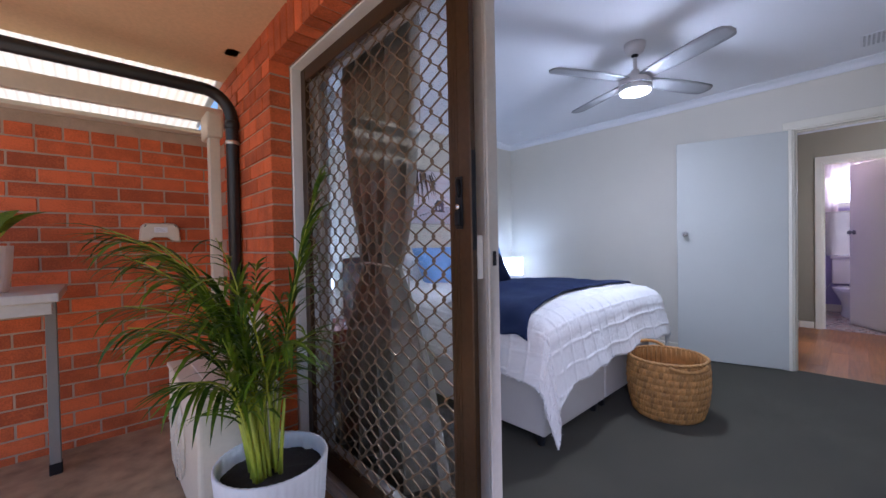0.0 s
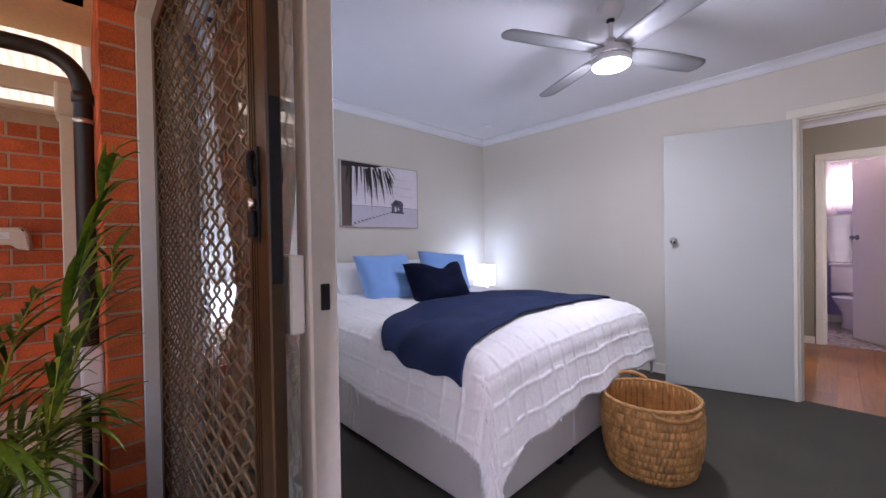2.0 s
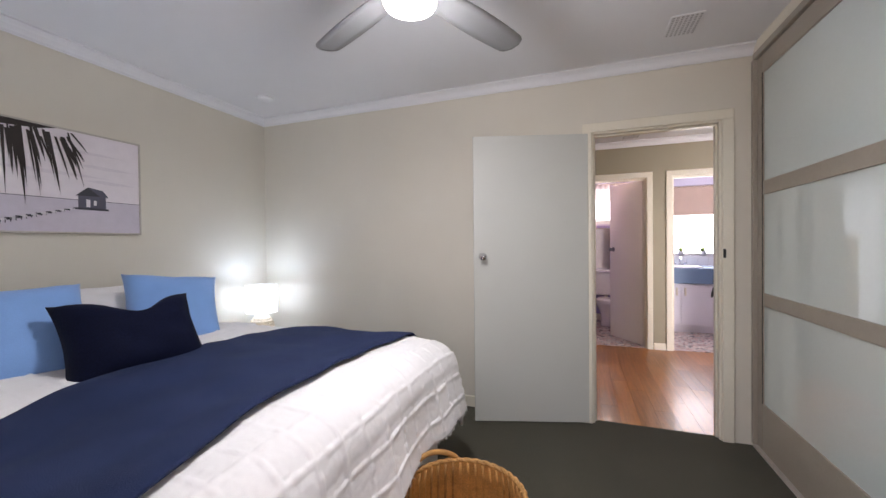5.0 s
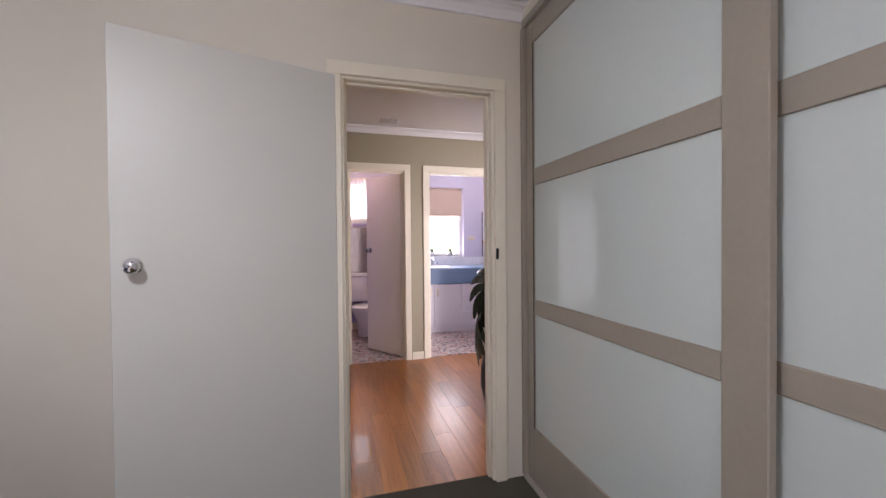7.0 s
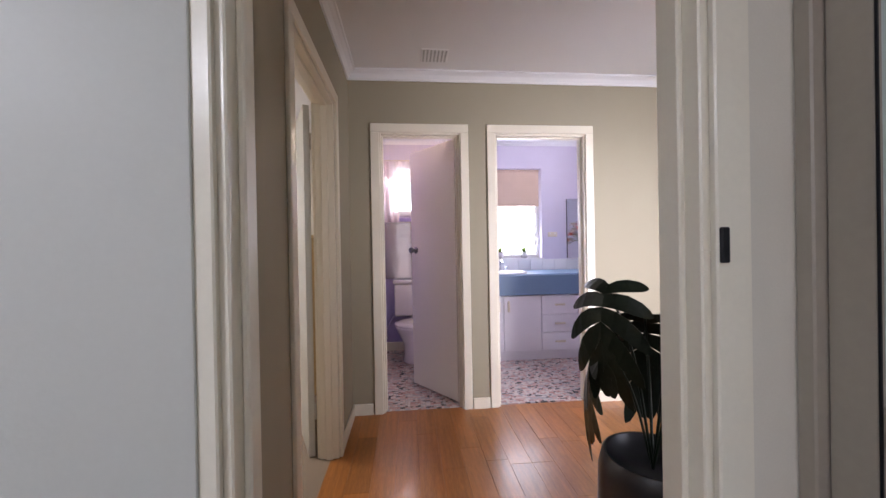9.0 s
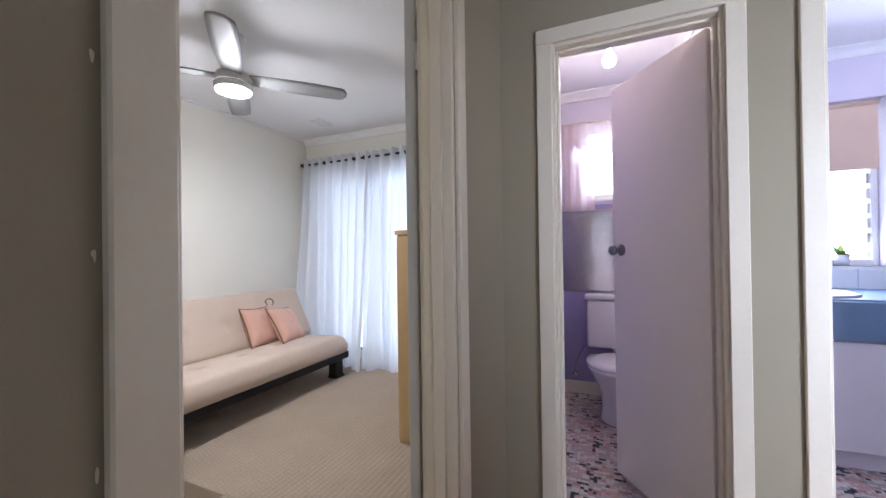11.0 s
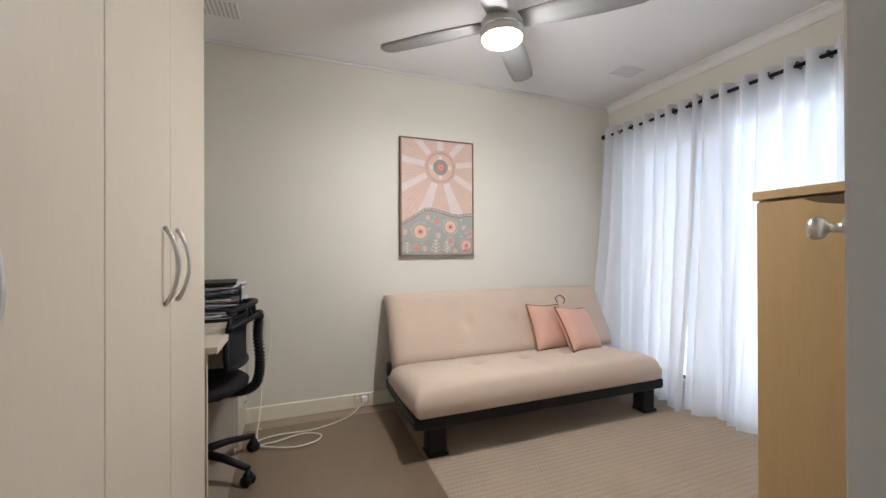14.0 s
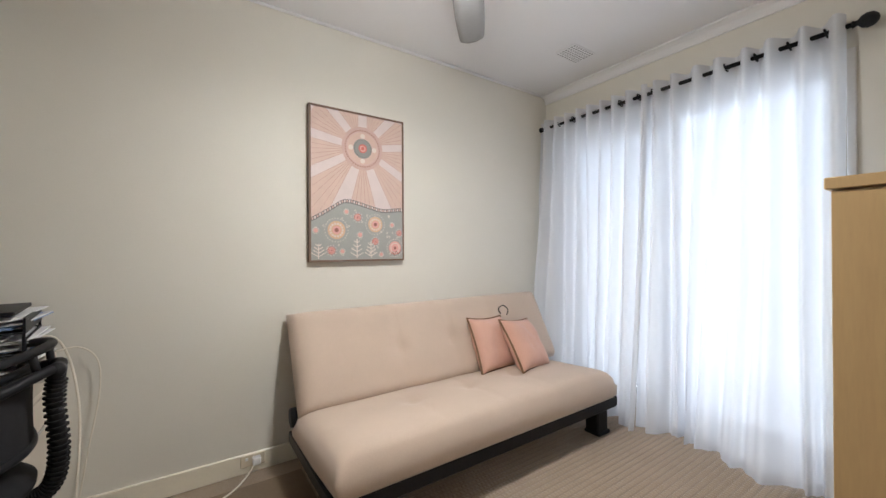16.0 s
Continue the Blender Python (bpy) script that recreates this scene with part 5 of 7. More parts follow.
def framed(name, label, x0, x1, z0, z1, ywall, depth, fw, frame_mat, canvas_mat):
    root = thing(name, label, "picture", at=((x0 + x1) / 2, ywall, (z0 + z1) / 2))
    w, h = (x1 - x0) / 2, (z1 - z0) / 2
    part("canvas", box(-w + fw, -depth + 0.006, -h + fw, w - fw, -0.004, h - fw), canvas_mat, root)
    part("frame_bar", box(-w, -depth, -h, -w + fw, -0.001, h, bev=0.001), frame_mat, root)
    part("frame_bar", box(w - fw, -depth, -h, w, -0.001, h, bev=0.001), frame_mat, root)
    part("frame_bar", box(-w + fw, -depth, -h, w - fw, -0.001, -h + fw, bev=0.001), frame_mat, root)
    part("frame_bar", box(-w + fw, -depth, h - fw, w - fw, -0.001, h, bev=0.001), frame_mat, root)
    return root, w - fw, h - fw, -depth + 0.006


flat("print_sky", (0.80, 0.74, 0.77))
flat("print_water", (0.60, 0.55, 0.62))
flat("print_trunk", (0.12, 0.085, 0.065))
flat("print_frond", (0.030, 0.022, 0.018))
flat("print_house", (0.10, 0.10, 0.135))
flat("print_dark", (0.05, 0.05, 0.06))
flat("print_white", (0.70, 0.67, 0.70))
flat("print_cloud", (0.72, 0.66, 0.70))


def jetty_print():
    root, w, h, y = framed("framed_print", "framed seaside print of a boathouse on a jetty beside a palm", 2.972, 3.876, 1.357, 1.968, YN - 0.001, 0.035, 0.010, "silver_frame", "print_sky")
    y0 = y - 0.0006
    hz = -0.35 * h
    part("water", box(-w, y0 - 0.0003, -h, w, y0, hz), "print_water", root)
    part("horizon", box(-w, y0 - 0.0008, hz - 0.0015, w, y0 - 0.0003, hz + 0.0015), "print_dark", root)
    for x, z, l in ((0.1, 0.62, 0.25), (0.25, 0.35, 0.17), (-0.02, 0.15, 0.3), (0.28, 0.05, 0.14)):
        poly([(x - l, z * h), (x - l * 0.4, z * h + 0.012), (x + l * 0.5, z * h + 0.006), (x + l, z * h - 0.004), (x, z * h - 0.012)], 0, "cloud", "print_cloud", root, y0 - 0.0003)
    t = [(-w, -h), (-w + 0.10, -h), (-w + 0.085, -0.5 * h), (-w + 0.095, 0.1 * h), (-w + 0.115, h), (-w, h)]
    poly(t, 0, "palm_trunk", "print_trunk", root, y0 - 0.0012)
    rng = random.Random(2)
    for k in range(46):
        x = -w + 0.06 + rng.random() * 0.47
        ln = (0.12 + 0.24 * rng.random()) * (1 - 0.5 * abs((x + w - 0.26) / 0.32)) * (1.15 if k % 5 else 1.5)
        top = h - 0.01 - 0.06 * rng.random()
        dx = (x + w - 0.20) * 0.16
        wd = rng.uniform(0.004, 0.011)
        poly([(x - wd, top), (x + wd, top), (x + dx + wd * 0.6, top - ln * 0.6), (x + dx * 1.5, max(-h, top - ln))], 0, "palm_frond", "print_frond", root, y0 - 0.0018 - 0.00002 * k)
    poly([(-w, h), (-w + 0.46, h), (-w + 0.38, h - 0.022), (-w + 0.25, h - 0.035), (-w, h - 0.05)], 0, "palm_crown", "print_frond", root, y0 - 0.0016)
    hx, hb = 0.165, hz - 0.045
    part("boathouse", box(hx - 0.055, y0 - 0.0012, hb, hx + 0.085, y0 - 0.0008, hb + 0.075), "print_house", root)
    poly([(hx - 0.068, hb + 0.070), (hx - 0.008, hb + 0.125), (hx + 0.055, hb + 0.075)], 0, "gable", "print_dark", root, y0 - 0.0016)
    poly([(hx - 0.008, hb + 0.125), (hx + 0.07, hb + 0.112), (hx + 0.10, hb + 0.070), (hx + 0.05, hb + 0.075)], 0, "roof", "print_house", root, y0 - 0.0014)
    part("door", box(hx - 0.016, y0 - 0.0018, hb + 0.005, hx + 0.004, y0 - 0.0013, hb + 0.052), "print_white", root)
    part("window", box(hx + 0.022, y0 - 0.0018, hb + 0.018, hx + 0.036, y0 - 0.0013, hb + 0.048), "print_white", root)
    part("deck", box(hx - 0.07, y0 - 0.002, hb - 0.012, hx + 0.10, y0 - 0.0013, hb), "print_dark", root)
    for k in range(22):
        t0 = k / 22
        x = -w + 0.10 + (hx - 0.06 + w - 0.10) * t0
        z = -h + 0.025 + (hb + h - 0.025) * t0
        s = 1.4 - 0.9 * t0
        part("jetty_plank", box(x, y0 - 0.0014, z - 0.006 * s, x + 0.027, y0 - 0.001, z + 0.006 * s), "print_dark" if k % 2 else "print_white", root)
        part("jetty_pile", box(x, y0 - 0.0014, z - 0.020 * s, x + 0.004 * s, y0 - 0.001, z - 0.004 * s), "print_dark", root)
    return root


jetty_print()


st_ = thing("strike_plate", "dark latch plate in the door jamb", "strike plate", at=(5.055, -0.4665, 1.18))
part("plate", box(-0.013, -0.0005, -0.035, 0.013, 0.0015, 0.035), "steel", st_)
part("latch_hole", box(-0.007, 0.0015, -0.016, 0.007, 0.0025, 0.016), "black", st_)
part("lip", box(-0.079, -0.030, -0.012, -0.0705, -0.016, 0.045, bev=0.002), "black", st_, "dark bent latch lip")


def ceiling_vent(x0, y0, x1, y1, label="white pressed ceiling vent with rows of small holes"):
    root = thing("ceiling_vent", label, "ceiling vent", "ceiling vents", at=((x0 + x1) / 2, (y0 + y1) / 2, CEIL))
    w, h = (x1 - x0) / 2, (y1 - y0) / 2
    part("plate", box(-w, -h, -0.008, w, h, -0.0005, bev=0.003), "ceiling", root)
    bm = bmesh.new()
    nx, ny = 9, 7
    for i in range(nx):
        for j in range(ny):
            x, y = -w + (i + 0.7) * 2 * w / (nx + 0.4), -h + (j + 0.7) * 2 * h / (ny + 0.4)
            box(x - 0.006, y - 0.006, -0.0095, x + 0.006, y + 0.006, -0.0083, bm)
    g = part("grating", bm, flat("vent_hole", (0.42, 0.42, 0.42)) if "vent_hole" not in M else "vent_hole", root)
    g["kind"] = "stuff"
    return root


ceiling_vent(2.02, 2.56, 2.24, 2.72)
ceiling_vent(4.48, -0.26, 4.70, -0.10)
ceiling_vent(6.86, -0.28, 7.02, -0.10)
ceiling_vent(8.41, 2.50, 8.63, 2.66)
ceiling_vent(5.68, 2.72, 5.90, 2.88)
ra = thing("smoke_alarm", "flat white round ceiling smoke alarm", "smoke alarm", at=(4.57, 2.77, CEIL))
part("body", lathe([(0.045, -0.018), (0.06, -0.012), (0.062, -0.0005)], 32), "ceiling", ra, "", True)


# ---- hall: monstera ----
def monstera():
    root = thing("potted_monstera", "dark monstera plant with split leaves in a black pot", "potted plant", at=(5.82, -0.93, -0.012))
    part("planter", lathe([(0.13, 0.0), (0.17, 0.03), (0.205, 0.18), (0.20, 0.32), (0.185, 0.385), (0.18, 0.39), (0.172, 0.385), (0.17, 0.33), (0.0001, 0.33)], 40), "black_pipe", root, "glossy black planter", True)

    def split_leaf(base, az, tilt, size, roll=0.0):
        # finger lobes either side of a midrib, split almost to the rib
        bm = bmesh.new()

        def put(x, y):
            return bm.verts.new((x, y, -0.55 * (x * x + y * y) / size + 0.10 * abs(y)))
        lobes = 6
        for s in (-1, 1):
            for k in range(lobes):
                f = k / (lobes - 1)
                m0, m1 = size * (1.5 * k / lobes - 0.05), size * (1.5 * (k + 1) / lobes - 0.05)
                reach = size * (0.50 + 0.42 * math.sin(math.pi * min(1, 0.25 + 0.72 * f))) * (1.0 if k < lobes - 1 else 0.62)
                ang = radians(118 - 100 * f)
                dx, dy = math.cos(ang), s * math.sin(ang)
                px, py = -dy * s, dx * s
                w0 = (m1 - m0) * 0.5
                prev = None
                for q, wf in ((0.0, 1.0), (0.28, 1.22), (0.55, 1.30), (0.80, 1.05), (0.93, 0.66), (1.0, 0.12)):
                    bend = 0.16 * reach * q * q
                    cx = (m0 + m1) / 2 + dx * reach * q + bend
                    cy = dy * reach * q
                    a1, a2 = (put(m0, 0), put(m1, 0)) if q == 0 else (put(cx + px * w0 * wf, cy + py * w0 * wf), put(cx - px * w0 * wf, cy - py * w0 * wf))
                    if q and (a1.co.x > a2.co.x):
                        a1, a2 = a2, a1
                    if prev:
                        bm.faces.new((prev[0], prev[1], a2, a1))
                    prev = (a1, a2)
        bmesh.ops.remove_doubles(bm, verts=bm.verts, dist=0.0004)
        bmesh.ops.recalc_face_normals(bm, faces=bm.faces)
        ob = part("leaf", bm, "dark_leaf", root, "split dark leaf")
        ob.matrix_basis = Matrix.Translation(base) @ pose(0, 0, 0, 0, 0, az) @ pose(0, 0, 0, roll, tilt, 0)
        md = ob.modifiers.new("thick", "SOLIDIFY")
        md.thickness = 0.002
        part("stalk", tube(smooth_line([(0, 0, 0.33), (base[0] * 0.4, base[1] * 0.4, 0.33 + (base[2] - 0.33) * 0.6), base]), 0.006, 6), "dark_leaf", root, "", True)
    split_leaf((0.10, 0.12, 1.04), 120, 48, 0.20)
    split_leaf((0.20, 0.08, 0.78), 50, 40, 0.20)
    split_leaf((0.05, -0.20, 1.02), 250, 35, 0.22)
    split_leaf((0.22, -0.12, 0.88), 320, 45, 0.20)
    split_leaf((-0.18, -0.10, 0.95), 200, 40, 0.20)
    return root


monstera()

rngp = random.Random(13)
for k in range(9):
    z = 0.25 + 1.7 * k / 9 + rngp.uniform(-0.03, 0.03)
    bm = lathe([(0.0001, 0.0010), (0.0016, 0.0007), (0.0027, 0.0)], 10, caps=False)
    for v in bm.verts:
        v.co.x *= rngp.uniform(0.5, 0.9)
        v.co.y *= rngp.uniform(0.6, 3.6)
    o = part("paint_smear", bm, "trim", bpy.data.objects["door_frame_2"])
    o.matrix_basis = pose(5.7645 + rngp.uniform(-0.003, 0.001), 0.4185, z, 90, 0, 0)

# ---- toilet ----
wc = thing("toilet", "white ceramic toilet with a close cistern", "toilet")
part("cistern", box(8.70, -0.24, 0.43, 8.89, 0.165, 0.795, bev=0.02, seg=3), "ceramic", wc, "", True)
part("cistern_lid", box(8.685, -0.255, 0.796, 8.893, 0.18, 0.84, bev=0.012, seg=2), "ceramic", wc, "", True)
part("flush_pipe", tube([(8.84, -0.04, 0.43), (8.84, -0.04, 0.30)], 0.028, 14), "ceramic", wc, "", True)
bm = lathe([(0.10, 0.0), (0.112, 0.02), (0.095, 0.10), (0.105, 0.20), (0.150, 0.30), (0.185, 0.365), (0.188, 0.385), (0.165, 0.385), (0.10, 0.26), (0.0001, 0.24)], 36)
for v in bm.verts:
    v.co.x = v.co.x * 1.28
part("pan", bm, "ceramic", wc, "", True).location = (8.46, -0.035, 0)
bm = lathe([(0.19, 0.386), (0.196, 0.392), (0.192, 0.412), (0.12, 0.424), (0.0001, 0.426)], 36)
for v in bm.verts:
    v.co.x = v.co.x * 1.26
part("seat_lid", bm, "ceramic", wc, "closed white seat lid", True).location = (8.465, -0.035, 0)
part("pan_outlet", box(8.60, -0.10, 0.0, 8.88, 0.03, 0.24, bev=0.03, seg=2), "ceramic", wc, "", True)
tc_ = thing("toilet_tap", "small chrome cistern tap with a pipe", "tap", at=(8.88, 0.27, 0.17))
part("valve", lathe([(0.012, 0), (0.012, 0.05), (0.02, 0.052), (0.02, 0.07), (0.0001, 0.072)], 14), "chrome", tc_, "", True).matrix_basis = pose(0.02, 0, 0, 0, -90, 0)
part("pipe", tube(smooth_line([(-0.03, 0, 0.0), (-0.04, -0.02, 0.12), (-0.05, -0.09, 0.25)]), 0.006, 8), "chrome", tc_, "", True)
sp = thing("splash_panel", "aged silver metal splash panel on the toilet wall", "panel")
part("sheet", box(8.901, -0.46, 0.84, 8.9075, 0.385, 1.50, bev=0.001), "splash_metal", sp)
part("edge_strip", box(8.899, -0.46, 1.50, 8.9075, 0.385, 1.51), "alu", sp)


def net_curtain(y0, y1, z0, z1, x, name, label):
    def fn(u, v):
        return Vector((x + 0.012 * math.sin(u * (y1 - y0) * 75) * (1 - 0.2 * v), y0 + u * (y1 - y0), z0 + v * (z1 - z0)))
    return tagged(grid_mesh(name, fn, 80, 8, "sheer_pink"), label, "curtain")


net_curtain(0.10, 0.35, 1.50, 2.215, 8.875, "net_curtain", "gathered pale pink net curtain at the toilet window")
net_curtain(-0.33, -0.14, 1.50, 2.215, 8.875, "net_curtain", "gathered pale pink net curtain at the toilet window")
net_curtain(-0.13, 0.10, 1.95, 2.215, 8.885, "net_valance", "short pale net valance at the toilet window")
cr = thing("curtain_rail", "thin cream curtain rail", "curtain rail")
part("rail", tube([(8.885, -0.38, 2.222), (8.885, 0.39, 2.222)], 0.006, 8), "cream", cr, "", True)


def window(name, x, y0, y1, z0, z1, label, mullion=None, louvre=False):
    root = thing(name, label, "", kind="structure")
    frame_bars("window_frame", x - 0.02, x + 0.03, y0, y1, z0, z1, 0.035, "white_frame", root)
    pn = part("pane", box(x - 0.002, y0 + 0.03, z0 + 0.03, x + 0.002, y1 - 0.03, z1 - 0.03), "glass", root)
    pn.visible_shadow = False
    if louvre:
        n = int((z1 - z0) / 0.10)
        for k in range(n):
            z = z0 + 0.05 + k * 0.10
            part("louvre_clip", box(x + 0.004, y0 + 0.03, z, x + 0.03, y0 + 0.05, z + 0.07), "white_frame", root)
    part("window_sill", box(x - 0.13, y0 - 0.02, z0 - 0.025, x - 0.02, y1 + 0.02, z0, bev=0.003), "white_frame", root)
    return root


window("window_1", 9.04, -0.27, 0.20, 1.60, 2.19, "small white-framed toilet window")
window("window_2", 9.04, -1.63, -0.75, 1.05, 2.14, "white-framed laundry window above the bench", louvre=True)
# added glowing sheet that turns both wet room windows white
bm = bmesh.new()
tagged(part("outside_glow_sheet", box(9.75, -3.6, 0.3, 9.80, 0.9, 4.0, bm), "backdrop_glow", None), "glowing sheet standing in for daylight outside the windows", "backdrop", "", "structure")
bl = thing("roller_blind", "peach roller blind pulled half down over the window", "roller blind")
part("fabric", box(8.955, -1.605, 1.70, 8.958, -0.765, 2.12), "blind", bl)
part("bottom_bar", box(8.952, -1.605, 1.685, 8.961, -0.765, 1.703, bev=0.002), "blind", bl)
part("roller", tube([(8.965, -1.61, 2.115), (8.965, -0.76, 2.115)], 0.018, 12), "blind", bl, "", True)
tb2 = thing("light_bulb", "bare lit round bulb hanging from the ceiling", "light bulb", at=(7.95, -0.02, 0))
part("rose", lathe([(0.02, CEIL - 0.15), (0.02, CEIL - 0.05), (0.038, CEIL)], 20), "white_gloss", tb2, "", True)
part("bulb", lathe([(0.014, CEIL - 0.15), (0.022, CEIL - 0.175), (0.036, CEIL - 0.20), (0.038, CEIL - 0.215), (0.027, CEIL - 0.24), (0.0001, CEIL - 0.248)], 24), "glow_warm", tb2, "lit round bulb", True)

# ---- laundry ----
vn = thing("vanity_cabinet", "white laundry cabinet with drawers and doors", "cabinet")
part("carcass", box(8.285, -3.1, 0.10, 8.90, -0.575, 0.685), "vinyl", vn)
part("toe_kick", box(8.31, -3.1, 0.0, 8.90, -0.575, 0.10), "vinyl", vn)


def front(y0, y1, z0, z1, vertical):
    d = part("cabinet_door" if vertical else "drawer_front", box(8.266, y0 + 0.002, z0 + 0.002, 8.284, y1 - 0.002, z1 - 0.002, bev=0.002), "vinyl", vn)
    if vertical:
        yy = y0 + 0.05 if vertical > 0 else y1 - 0.05
        part("handle", box(8.248, yy - 0.011, z1 - 0.16, 8.266, yy + 0.011, z1 - 0.05, bev=0.004), "cream", d, "cream pull handle")
    else:
        m = (y0 + y1) / 2
        part("handle", box(8.248, m - 0.055, (z0 + z1) / 2 - 0.009, 8.266, m + 0.055, (z0 + z1) / 2 + 0.009, bev=0.004), "cream", d, "cream pull handle")


front(-0.97, -0.58, 0.10, 0.68, 1)
front(-1.372, -0.972, 0.10, 0.68, -1)
for z0, z1 in ((0.10, 0.288), (0.290, 0.478), (0.480, 0.680)):
    front(-1.768, -1.374, z0, z1, 0)
front(-2.17, -1.770, 0.10, 0.68, -1)
front(-2.60, -2.172, 0.10, 0.68, 1)
bt = thing("worktop", "blue-edged laundry bench top with a white basin", "worktop")
part("edge", box(8.235, -3.1, 0.69, 8.262, -0.57, 0.895, bev=0.004), "bench_blue", bt, "deep blue laminate edge")
part("top", box(8.262, -3.1, 0.88, 8.918, -0.57, 0.905, bev=0.003), "bench_blue", bt, "pale blue laminate top")
bm = lathe([(0.235, 0.904), (0.24, 0.915), (0.225, 0.922), (0.20, 0.916), (0.17, 0.85), (0.0001, 0.82)], 36)
part("basin", bm, "ceramic", bt, "white oval basin", True).location = (8.52, -1.06, 0)
tp2 = thing("basin_tap", "chrome basin tap with two handles", "tap", at=(8.74, -1.06, 0.905))
part("spout", tube(smooth_line([(0, 0, 0), (0, 0, 0.10), (-0.05, 0, 0.13), (-0.11, 0, 0.10)]), 0.010, 10), "chrome", tp2, "", True)
for s in (-0.07, 0.07):
    part("handle", lathe([(0.016, 0), (0.012, 0.03), (0.024, 0.045), (0.022, 0.06), (0.0001, 0.062)], 14), "chrome", tp2, "", True).location = (0, s, 0)
spl = thing("splashback", "white tiled splashback behind the bench", "splashback")
for k in range(17):
    y = -0.572 - 0.1505 * k
    part("tile", box(8.905, y - 0.148, 0.906, 8.9185, y, 1.036, bev=0.002), "white_gloss", spl)


def mirror_material():
    m = bpy.data.materials.new("mirror_silver")
    m.use_nodes = True
    b = m.node_tree.nodes["Principled BSDF"]
    b.inputs["Base Color"].default_value = (0.80, 0.84, 0.88, 1)
    b.inputs["Metallic"].default_value, b.inputs["Roughness"].default_value = 1.0, 0.02
    return m


mr_ = thing("mirror", "frameless wall mirror above the laundry bench", "mirror")
part("mirror_glass", box(8.908, -2.66, 1.040, 8.9185, -1.945, 1.765, bev=0.002), mirror_material(), mr_)
part("mirror_edge", box(8.906, -1.946, 1.040, 8.919, -1.940, 1.765), "black", mr_)
pw = thing("power_point", "cream double power point on the lilac wall", "power point", at=(8.918, -1.76, 1.335))
part("plate", box(-0.012, -0.058, -0.028, 0, 0.058, 0.028, bev=0.004), "cream", pw)
for y in (-0.03, 0.03):
    part("switch", box(-0.016, y - 0.008, 0.0, -0.0115, y + 0.008, 0.016, bev=0.002), "white_gloss", pw)


def vase_of_flowers():
    root = thing("vase_of_flowers", "dark teal vase with cream and red flowers on the bench", "vase", at=(8.62, -2.36, 0.905))
    flat("vase_teal", (0.010, 0.030, 0.035), 0.3)
    part("vase", lathe([(0.05, 0), (0.085, 0.03), (0.11, 0.10), (0.10, 0.17), (0.05, 0.22), (0.045, 0.25), (0.055, 0.26)], 30), "vase_teal", root, "", True)
    flat("petal_cream", (0.72, 0.60, 0.52))
    flat("petal_coral", (0.75, 0.16, 0.10))
    flat("petal_red", (0.24, 0.012, 0.015))
    rng = random.Random(8)
    for k in range(44):
        a, r = rng.uniform(0, 6.28), 0.32 * math.sqrt(rng.random())
        c = Vector((r * math.cos(a) * 0.6, r * math.sin(a), 0.42 + 0.30 * rng.random() - 0.35 * r))
        mat = "petal_red" if c.z > 0.56 else ("petal_coral" if k % 3 == 0 else "petal_cream")
        fl = part("stem", tube([(0, 0, 0.22), (c.x * 0.5, c.y * 0.5, 0.36), c], 0.003, 5), "leaf", root)
        verts, faces = [], []
        for j in range(11):
            b = 2 * math.pi * j / 11
            el = 0.5 if j % 2 else 1.5
            leaf_blade(verts, faces, c, Vector((math.cos(b), math.sin(b), el)), 0.075, 0.052, 0.9, seg=3)
        raw_part("flower", verts, faces, mat, fl)
    for k in range(4):
        a = rng.uniform(0, 6.28)
        verts, faces = [], []
        leaf_blade(verts, faces, (0, 0, 0.26), Vector((0.5 * math.cos(a), math.sin(a), rng.uniform(0.5, 2.2))), rng.uniform(0.25, 0.42), 0.03, 0.7, seg=6)
        raw_part("leaf", verts, faces, "leaf", root)
    return root


vase_of_flowers()


def sill_plant(y):
    root = thing("small_potted_plant", "small green plant in a white pot on the window sill", "potted plant", "sill plants", at=(8.97, y, 1.05))
    part("planter", lathe([(0.034, 0), (0.044, 0.075), (0.040, 0.077), (0.038, 0.06), (0.0001, 0.06)], 24), "pot", root, "", True)
    rng = random.Random(5)
    for k in range(16):
        a = rng.uniform(0, 6.28)
        verts, faces = [], []
        leaf_blade(verts, faces, (0, 0, 0.06), Vector((math.cos(a), math.sin(a), rng.uniform(0.8, 2.6))), rng.uniform(0.07, 0.13), 0.035, 0.9, seg=5)
        raw_part("leaf", verts, faces, "leaf", root)


sill_plant(-1.42)
sill_plant(-1.12)
lp = thing("ceiling_lamp", "scalloped glass ceiling lamp lit in the laundry", "ceiling lamp", at=(8.15, -1.65, 0))
part("shade", lathe([(0.05, CEIL - 0.05), (0.068, CEIL - 0.06), (0.085, CEIL - 0.11), (0.108, CEIL - 0.15), (0.09, CEIL - 0.155), (0.0001, CEIL - 0.15)], 48, ripple=0.04, waves=8), "shade", lp, "lit scalloped glass shade", True)
part("rose", lathe([(0.05, CEIL - 0.05), (0.055, CEIL)], 24), "white_gloss", lp, "", True)


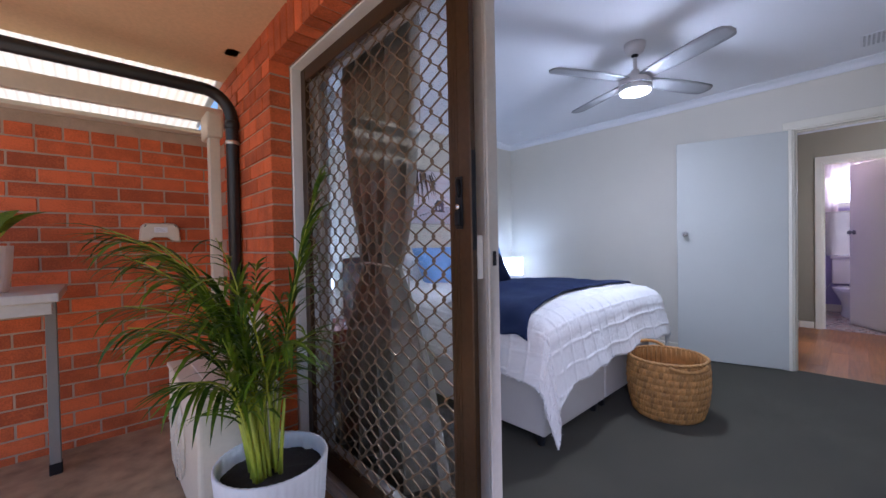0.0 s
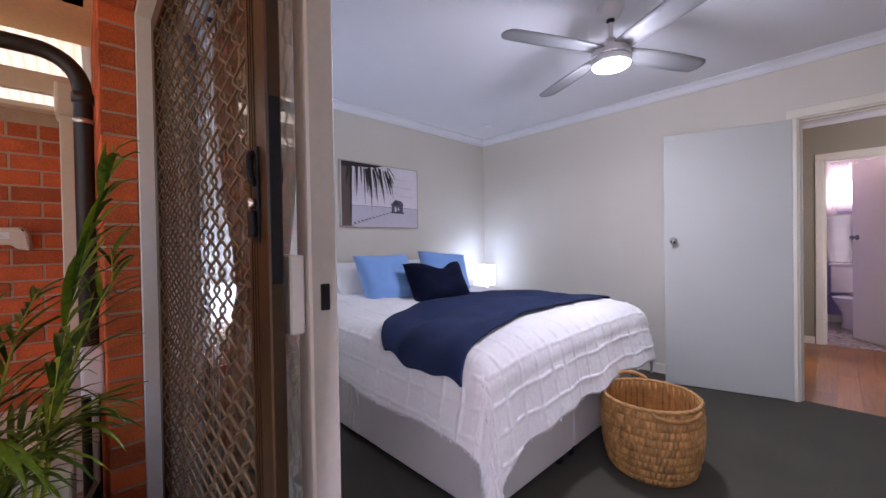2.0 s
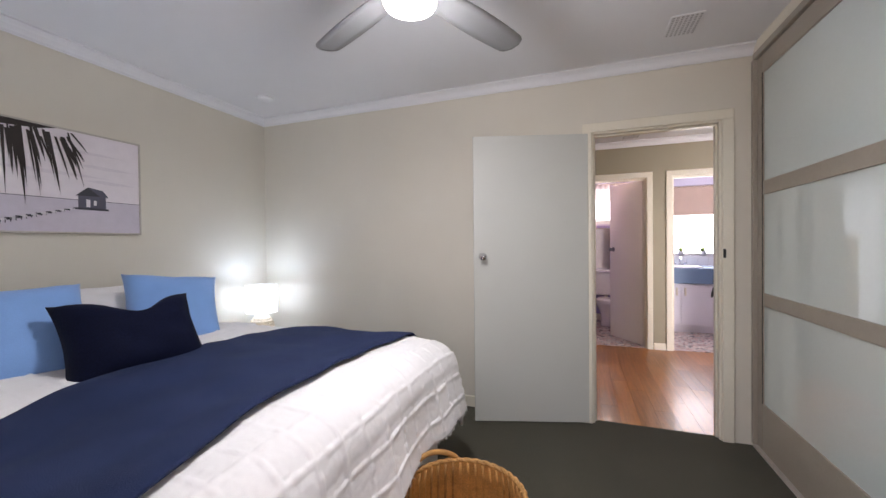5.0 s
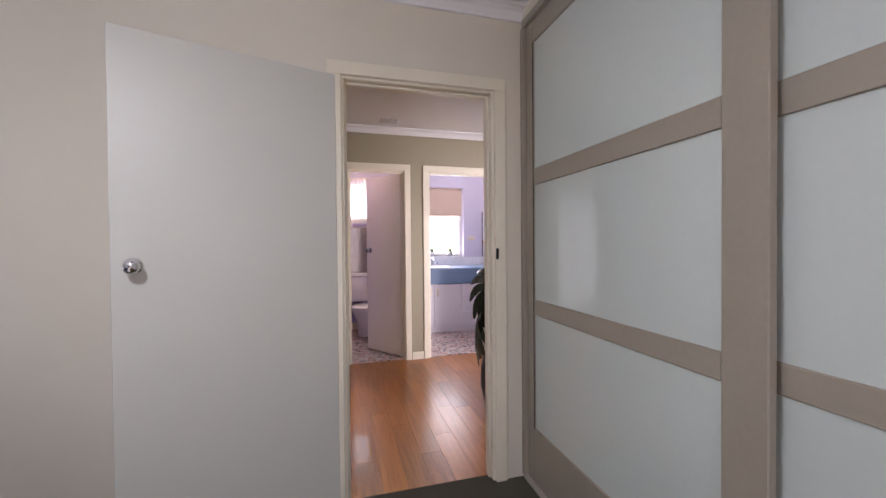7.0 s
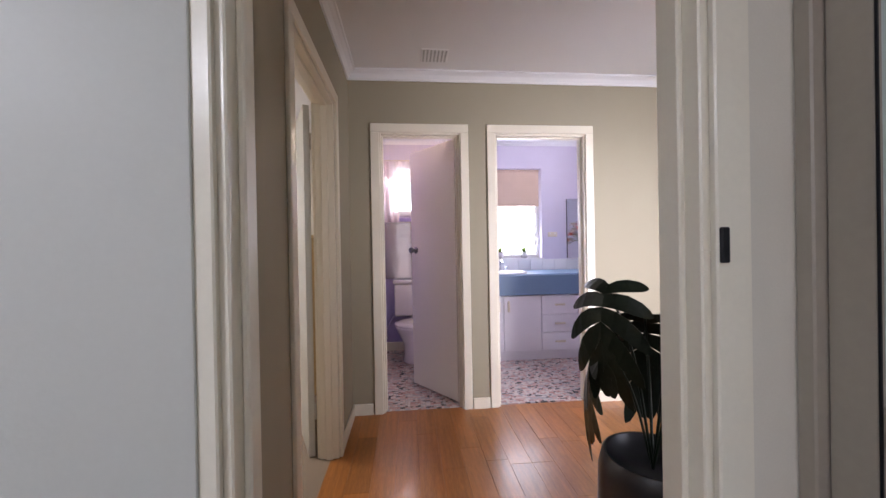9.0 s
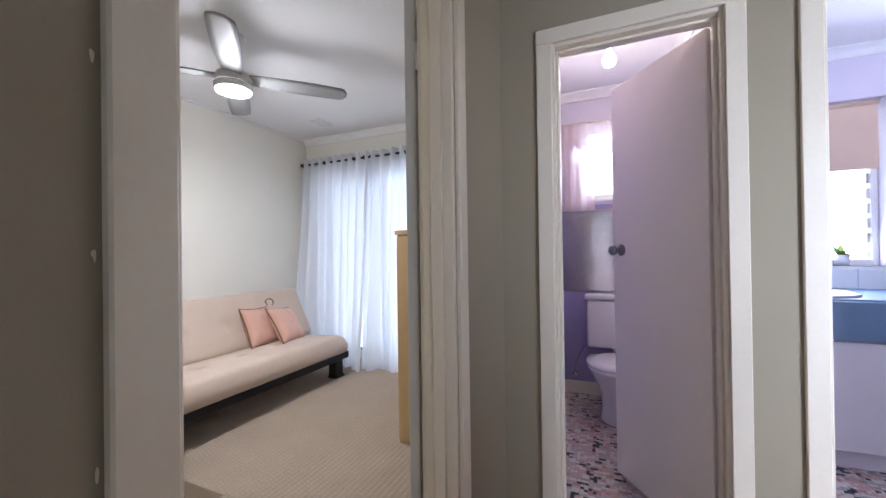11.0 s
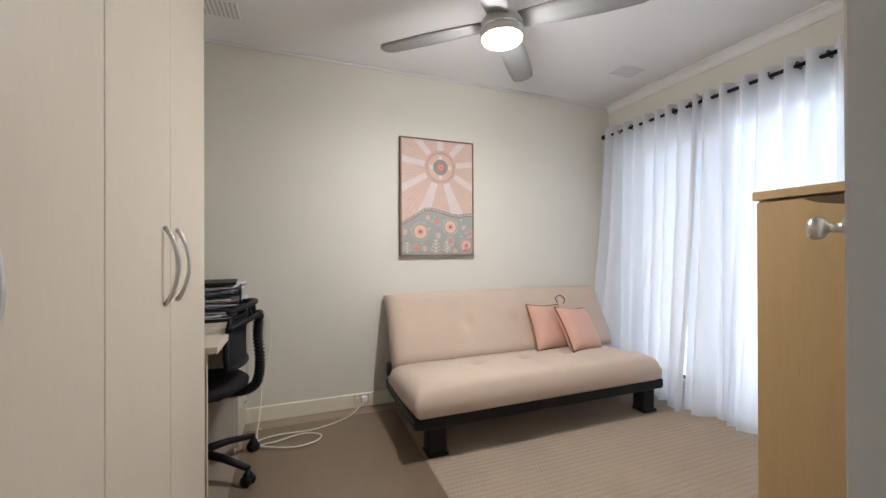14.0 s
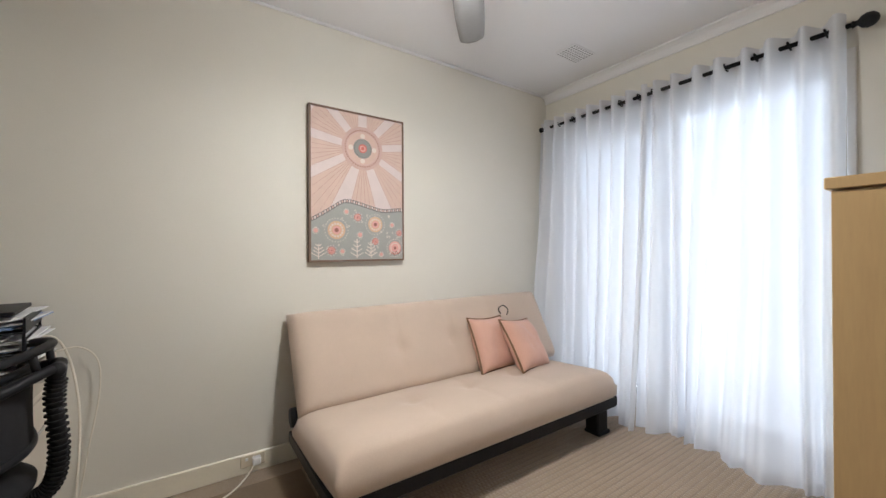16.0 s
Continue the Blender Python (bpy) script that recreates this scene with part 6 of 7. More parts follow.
# ---- sitting room ----
def built_in_cupboard():
    root = thing("built_in_cupboard", "tall cream laminate cupboard with bow handles", "cupboard")
    part("carcass", box(5.125, 0.60, 0.0, 5.845, 2.125, CEIL - 0.002), "laminate", root)
    seams = [0.61, 0.922, 1.309, 1.702, 2.123]
    for i, (a, b) in enumerate(zip(seams, seams[1:])):
        d = part("cupboard_door", box(5.846, a + 0.0015, 0.03, 5.864, b - 0.0015, CEIL - 0.01, bev=0.0015), "laminate", root)
        hy = b - 0.056 if i % 2 == 0 else a + 0.053
        pts = [(5.864 + 0.002 + 0.032 * math.sin(math.pi * t) ** 0.8, hy, 0.985 + 0.215 * t) for t in [k / 12 for k in range(13)]]
        part("bow_handle", tube(pts, 0.0058, 8), "steel", d, "brushed steel bow handle", True)
    return root


built_in_cupboard()


def futon():
    root = thing("futon_sofa", "beige suede click-clack futon on black legs", "sofa")

    def pad(name, w, d, t, tufts, at, rx, label):
        """A quilted pad: a top with buttons, rounded sides, a flat underside."""
        nu, nv = 90, 44
        bm = bmesh.new()
        top = []
        for j in range(nv + 1):
            row = []
            for i in range(nu + 1):
                u, v = i / nu * 2 - 1, j / nv * 2 - 1
                ex, ey = 1 - abs(u) ** 26, 1 - abs(v) ** 12
                x, y = u * w / 2, v * d / 2
                z = t * (0.45 + 0.55 * max(0, ex) ** 0.5 * max(0, ey) ** 0.5)
                z += 0.012 * (1 - u * u) * (1 - v * v)
                for bx, by in tufts:
                    q = ((x - bx) / 0.055) ** 2 + ((y - by) / 0.055) ** 2
                    z -= 0.022 * math.exp(-q)
                    z -= 0.005 * math.exp(-((x - bx) / 0.012) ** 2) * math.exp(-((y - by) / 0.25) ** 2)
                z += 0.003 * noise.noise((x * 5, y * 5, 3.0))
                row.append(bm.verts.new((x, y, z)))
            top.append(row)
        for j in range(nv):
            for i in range(nu):
                bm.faces.new((top[j][i], top[j][i + 1], top[j + 1][i + 1], top[j + 1][i]))
        rim = top[0][:] + [r[-1] for r in top[1:]] + top[-1][-2::-1] + [r[0] for r in top[-2:0:-1]]
        low = [bm.verts.new((v.co.x * 0.992, v.co.y * 0.985, t * 0.12)) for v in rim]
        base = [bm.verts.new((v.co.x * 0.96, v.co.y * 0.93, 0)) for v in rim]
        for a, b in ((rim, low), (low, base)):
            for i in range(len(a)):
                j = (i + 1) % len(a)
                bm.faces.new((a[j], a[i], b[i], b[j]))
        bm.faces.new(base[::-1])
        ob = part(name, bm, "futon", root, label, True)
        ob.matrix_basis = pose(*at, rx, 0, 0)
        return ob
    tuf = [(-0.36, 0.02), (0.0, 0.02), (0.36, 0.02)]
    tuf2 = [(-0.36, -0.02), (0.02, -0.02), (0.38, -0.02)]
    s = pad("seat", 1.76, 0.66, 0.175, tuf, (7.652, 2.625, 0.214), -4.5, "beige suede seat pad")
    b = pad("backrest", 1.88, 0.53, 0.135, tuf2, (7.73, 3.075, 0.545), 62, "beige suede backrest")
    for x in (6.92, 8.485):
        l = part("leg", box(x - 0.055, 2.41 - 0.04, 0.0, x + 0.055, 2.41 + 0.05, 0.212, bev=0.012, seg=2), "black", root)
        part("foot_glide", box(x - 0.06, 2.40 - 0.045, 0.0, x + 0.06, 2.41 + 0.055, 0.022, bev=0.006), "black", l)
        part("leg", box(x - 0.04, 3.0, 0.0, x + 0.04, 3.08, 0.212, bev=0.008), "black", root)
    part("frame_rail", box(6.80, 2.315, 0.178, 8.545, 2.355, 0.240, bev=0.004), "black", root)
    part("frame_rail", box(6.80, 2.90, 0.20, 8.545, 2.94, 0.237, bev=0.004), "black", root)
    for x in (6.79, 8.545):
        part("side_rail", box(x - 0.018, 2.32, 0.180, x + 0.018, 3.02, 0.236, bev=0.004), "black", root)
        part("hinge_bracket", lathe([(0.045, -0.02), (0.05, 0), (0.045, 0.02)], 20), "black", root, "", True).matrix_basis = pose(x, 2.97, 0.32, 0, 90, 0)
    for x in (6.95, 7.40, 7.85, 8.30):
        part("slat", box(x, 2.33, 0.215, x + 0.05, 2.93, 0.236), "black", root)
    return root


futon()
cushion("cushion", "peach cotton cushion with brown corded piping on the futon", "cushion", 0.35, 0.36, 0.13, "peach", (8.015, 2.87, 0.535), -24, 10, pipe="piping", group="peach cushions", ry=4)
cushion("cushion", "peach cotton cushion with brown corded piping on the futon", "cushion", 0.34, 0.36, 0.14, "peach", (8.215, 2.765, 0.525), -34, 12, pipe="piping", group="peach cushions", ry=6)
part("cord_loop", tube(smooth_line([(8.15, 2.93, 0.71), (8.13, 2.93, 0.745), (8.17, 2.925, 0.765), (8.205, 2.915, 0.735), (8.19, 2.91, 0.70)]), 0.004, 6), "black", None, "", True)
tagged(bpy.data.objects["cord_loop"], "dark cord loop showing behind the cushions", "cord")


def voile():
    root = thing("voile_curtain", "sheer white eyelet voile curtain on a black rod", "curtain")

    def fn_for(ya, yb, seed, kk):
        def fn(u, v):
            z = 0.012 + 2.225 * v
            fl = (1 - v) ** 1.3
            y = ya + (yb - ya) * u + 0.035 * math.sin(u * 11 + seed) * fl + 0.03 * math.sin(u * 5 + 2 * seed) * fl
            ph = u * 2 * math.pi * kk + 1.7 * fl * noise.noise((u * 5, v * 1.2, seed)) + 1.1 * noise.noise((u * 9, 0.3, seed + 4))
            x = 8.872 + 0.047 * math.sin(ph) * (0.7 + 0.3 * v) + 0.012 * math.sin(ph * 2.3 + seed) * fl + 0.03 * math.sin(ph * 0.43 + seed + 1.2 * v) * fl
            x -= 0.17 * fl * (0.75 + 0.35 * math.sin(u * 7 + seed))
            x += 0.008 * noise.noise((u * 14, v * 6, seed))
            return Vector((x, y, z))
        return fn
    for ya, yb, sd, kk in ((3.185, 2.27, 1.0, 9), (2.31, 1.365, 2.7, 8)):
        d = grid_mesh("voile_drop", fn_for(ya, yb, sd, kk), 170, 46, "sheer", root)
        grid_mesh("hem", lambda u, v, f=fn_for(ya, yb, sd, kk): f(u, v * 0.022) + Vector((-0.002, 0, 0)), 170, 2, "sheer", d)
        for k in range(7):
            u = (k + 0.5) / 7
            p = fn_for(ya, yb, sd, kk)(u, 0.965)
            ring = [(p.x * 0 + 8.872 + 0.022 * math.cos(a), p.y + 0.006 * math.sin(a), 2.178 + 0.022 * math.sin(a)) for a in [2 * math.pi * i / 20 for i in range(21)]]
            part("eyelet", tube(ring, 0.004, 6), "black", d, "dark metal eyelet", True)
    rod = part("rod", tube([(8.872, 3.195, 2.178), (8.872, 1.345, 2.178)], 0.0115, 14), "black", root, "black curtain rod", True)
    fin = [(0.011, 0), (0.018, 0.004), (0.013, 0.012), (0.012, 0.02), (0.026, 0.032), (0.033, 0.05), (0.030, 0.07), (0.016, 0.085), (0.0001, 0.09)]
    part("finial", lathe(fin, 22), "black", rod, "round black finial", True).matrix_basis = pose(8.872, 1.350, 2.178, 90, 0, 0)
    part("finial", lathe([(0.02, 0), (0.02, 0.02), (0.0001, 0.022)], 16), "black", rod, "", True).matrix_basis = pose(8.872, 3.17, 2.178, -90, 0, 0)
    for y in (1.415, 3.10):
        part("bracket", box(8.872, y - 0.008, 2.158, 8.949, y + 0.008, 2.168, bev=0.002), "black", rod)
        part("bracket_plate", box(8.940, y - 0.012, 2.11, 8.9495, y + 0.012, 2.19, bev=0.002), "black", rod)
    return root


voile()

for nm, c in (("art_sky", (0.66, 0.57, 0.55)), ("art_petal", (0.62, 0.46, 0.39)), ("art_ring", (0.55, 0.38, 0.33)), ("art_ring2", (0.60, 0.43, 0.36)), ("art_line", (0.48, 0.29, 0.25)), ("art_dot", (0.30, 0.12, 0.10)),
              ("art_grey", (0.27, 0.27, 0.25)), ("art_red", (0.55, 0.16, 0.13)), ("art_hill", (0.34, 0.345, 0.325)), ("art_band", (0.15, 0.145, 0.15)), ("art_pale", (0.68, 0.60, 0.54)), ("art_orange", (0.62, 0.42, 0.28)), ("art_pink", (0.68, 0.36, 0.32))):
    flat(nm, c)


def sun_painting():
    root, w, h, y = framed("framed_painting", "framed dot-style painting of a peach sun over flowers", 6.915, 7.518, 1.088, 1.988, YN - 0.011, 0.036, 0.011, "frame_wood", "art_sky")
    cx, cz = 0.02, 0.235

    def clip(p):
        return (max(-w, min(w, p[0])), max(-h, min(h, p[1])))

    def ray(a, far):
        """Where a ray from the sun leaves the canvas."""
        d = (math.cos(a), math.sin(a))
        t = far
        for k in (0, 1):
            o, lim = (cx, w) if k == 0 else (cz, h)
            if abs(d[k]) > 1e-6:
                e = ((lim if d[k] > 0 else -lim) - o) / d[k]
                t = min(t, e)
        return (cx + d[0] * t, cz + d[1] * t)
    for i, deg in enumerate((270, 312, 350, 28, 68, 112, 152, 190, 228)):
        a = radians(deg)
        spread = radians(14)
        pts = [(cx + 0.12 * math.cos(a - 0.16), cz + 0.12 * math.sin(a - 0.16))]
        pts += [ray(a + spread * s, 0.62) for s in (-1, -0.5, 0, 0.5, 1)]
        pts += [(cx + 0.12 * math.cos(a + 0.16), cz + 0.12 * math.sin(a + 0.16))]
        poly(pts, 0, "sun_petal", "art_petal", root, y - 0.0010)
        for s in (-1, -0.6, -0.2, 0.2, 0.6, 1):
            e = ray(a + spread * s, 0.62)
            b0 = (cx + 0.13 * math.cos(a + 0.15 * s), cz + 0.13 * math.sin(a + 0.15 * s))
            n_ = Vector((-(e[1] - b0[1]), e[0] - b0[0])).normalized() * 0.0011
            poly([(b0[0] - n_.x, b0[1] - n_.y), clip((e[0] - n_.x, e[1] - n_.y)), clip((e[0] + n_.x, e[1] + n_.y)), (b0[0] + n_.x, b0[1] + n_.y)], 0, "petal_line", "art_line", root, y - 0.0014)
    disc(cx, cz, 0.132, y - 0.0018, "sun_disc", "art_ring", root, 40)
    dots(cx, cz, 0.110, 44, 0.0042, y - 0.0024, "art_dot", root)
    disc(cx, cz, 0.100, y - 0.0022, "sun_ring", "art_ring2", root, 40)
    dots(cx, cz, 0.075, 4, 0.016, y - 0.0026, "art_pale", root)
    disc(cx, cz, 0.060, y - 0.0030, "sun_centre", "art_grey", root, 32)
    dots(cx, cz, 0.052, 36, 0.0026, y - 0.0034, "art_band", root)
    disc(cx, cz, 0.027, y - 0.0036, "sun_heart", "art_red", root, 24)
    disc(cx, cz, 0.019, y - 0.0040, "sun_heart_ring", "art_pink", root, 24, 0.011)

    def hill(u):
        return -0.124 + 0.032 * math.exp(-((u + 0.075) / 0.11) ** 2) - 0.085 * max(0.0, (-u - 0.10) / 0.19) ** 1.2 - 0.014 * math.exp(-((u - 0.16) / 0.08) ** 2)
    xs = [-w + 2 * w * k / 40 for k in range(41)]
    poly([(-w, -h)] + [(w, -h)] + [(x, hill(x)) for x in reversed(xs)], 0, "hill", "art_hill", root, y - 0.0044)
    for k in range(40):
        a, b = xs[k], xs[k + 1]
        poly([(a, hill(a) - 0.012), (b, hill(b) - 0.012), (b, hill(b) + 0.012), (a, hill(a) + 0.012)], 0, "hill_band", "art_band", root, y - 0.0048)
        m = (a + b) / 2
        poly([(m - 0.0045, hill(m) - 0.007), (m + 0.0045, hill(m) - 0.007), (m + 0.0045, hill(m) + 0.008), (m - 0.0045, hill(m) + 0.008)], 0, "band_dash", "art_pale" if k % 2 else "art_ring", root, y - 0.0052)
    for fx, fz, r, m1 in ((-0.145, -0.265, 0.062, "art_orange"), (0.10, -0.225, 0.056, "art_orange"), (0.235, -0.37, 0.050, "art_pink"), (-0.015, -0.185, 0.026, "art_red"), (0.10, -0.33, 0.024, "art_red"), (-0.175, -0.385, 0.027, "art_red"), (0.265, -0.275, 0.022, "art_red"),
                         (-0.085, -0.155, 0.014, "art_pink"), (0.0, -0.29, 0.016, "art_pink"), (-0.11, -0.39, 0.014, "art_pink"), (0.215, -0.225, 0.014, "art_pink"), (0.14, -0.41, 0.013, "art_pink"), (-0.265, -0.27, 0.015, "art_pink")):
        dots(fx, fz, r * 1.12, max(10, int(r * 420)), 0.0034, y - 0.0050, "art_pale", root)
        disc(fx, fz, r * 0.86, y - 0.0051, "flower", m1, root, 22)
        if r > 0.02:
            dots(fx, fz, r * 0.60, 14, r * 0.10, y - 0.0056, "art_pale", root)
            disc(fx, fz, r * 0.40, y - 0.0058, "flower_eye", "art_pink", root, 18)
            disc(fx, fz, r * 0.2, y - 0.0062, "flower_eye", "art_dot", root, 14)
    rng = random.Random(3)
    for k in range(40):
        x = rng.uniform(-w + 0.02, w - 0.02)
        z = rng.uniform(-h + 0.02, hill(x) - 0.03)
        disc(x, z, 0.006, y - 0.00495, "dot_ring", "art_pale", root, 12, 0.0035)
    for fx, hh in ((-0.02, 0.115), (0.07, 0.095), (-0.25, 0.085)):
        part("fern", box(fx - 0.003, y - 0.0066, -h + 0.008, fx + 0.003, y - 0.0062, -h + 0.008 + hh), "art_pale", root)
        for k in range(4):
            z = -h + 0.015 + k * hh * 0.24
            l = 0.04 * (1 - 0.18 * k)
            for s in (-1, 1):
                poly([(fx, z), (fx + s * l, z + l * 0.6), (fx + s * l, z + l * 0.6 + 0.006), (fx, z + 0.007)], 0, "fern_leaf", "art_pale", root, y - 0.0064)
    part("signature", tube(smooth_line([(w - 0.085, y - 0.006, -h + 0.02), (w - 0.07, y - 0.006, -h + 0.045), (w - 0.06, y - 0.006, -h + 0.022), (w - 0.045, y - 0.006, -h + 0.05), (w - 0.035, y - 0.006, -h + 0.03), (w - 0.012, y - 0.006, -h + 0.055)]), 0.0018, 5), "art_dot", root)
    return root


sun_painting()


def chest():
    root = thing("chest_cabinet", "tall beech laminate cabinet with a scooped finger pull", "cabinet")
    part("carcass", box(7.625, 0.64, 0.0, 8.20, 1.205, 1.29), "beech", root)
    part("top", box(7.605, 0.625, 1.292, 8.21, 1.215, 1.320, bev=0.002), "beech", root)
    part("front_panel", box(7.608, 0.645, 0.03, 7.6245, 1.203, 1.283, bev=0.0015), "beech", root)
    # the scoop's shade drawn as a flat dark face; the panel is uncut
    pts = [(-0.13 + 0.26 * k / 20, -0.028 * math.sin(math.pi * k / 20) ** 0.7) for k in range(21)]
    bm = bmesh.new()
    vs = [bm.verts.new((7.6075, 0.95 + a, 1.283 + b)) for a, b in pts]
    f = bm.faces.new(vs)
    bmesh.ops.triangulate(bm, faces=[f])
    part("finger_scoop", bm, flat("scoop_shadow_gap", (0.10, 0.065, 0.03)), root, "flat dark face for the shade in the scoop")
    return root


chest()

dk = thing("desk", "white laminate desk with a drawer pedestal", "desk")
part("desktop", box(5.125, 2.17, 0.715, 5.90, 3.18, 0.745, bev=0.003), "laminate", dk)
part("pedestal", box(5.22, 2.80, 0.0, 5.87, 3.175, 0.60, bev=0.002), "laminate", dk)
part("pedestal_top", box(5.21, 2.79, 0.60, 5.885, 3.18, 0.62, bev=0.002), "laminate", dk)
part("side_panel", box(5.13, 2.175, 0.0, 5.86, 2.195, 0.714), "laminate", dk)
part("riser", box(5.22, 3.06, 0.62, 5.74, 3.175, 0.714), "laminate", dk)
for z0, z1 in ((0.03, 0.30), (0.305, 0.595)):
    d = part("drawer", box(5.871, 2.803, z0, 5.888, 3.172, z1, bev=0.002), "laminate", dk)
    hz_ = z1 - 0.11
    part("handle", tube([(5.888 + 0.026 * math.sin(math.pi * k / 10) ** 0.8, 2.92 + 0.13 * k / 10, hz_ + 0.03 * math.sin(math.pi * k / 10)) for k in range(11)], 0.005, 8), "steel", d, "bow handle", True)

pt = thing("paper_tray", "black two-tier letter tray full of papers on the desk", "letter tray", at=(5.76, 2.93, 0.745), turn=6)
for z in (0.0, 0.07, 0.14):
    t = part("tier", box(-0.13, -0.17, z, 0.13, 0.17, z + 0.006, bev=0.001), "black", pt)
    part("tier_lip", box(0.124, -0.17, z, 0.13, 0.17, z + 0.052), "black", t)
    part("tier_lip", box(-0.13, -0.17, z, -0.124, 0.17, z + 0.052), "black", t)
    part("tier_lip", box(-0.13, 0.164, z, 0.13, 0.17, z + 0.052), "black", t)
rng = random.Random(6)
for k in range(20):
    z = [0.008, 0.078, 0.148][k % 3] + 0.006 * (k // 3)
    p = part("sheet", box(-0.105, -0.150, 0, 0.105, 0.150, 0.004), "paper_blue" if k % 7 == 1 else "paper", pt)
    p.matrix_basis = pose(rng.uniform(-0.01, 0.05), rng.uniform(-0.02, 0.03), z + 0.006, rng.uniform(-2, 4), rng.uniform(-6, 3), rng.uniform(-14, 14))
part("folder", box(-0.125, -0.165, 0.199, 0.105, 0.155, 0.213, bev=0.003), "black", pt, "black document folder")
for x in (-0.125, 0.125):
    for y in (-0.165, 0.165):
        part("riser", box(x - 0.004, y - 0.004, 0, x + 0.004, y + 0.004, 0.145), "black", pt)


def office_chair():
    root = thing("office_chair", "black mesh-back office chair on castors", "office chair", at=(5.73, 2.62, 0))
    for k in range(5):
        a = radians(72 * k - 34)
        d = Vector((math.cos(a), math.sin(a), 0))
        bm = bmesh.new()
        tube([d * 0.03 + Vector((0, 0, 0.125)), d * 0.16 + Vector((0, 0, 0.115)), d * 0.300 + Vector((0, 0, 0.085))], 0.021, 10, bm, taper=0.7)
        leg = part("base_arm", bm, "black", root, "", True)
        for s in (-1, 1):
            n_ = Vector((-d.y, d.x, 0))
            w_ = part("castor_wheel", lathe([(0.010, -0.009), (0.026, -0.008), (0.028, 0), (0.026, 0.008), (0.010, 0.009)], 20), "black", leg, "", True)
            w_.matrix_basis = Matrix.Translation(d * 0.297 + n_ * 0.016 * s + Vector((0, 0, 0.028))) @ Vector((0, 0, 1)).rotation_difference(n_).to_matrix().to_4x4()
        part("castor_hood", lathe([(0.020, 0.03), (0.026, 0.045), (0.020, 0.062), (0.008, 0.075)], 16), "black", leg, "", True).location = d * 0.297
    part("gas_lift", lathe([(0.038, 0.09), (0.036, 0.15), (0.026, 0.16), (0.026, 0.30), (0.015, 0.30), (0.015, 0.40)], 24), "black", root, "", True)
    part("mechanism", box(-0.08, -0.06, 0.385, 0.12, 0.06, 0.425, bev=0.008), "black", root)
    bm = lathe([(0.0001, 0.42), (0.20, 0.425), (0.235, 0.445), (0.238, 0.465), (0.215, 0.485), (0.12, 0.492), (0.0001, 0.488)], 40)
    for v in bm.verts:
        v.co.x *= 0.98
    part("seat", bm, "black_mesh", root, "black fabric seat", True)
    spine = smooth_line([(0.08, 0, 0.405), (0.20, 0, 0.405), (0.268, 0, 0.44), (0.285, 0, 0.55), (0.275, 0, 0.70), (0.285, 0, 0.80)])
    sp_ = part("back_spine", tube(spine, 0.020, 12), "black", root, "", True)
    for k in range(2, len(spine) - 4):
        p, q = spine[k], spine[k + 1]
        part("bellows_ring", tube([p.lerp(q, 0.35), p.lerp(q, 0.65)], 0.027, 12), "rubber", sp_)

    def back_fn(u, v):
        s, t = (u - 0.5) * 2, v
        w_ = 0.20 * (0.72 + 0.35 * math.sin(math.pi * min(1, 0.25 + 0.75 * t)))
        y = s * w_
        z = 0.575 + 0.225 * t + 0.02 * (1 - s * s) * (t - 0.5)
        x = 0.215 - 0.055 * s * s + 0.03 * (t - 0.4) ** 2
        return Vector((x, y, z))
    grid_mesh("backrest_mesh", back_fn, 24, 16, "black_mesh", root, "black mesh back", thick=0.006)
    loop = [back_fn(t, 0) for t in [k / 14 for k in range(15)]] + [back_fn(1, t) for t in [k / 10 for k in range(1, 11)]] + [back_fn(1 - t, 1) for t in [k / 14 for k in range(1, 15)]] + [back_fn(0, 1 - t) for t in [k / 10 for k in range(1, 11)]]
    part("back_frame", tube(loop, 0.012, 8), "black", root, "", True)
    part("lumbar_bar", tube(smooth_line([(0.165, -0.19, 0.76), (0.27, -0.06, 0.80), (0.285, 0.0, 0.80), (0.27, 0.06, 0.80), (0.165, 0.19, 0.76)]), 0.016, 8), "black", root, "", True)
    part("top_bar", tube(smooth_line([(0.17, -0.21, 0.845), (0.24, -0.10, 0.862), (0.265, 0.0, 0.868), (0.24, 0.10, 0.862), (0.17, 0.21, 0.845)]), 0.014, 8), "black", root, "", True)
    for s in (-0.085, 0.085):
        part("back_strut", tube([(0.255, s * 0.8, 0.79), (0.245, s, 0.86)], 0.010, 8), "black", root, "", True)
    part("tilt_knob", lathe([(0.022, -0.02), (0.024, 0), (0.022, 0.02)], 16), "black", root, "", True).matrix_basis = pose(0.285, -0.035, 0.795, 90, 0, 0)
    return root


office_chair()
mt = thing("chair_mat", "clear ribbed plastic chair mat on the carpet", "chair mat")
part("mat", box(5.90, 1.75, 0.0, 6.845, 3.06, 0.005, bev=0.002), "mat", mt)
bm = bmesh.new()
for i in range(6):
    for j in range(40):
        x, y = 6.72 + i * 0.020, 1.78 + j * 0.032
        box(x, y, 0.0052, x + 0.008, y + 0.008, 0.0065, bm)
g_ = part("grip_studs", bm, "mat", mt)
g_["kind"] = "stuff"


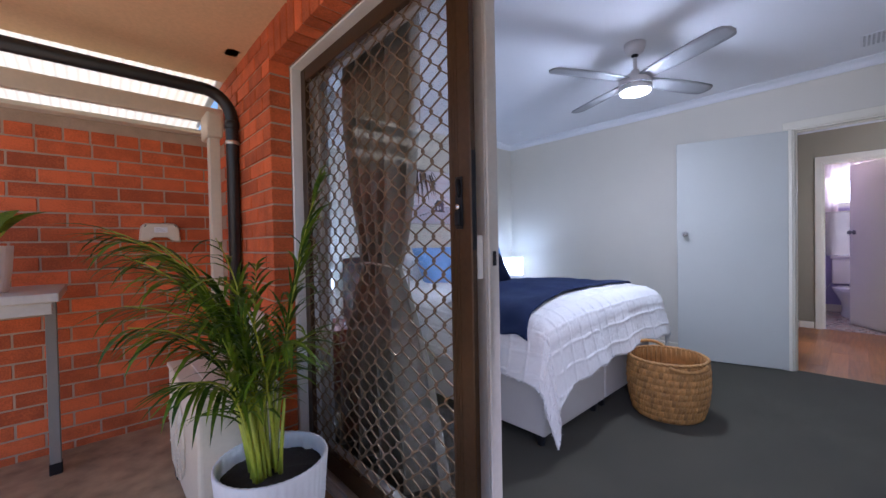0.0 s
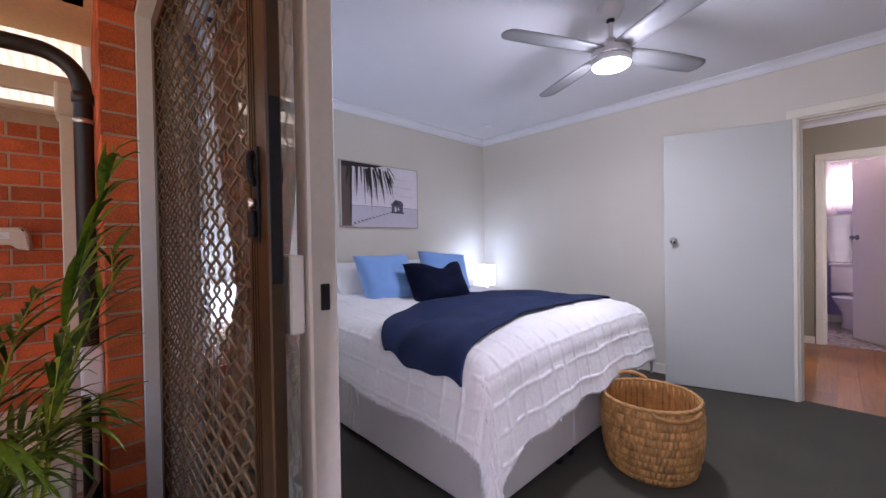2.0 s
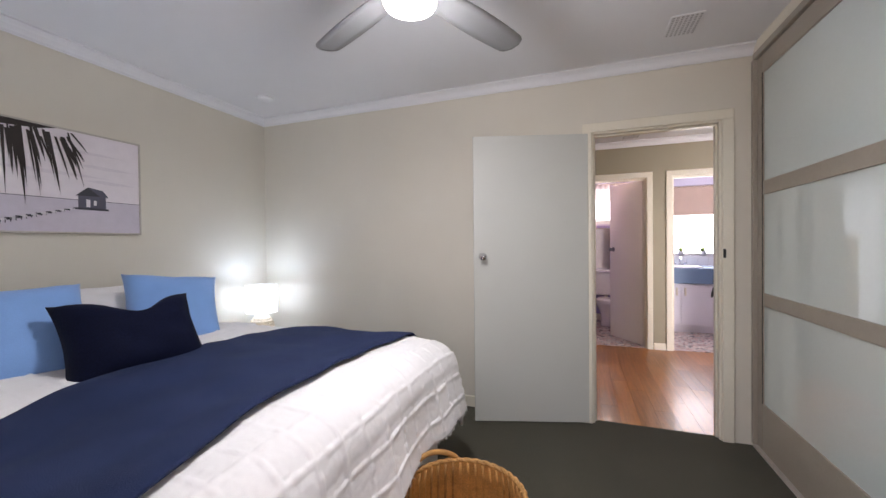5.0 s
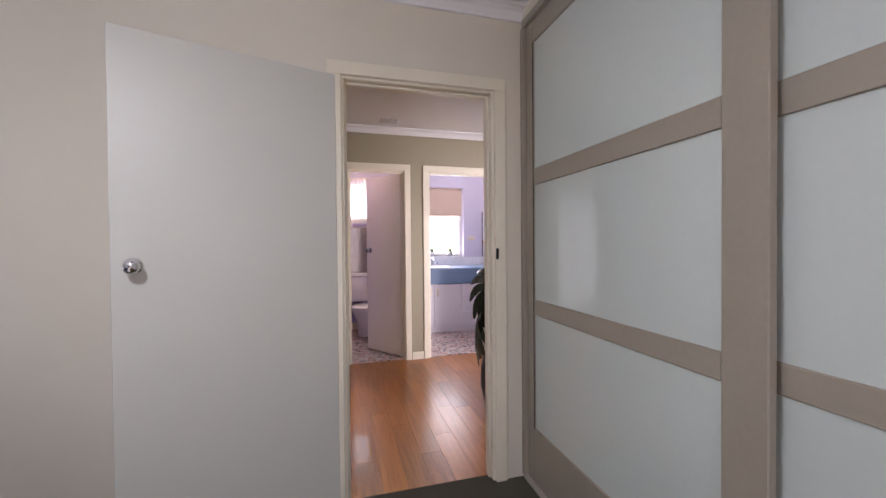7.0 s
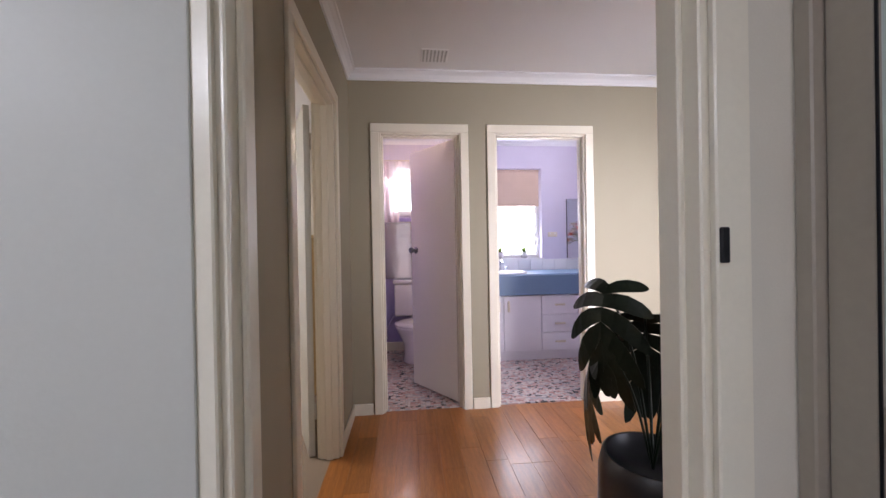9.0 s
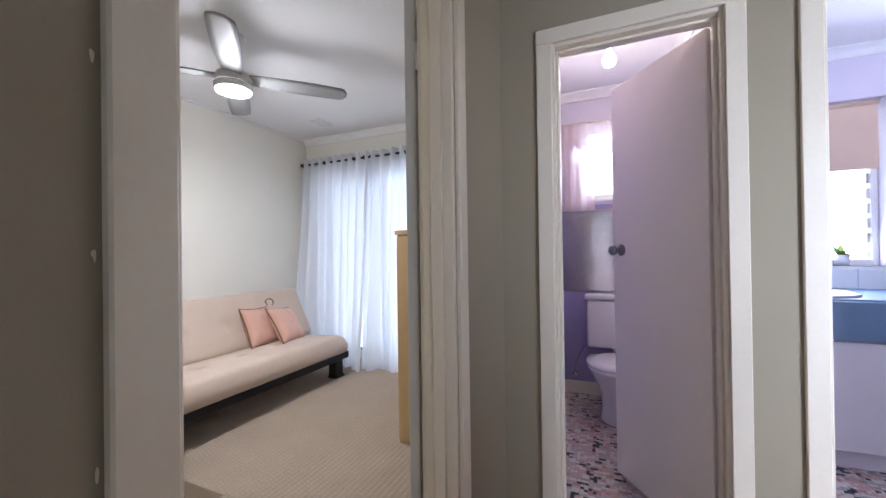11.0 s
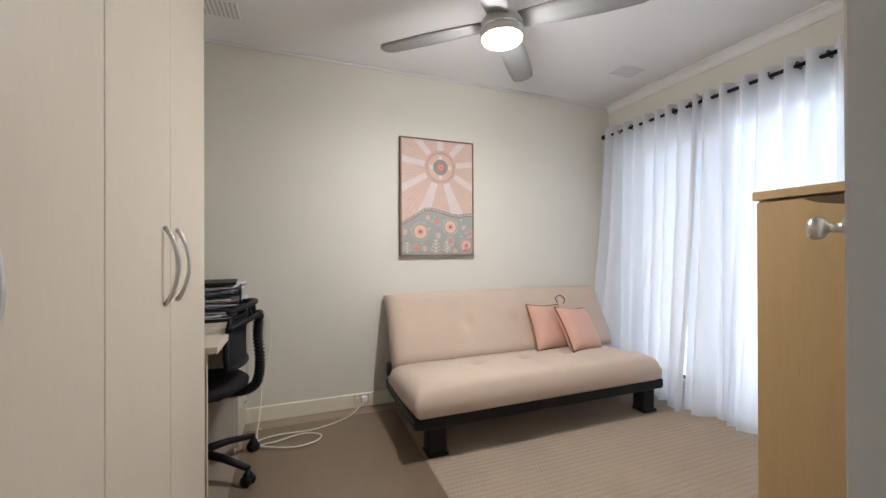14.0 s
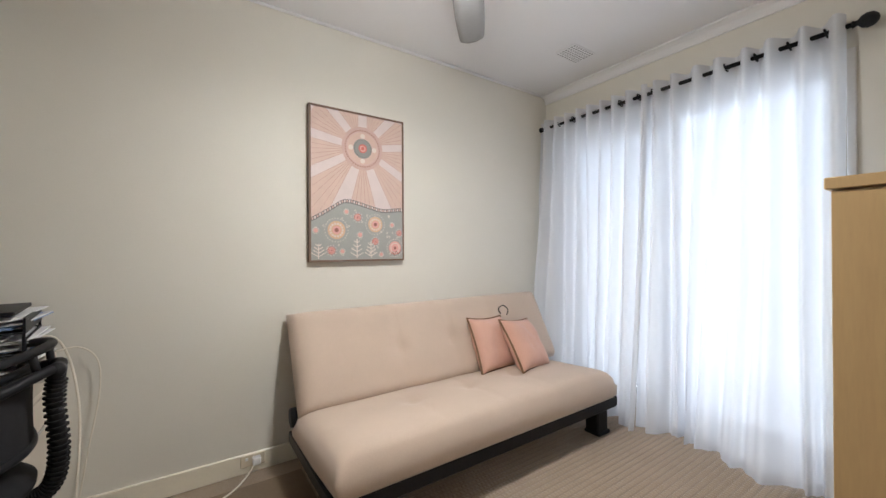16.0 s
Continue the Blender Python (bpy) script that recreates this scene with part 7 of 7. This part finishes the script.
def extension_cord():
    root = thing("extension_lead", "white power cord looped on the floor by the skirting", "power cord")
    pts = [(6.645, 3.165, 0.07), (6.60, 3.13, 0.02), (6.50, 3.02, 0.010), (6.30, 2.93, 0.010), (6.08, 2.93, 0.010), (5.97, 2.88, 0.010), (6.03, 2.80, 0.010), (6.18, 2.74, 0.011), (6.30, 2.77, 0.011), (6.33, 2.84, 0.012), (6.22, 2.88, 0.016), (6.05, 2.83, 0.016), (5.98, 2.86, 0.03), (5.985, 3.02, 0.20), (5.975, 3.12, 0.55), (5.90, 3.16, 0.80), (5.74, 3.15, 0.765)]
    part("cord", tube(smooth_line(pts, 10), 0.0045, 8), "cord", root, "", True)
    part("plug", box(6.625, 3.145, 0.045, 6.665, 3.179, 0.085, bev=0.006, seg=2), "white_gloss", root)
    return root


extension_cord()
hc = thing("hanging_lead", "thin white cord hanging from the desk down the wall", "power cord")
part("cord", tube(smooth_line([(5.90, 3.13, 0.75), (5.975, 3.145, 0.755), (6.03, 3.155, 0.69), (6.035, 3.16, 0.55), (6.0, 3.16, 0.32), (5.972, 3.15, 0.12), (5.962, 3.10, 0.012), (5.985, 3.04, 0.010)], 8), 0.003, 7), "cord", hc, "", True)
so = thing("wall_socket", "double power socket set in the skirting board", "power point", at=(6.63, YN - 0.0245, 0.065))
part("plate", box(-0.058, -0.006, -0.030, 0.058, 0.0, 0.032, bev=0.003), "cream", so)
for x in (-0.03, 0.0):
    part("switch", box(x - 0.007, -0.010, 0.004, x + 0.007, -0.0055, 0.018, bev=0.001), "white_gloss", so)

# ---- pieces: bricks, boards, mosaic ----
BL, BH, BD, JT = 0.222, 0.0735, 0.105, 0.010


def piece_mesh(name, sx_, sy_, sz_, mat, bev=0.003):
    bm = box(-sx_ / 2, -sy_ / 2, -sz_ / 2, sx_ / 2, sy_ / 2, sz_ / 2, bev=bev)
    me = bpy.data.meshes.new(name)
    bm.to_mesh(me)
    bm.free()
    me.materials.append(M[mat])
    return me


def lay(name, me, parent, at, turn=0.0):
    ob = bpy.data.objects.new(name, me)
    scene.collection.objects.link(ob)
    ob.parent = parent
    ob.matrix_basis = pose(*at, 0, 0, turn)
    return ob


me_full, me_half = piece_mesh("brick", BL, BD, BH, "brick"), piece_mesh("brick_half", (BL - JT) / 2, BD, BH, "brick")
rng = random.Random(21)
bw = thing("wall_patio_north", "red brick garden wall with pale joints", "", kind="structure")
part("mortar", box(-3.2, 3.052, -0.1, 1.36, 3.15, 1.925), "mortar", bw)
for j in range(23):
    z = -0.06 + (BH + JT) * (j + 0.5)
    if z + BH / 2 > 1.93:
        break
    top = z + BH * 1.6 > 1.93
    if top:
        for i in range(20):
            lay("brick", me_half, bw, (1.36 - 0.06 - i * ((BL - JT) / 2 + JT), 3.10 + rng.uniform(-0.003, 0.003), z))
    else:
        off = 0.0 if j % 2 else (BL + JT) / 2
        for i in range(12):
            x = 1.36 - BL / 2 - i * (BL + JT) + off
            if x + BL / 2 > 1.36:
                lay("brick", me_half, bw, (1.36 - (BL - JT) / 4 - 0.003, 3.10, z))
                continue
            lay("brick", me_full, bw, (x, 3.10 + rng.uniform(-0.002, 0.002), z))
ow = thing("wall_brick_outer", "red brick outer leaf of the house", "", kind="structure")
Y0B = 1.948
part("mortar", box(XO + 0.008, Y0B + 0.005, -0.1, XW0 - 0.001, 3.05, 2.30), "mortar", ow)
for j in range(28):
    z = -0.06 + (BH + JT) * (j + 0.5)
    y = Y0B
    if j % 2:
        lay("brick", me_half, ow, (XO + BD / 2, y + (BL - JT) / 4, z), 90)
        y += (BL - JT) / 2 + JT
    while y + BL < 3.06:
        lay("brick", me_full, ow, (XO + BD / 2 + rng.uniform(-0.0015, 0.0015), y + BL / 2, z), 90)
        y += BL + JT
lw = thing("lintel_bricks", "row of upright bricks over the sliding door", "", kind="structure")
part("mortar", box(XO + 0.006, DOOR_Y0 - 0.3, 2.095, XW0 - 0.001, Y0B + 0.005, 2.30), "mortar", lw)
me_sold = piece_mesh("brick_soldier", BD, BH, 0.20, "brick")
for k in range(30):
    y = Y0B - 0.045 - k * (BH + JT)
    if y < DOOR_Y0 - 0.25:
        break
    lay("brick", me_sold, lw, (XO + BD / 2, y, 2.188))

boards = thing("floor_boards", "polished red-brown timber floor boards in the hall", "", kind="structure")
bws = 0.125
ny = int(3.67 / bws)
meshes = {}
rngb = random.Random(9)
for i in range(ny):
    y = 0.47 - bws * (i + 0.5)
    if y < -2.9:
        break
    x = 5.06
    first = True
    while x < 7.229:
        ln = rngb.choice([0.55, 0.8, 1.1]) if not first else rngb.choice([0.3, 0.5, 0.7, 0.9])
        first = False
        ln = min(ln, 7.23 - x)
        if 7.23 - (x + ln) < 0.12:
            ln = 7.23 - x
        key = round(ln, 2)
        if key not in meshes:
            meshes[key] = piece_mesh("board", ln - 0.0005, bws - 0.0005, 0.012, "timber", 0.0006)
        lay("board", meshes[key], boards, (x + ln / 2, y, -0.006))
        x += ln
# mosaic: chips of several colours in the nearest stretch, the rest joined
chip_cols = [("chip_pink", (0.58, 0.40, 0.36)), ("chip_pale", (0.66, 0.60, 0.56)), ("chip_grey", (0.44, 0.42, 0.43)), ("chip_black", (0.03, 0.03, 0.035)), ("chip_rose", (0.46, 0.25, 0.22))]
for nm, c in chip_cols:
    flat(nm, c, 0.35)
mosaic = thing("mosaic_floor", "pink grey and black mosaic chip tiles", "", kind="structure")
names = ["chip_pink"] * 5 + ["chip_pale"] * 6 + ["chip_grey"] * 4 + ["chip_black"] * 2 + ["chip_rose"] * 2
rngm = random.Random(31)
tm = 0.0195
small = {}
bms = {nm: ([], []) for nm, _ in chip_cols}
count = 0
for i in range(int((8.90 - 7.24) / tm)):
    j = 0
    while j < int(2.95 / tm):
        y = 0.40 - tm * j
        lng = 2 if rngm.random() < 0.35 else 1
        x = 7.24 + tm * i
        nm = rngm.choice(names)
        cy = y - tm * lng / 2
        inside = (cy > -0.46 or cy < -0.57) and x < 8.33 + (0.55 if cy > -0.46 else 0)
        if inside:
            hx, hy = tm / 2 - 0.0012, tm * lng / 2 - 0.0012
            if count < 300 and (7.40 < x < 7.75 and (-0.02 < cy < 0.22 or -1.25 < cy < -0.7)):
                key = (nm, lng)
                if key not in small:
                    small[key] = piece_mesh("tile", 2 * hx, 2 * hy, 0.005, nm, 0.0008)
                lay("tile", small[key], mosaic, (x + tm / 2, cy, -0.0015))
                count += 1
            else:
                vs, fs = bms[nm]
                k = len(vs)
                for zz, ins in ((-0.004, 0.0), (0.001, 0.0008)):
                    vs += [(x + tm / 2 - hx + ins, cy - hy + ins, zz), (x + tm / 2 + hx - ins, cy - hy + ins, zz), (x + tm / 2 + hx - ins, cy + hy - ins, zz), (x + tm / 2 - hx + ins, cy + hy - ins, zz)]
                fs.append((k + 4, k + 5, k + 6, k + 7))
                for q in range(4):
                    r_ = (q + 1) % 4
                    fs.append((k + q, k + r_, k + 4 + r_, k + 4 + q))
        j += lng
for nm, (vs, fs) in bms.items():
    me = bpy.data.meshes.new("tile_field")
    me.from_pydata(vs, [], fs)
    me.materials.append(M[nm])
    o = new("tile_field", me)
    o.parent = mosaic
    o["kind"] = "stuff"
# carpet relief of the sitting room: rows of loops
def carpet_loops():
    verts, faces = [], []
    nx_, ny_ = 95, 80
    for i in range(nx_):
        for j in range(ny_):
            x, y = 6.86 + i * 0.0215 + (0.0107 if j % 2 else 0), 0.60 + j * 0.0325
            if x > 8.9 or y > 3.17:
                continue
            k = len(verts)
            a, b = 0.0088, 0.012
            verts += [(x - a, y - b, 0.0002), (x + a, y - b, 0.0002), (x + a, y + b, 0.0002), (x - a, y + b, 0.0002), (x - a * 0.5, y - b * 0.5, 0.0035), (x + a * 0.5, y - b * 0.5, 0.0035), (x + a * 0.5, y + b * 0.5, 0.0035), (x - a * 0.5, y + b * 0.5, 0.0035)]
            faces += [(k + 4, k + 5, k + 6, k + 7)] + [(k + q, k + (q + 1) % 4, k + 4 + (q + 1) % 4, k + 4 + q) for q in range(4)]
    me = bpy.data.meshes.new("carpet_loops")
    me.from_pydata(verts, [], faces)
    me.materials.append(M["carpet_loop"])
    o = new("carpet_loops", me)
    tagged(o, "raised taupe loop pattern of the carpet", "carpet", "", "stuff")


M["carpet_loop"] = material("carpet_loop", (0.40, 0.315, 0.235), 0.95, vary=0.15, scale=4, fine=200, bump=0.3, sheen=0.3)
carpet_loops()
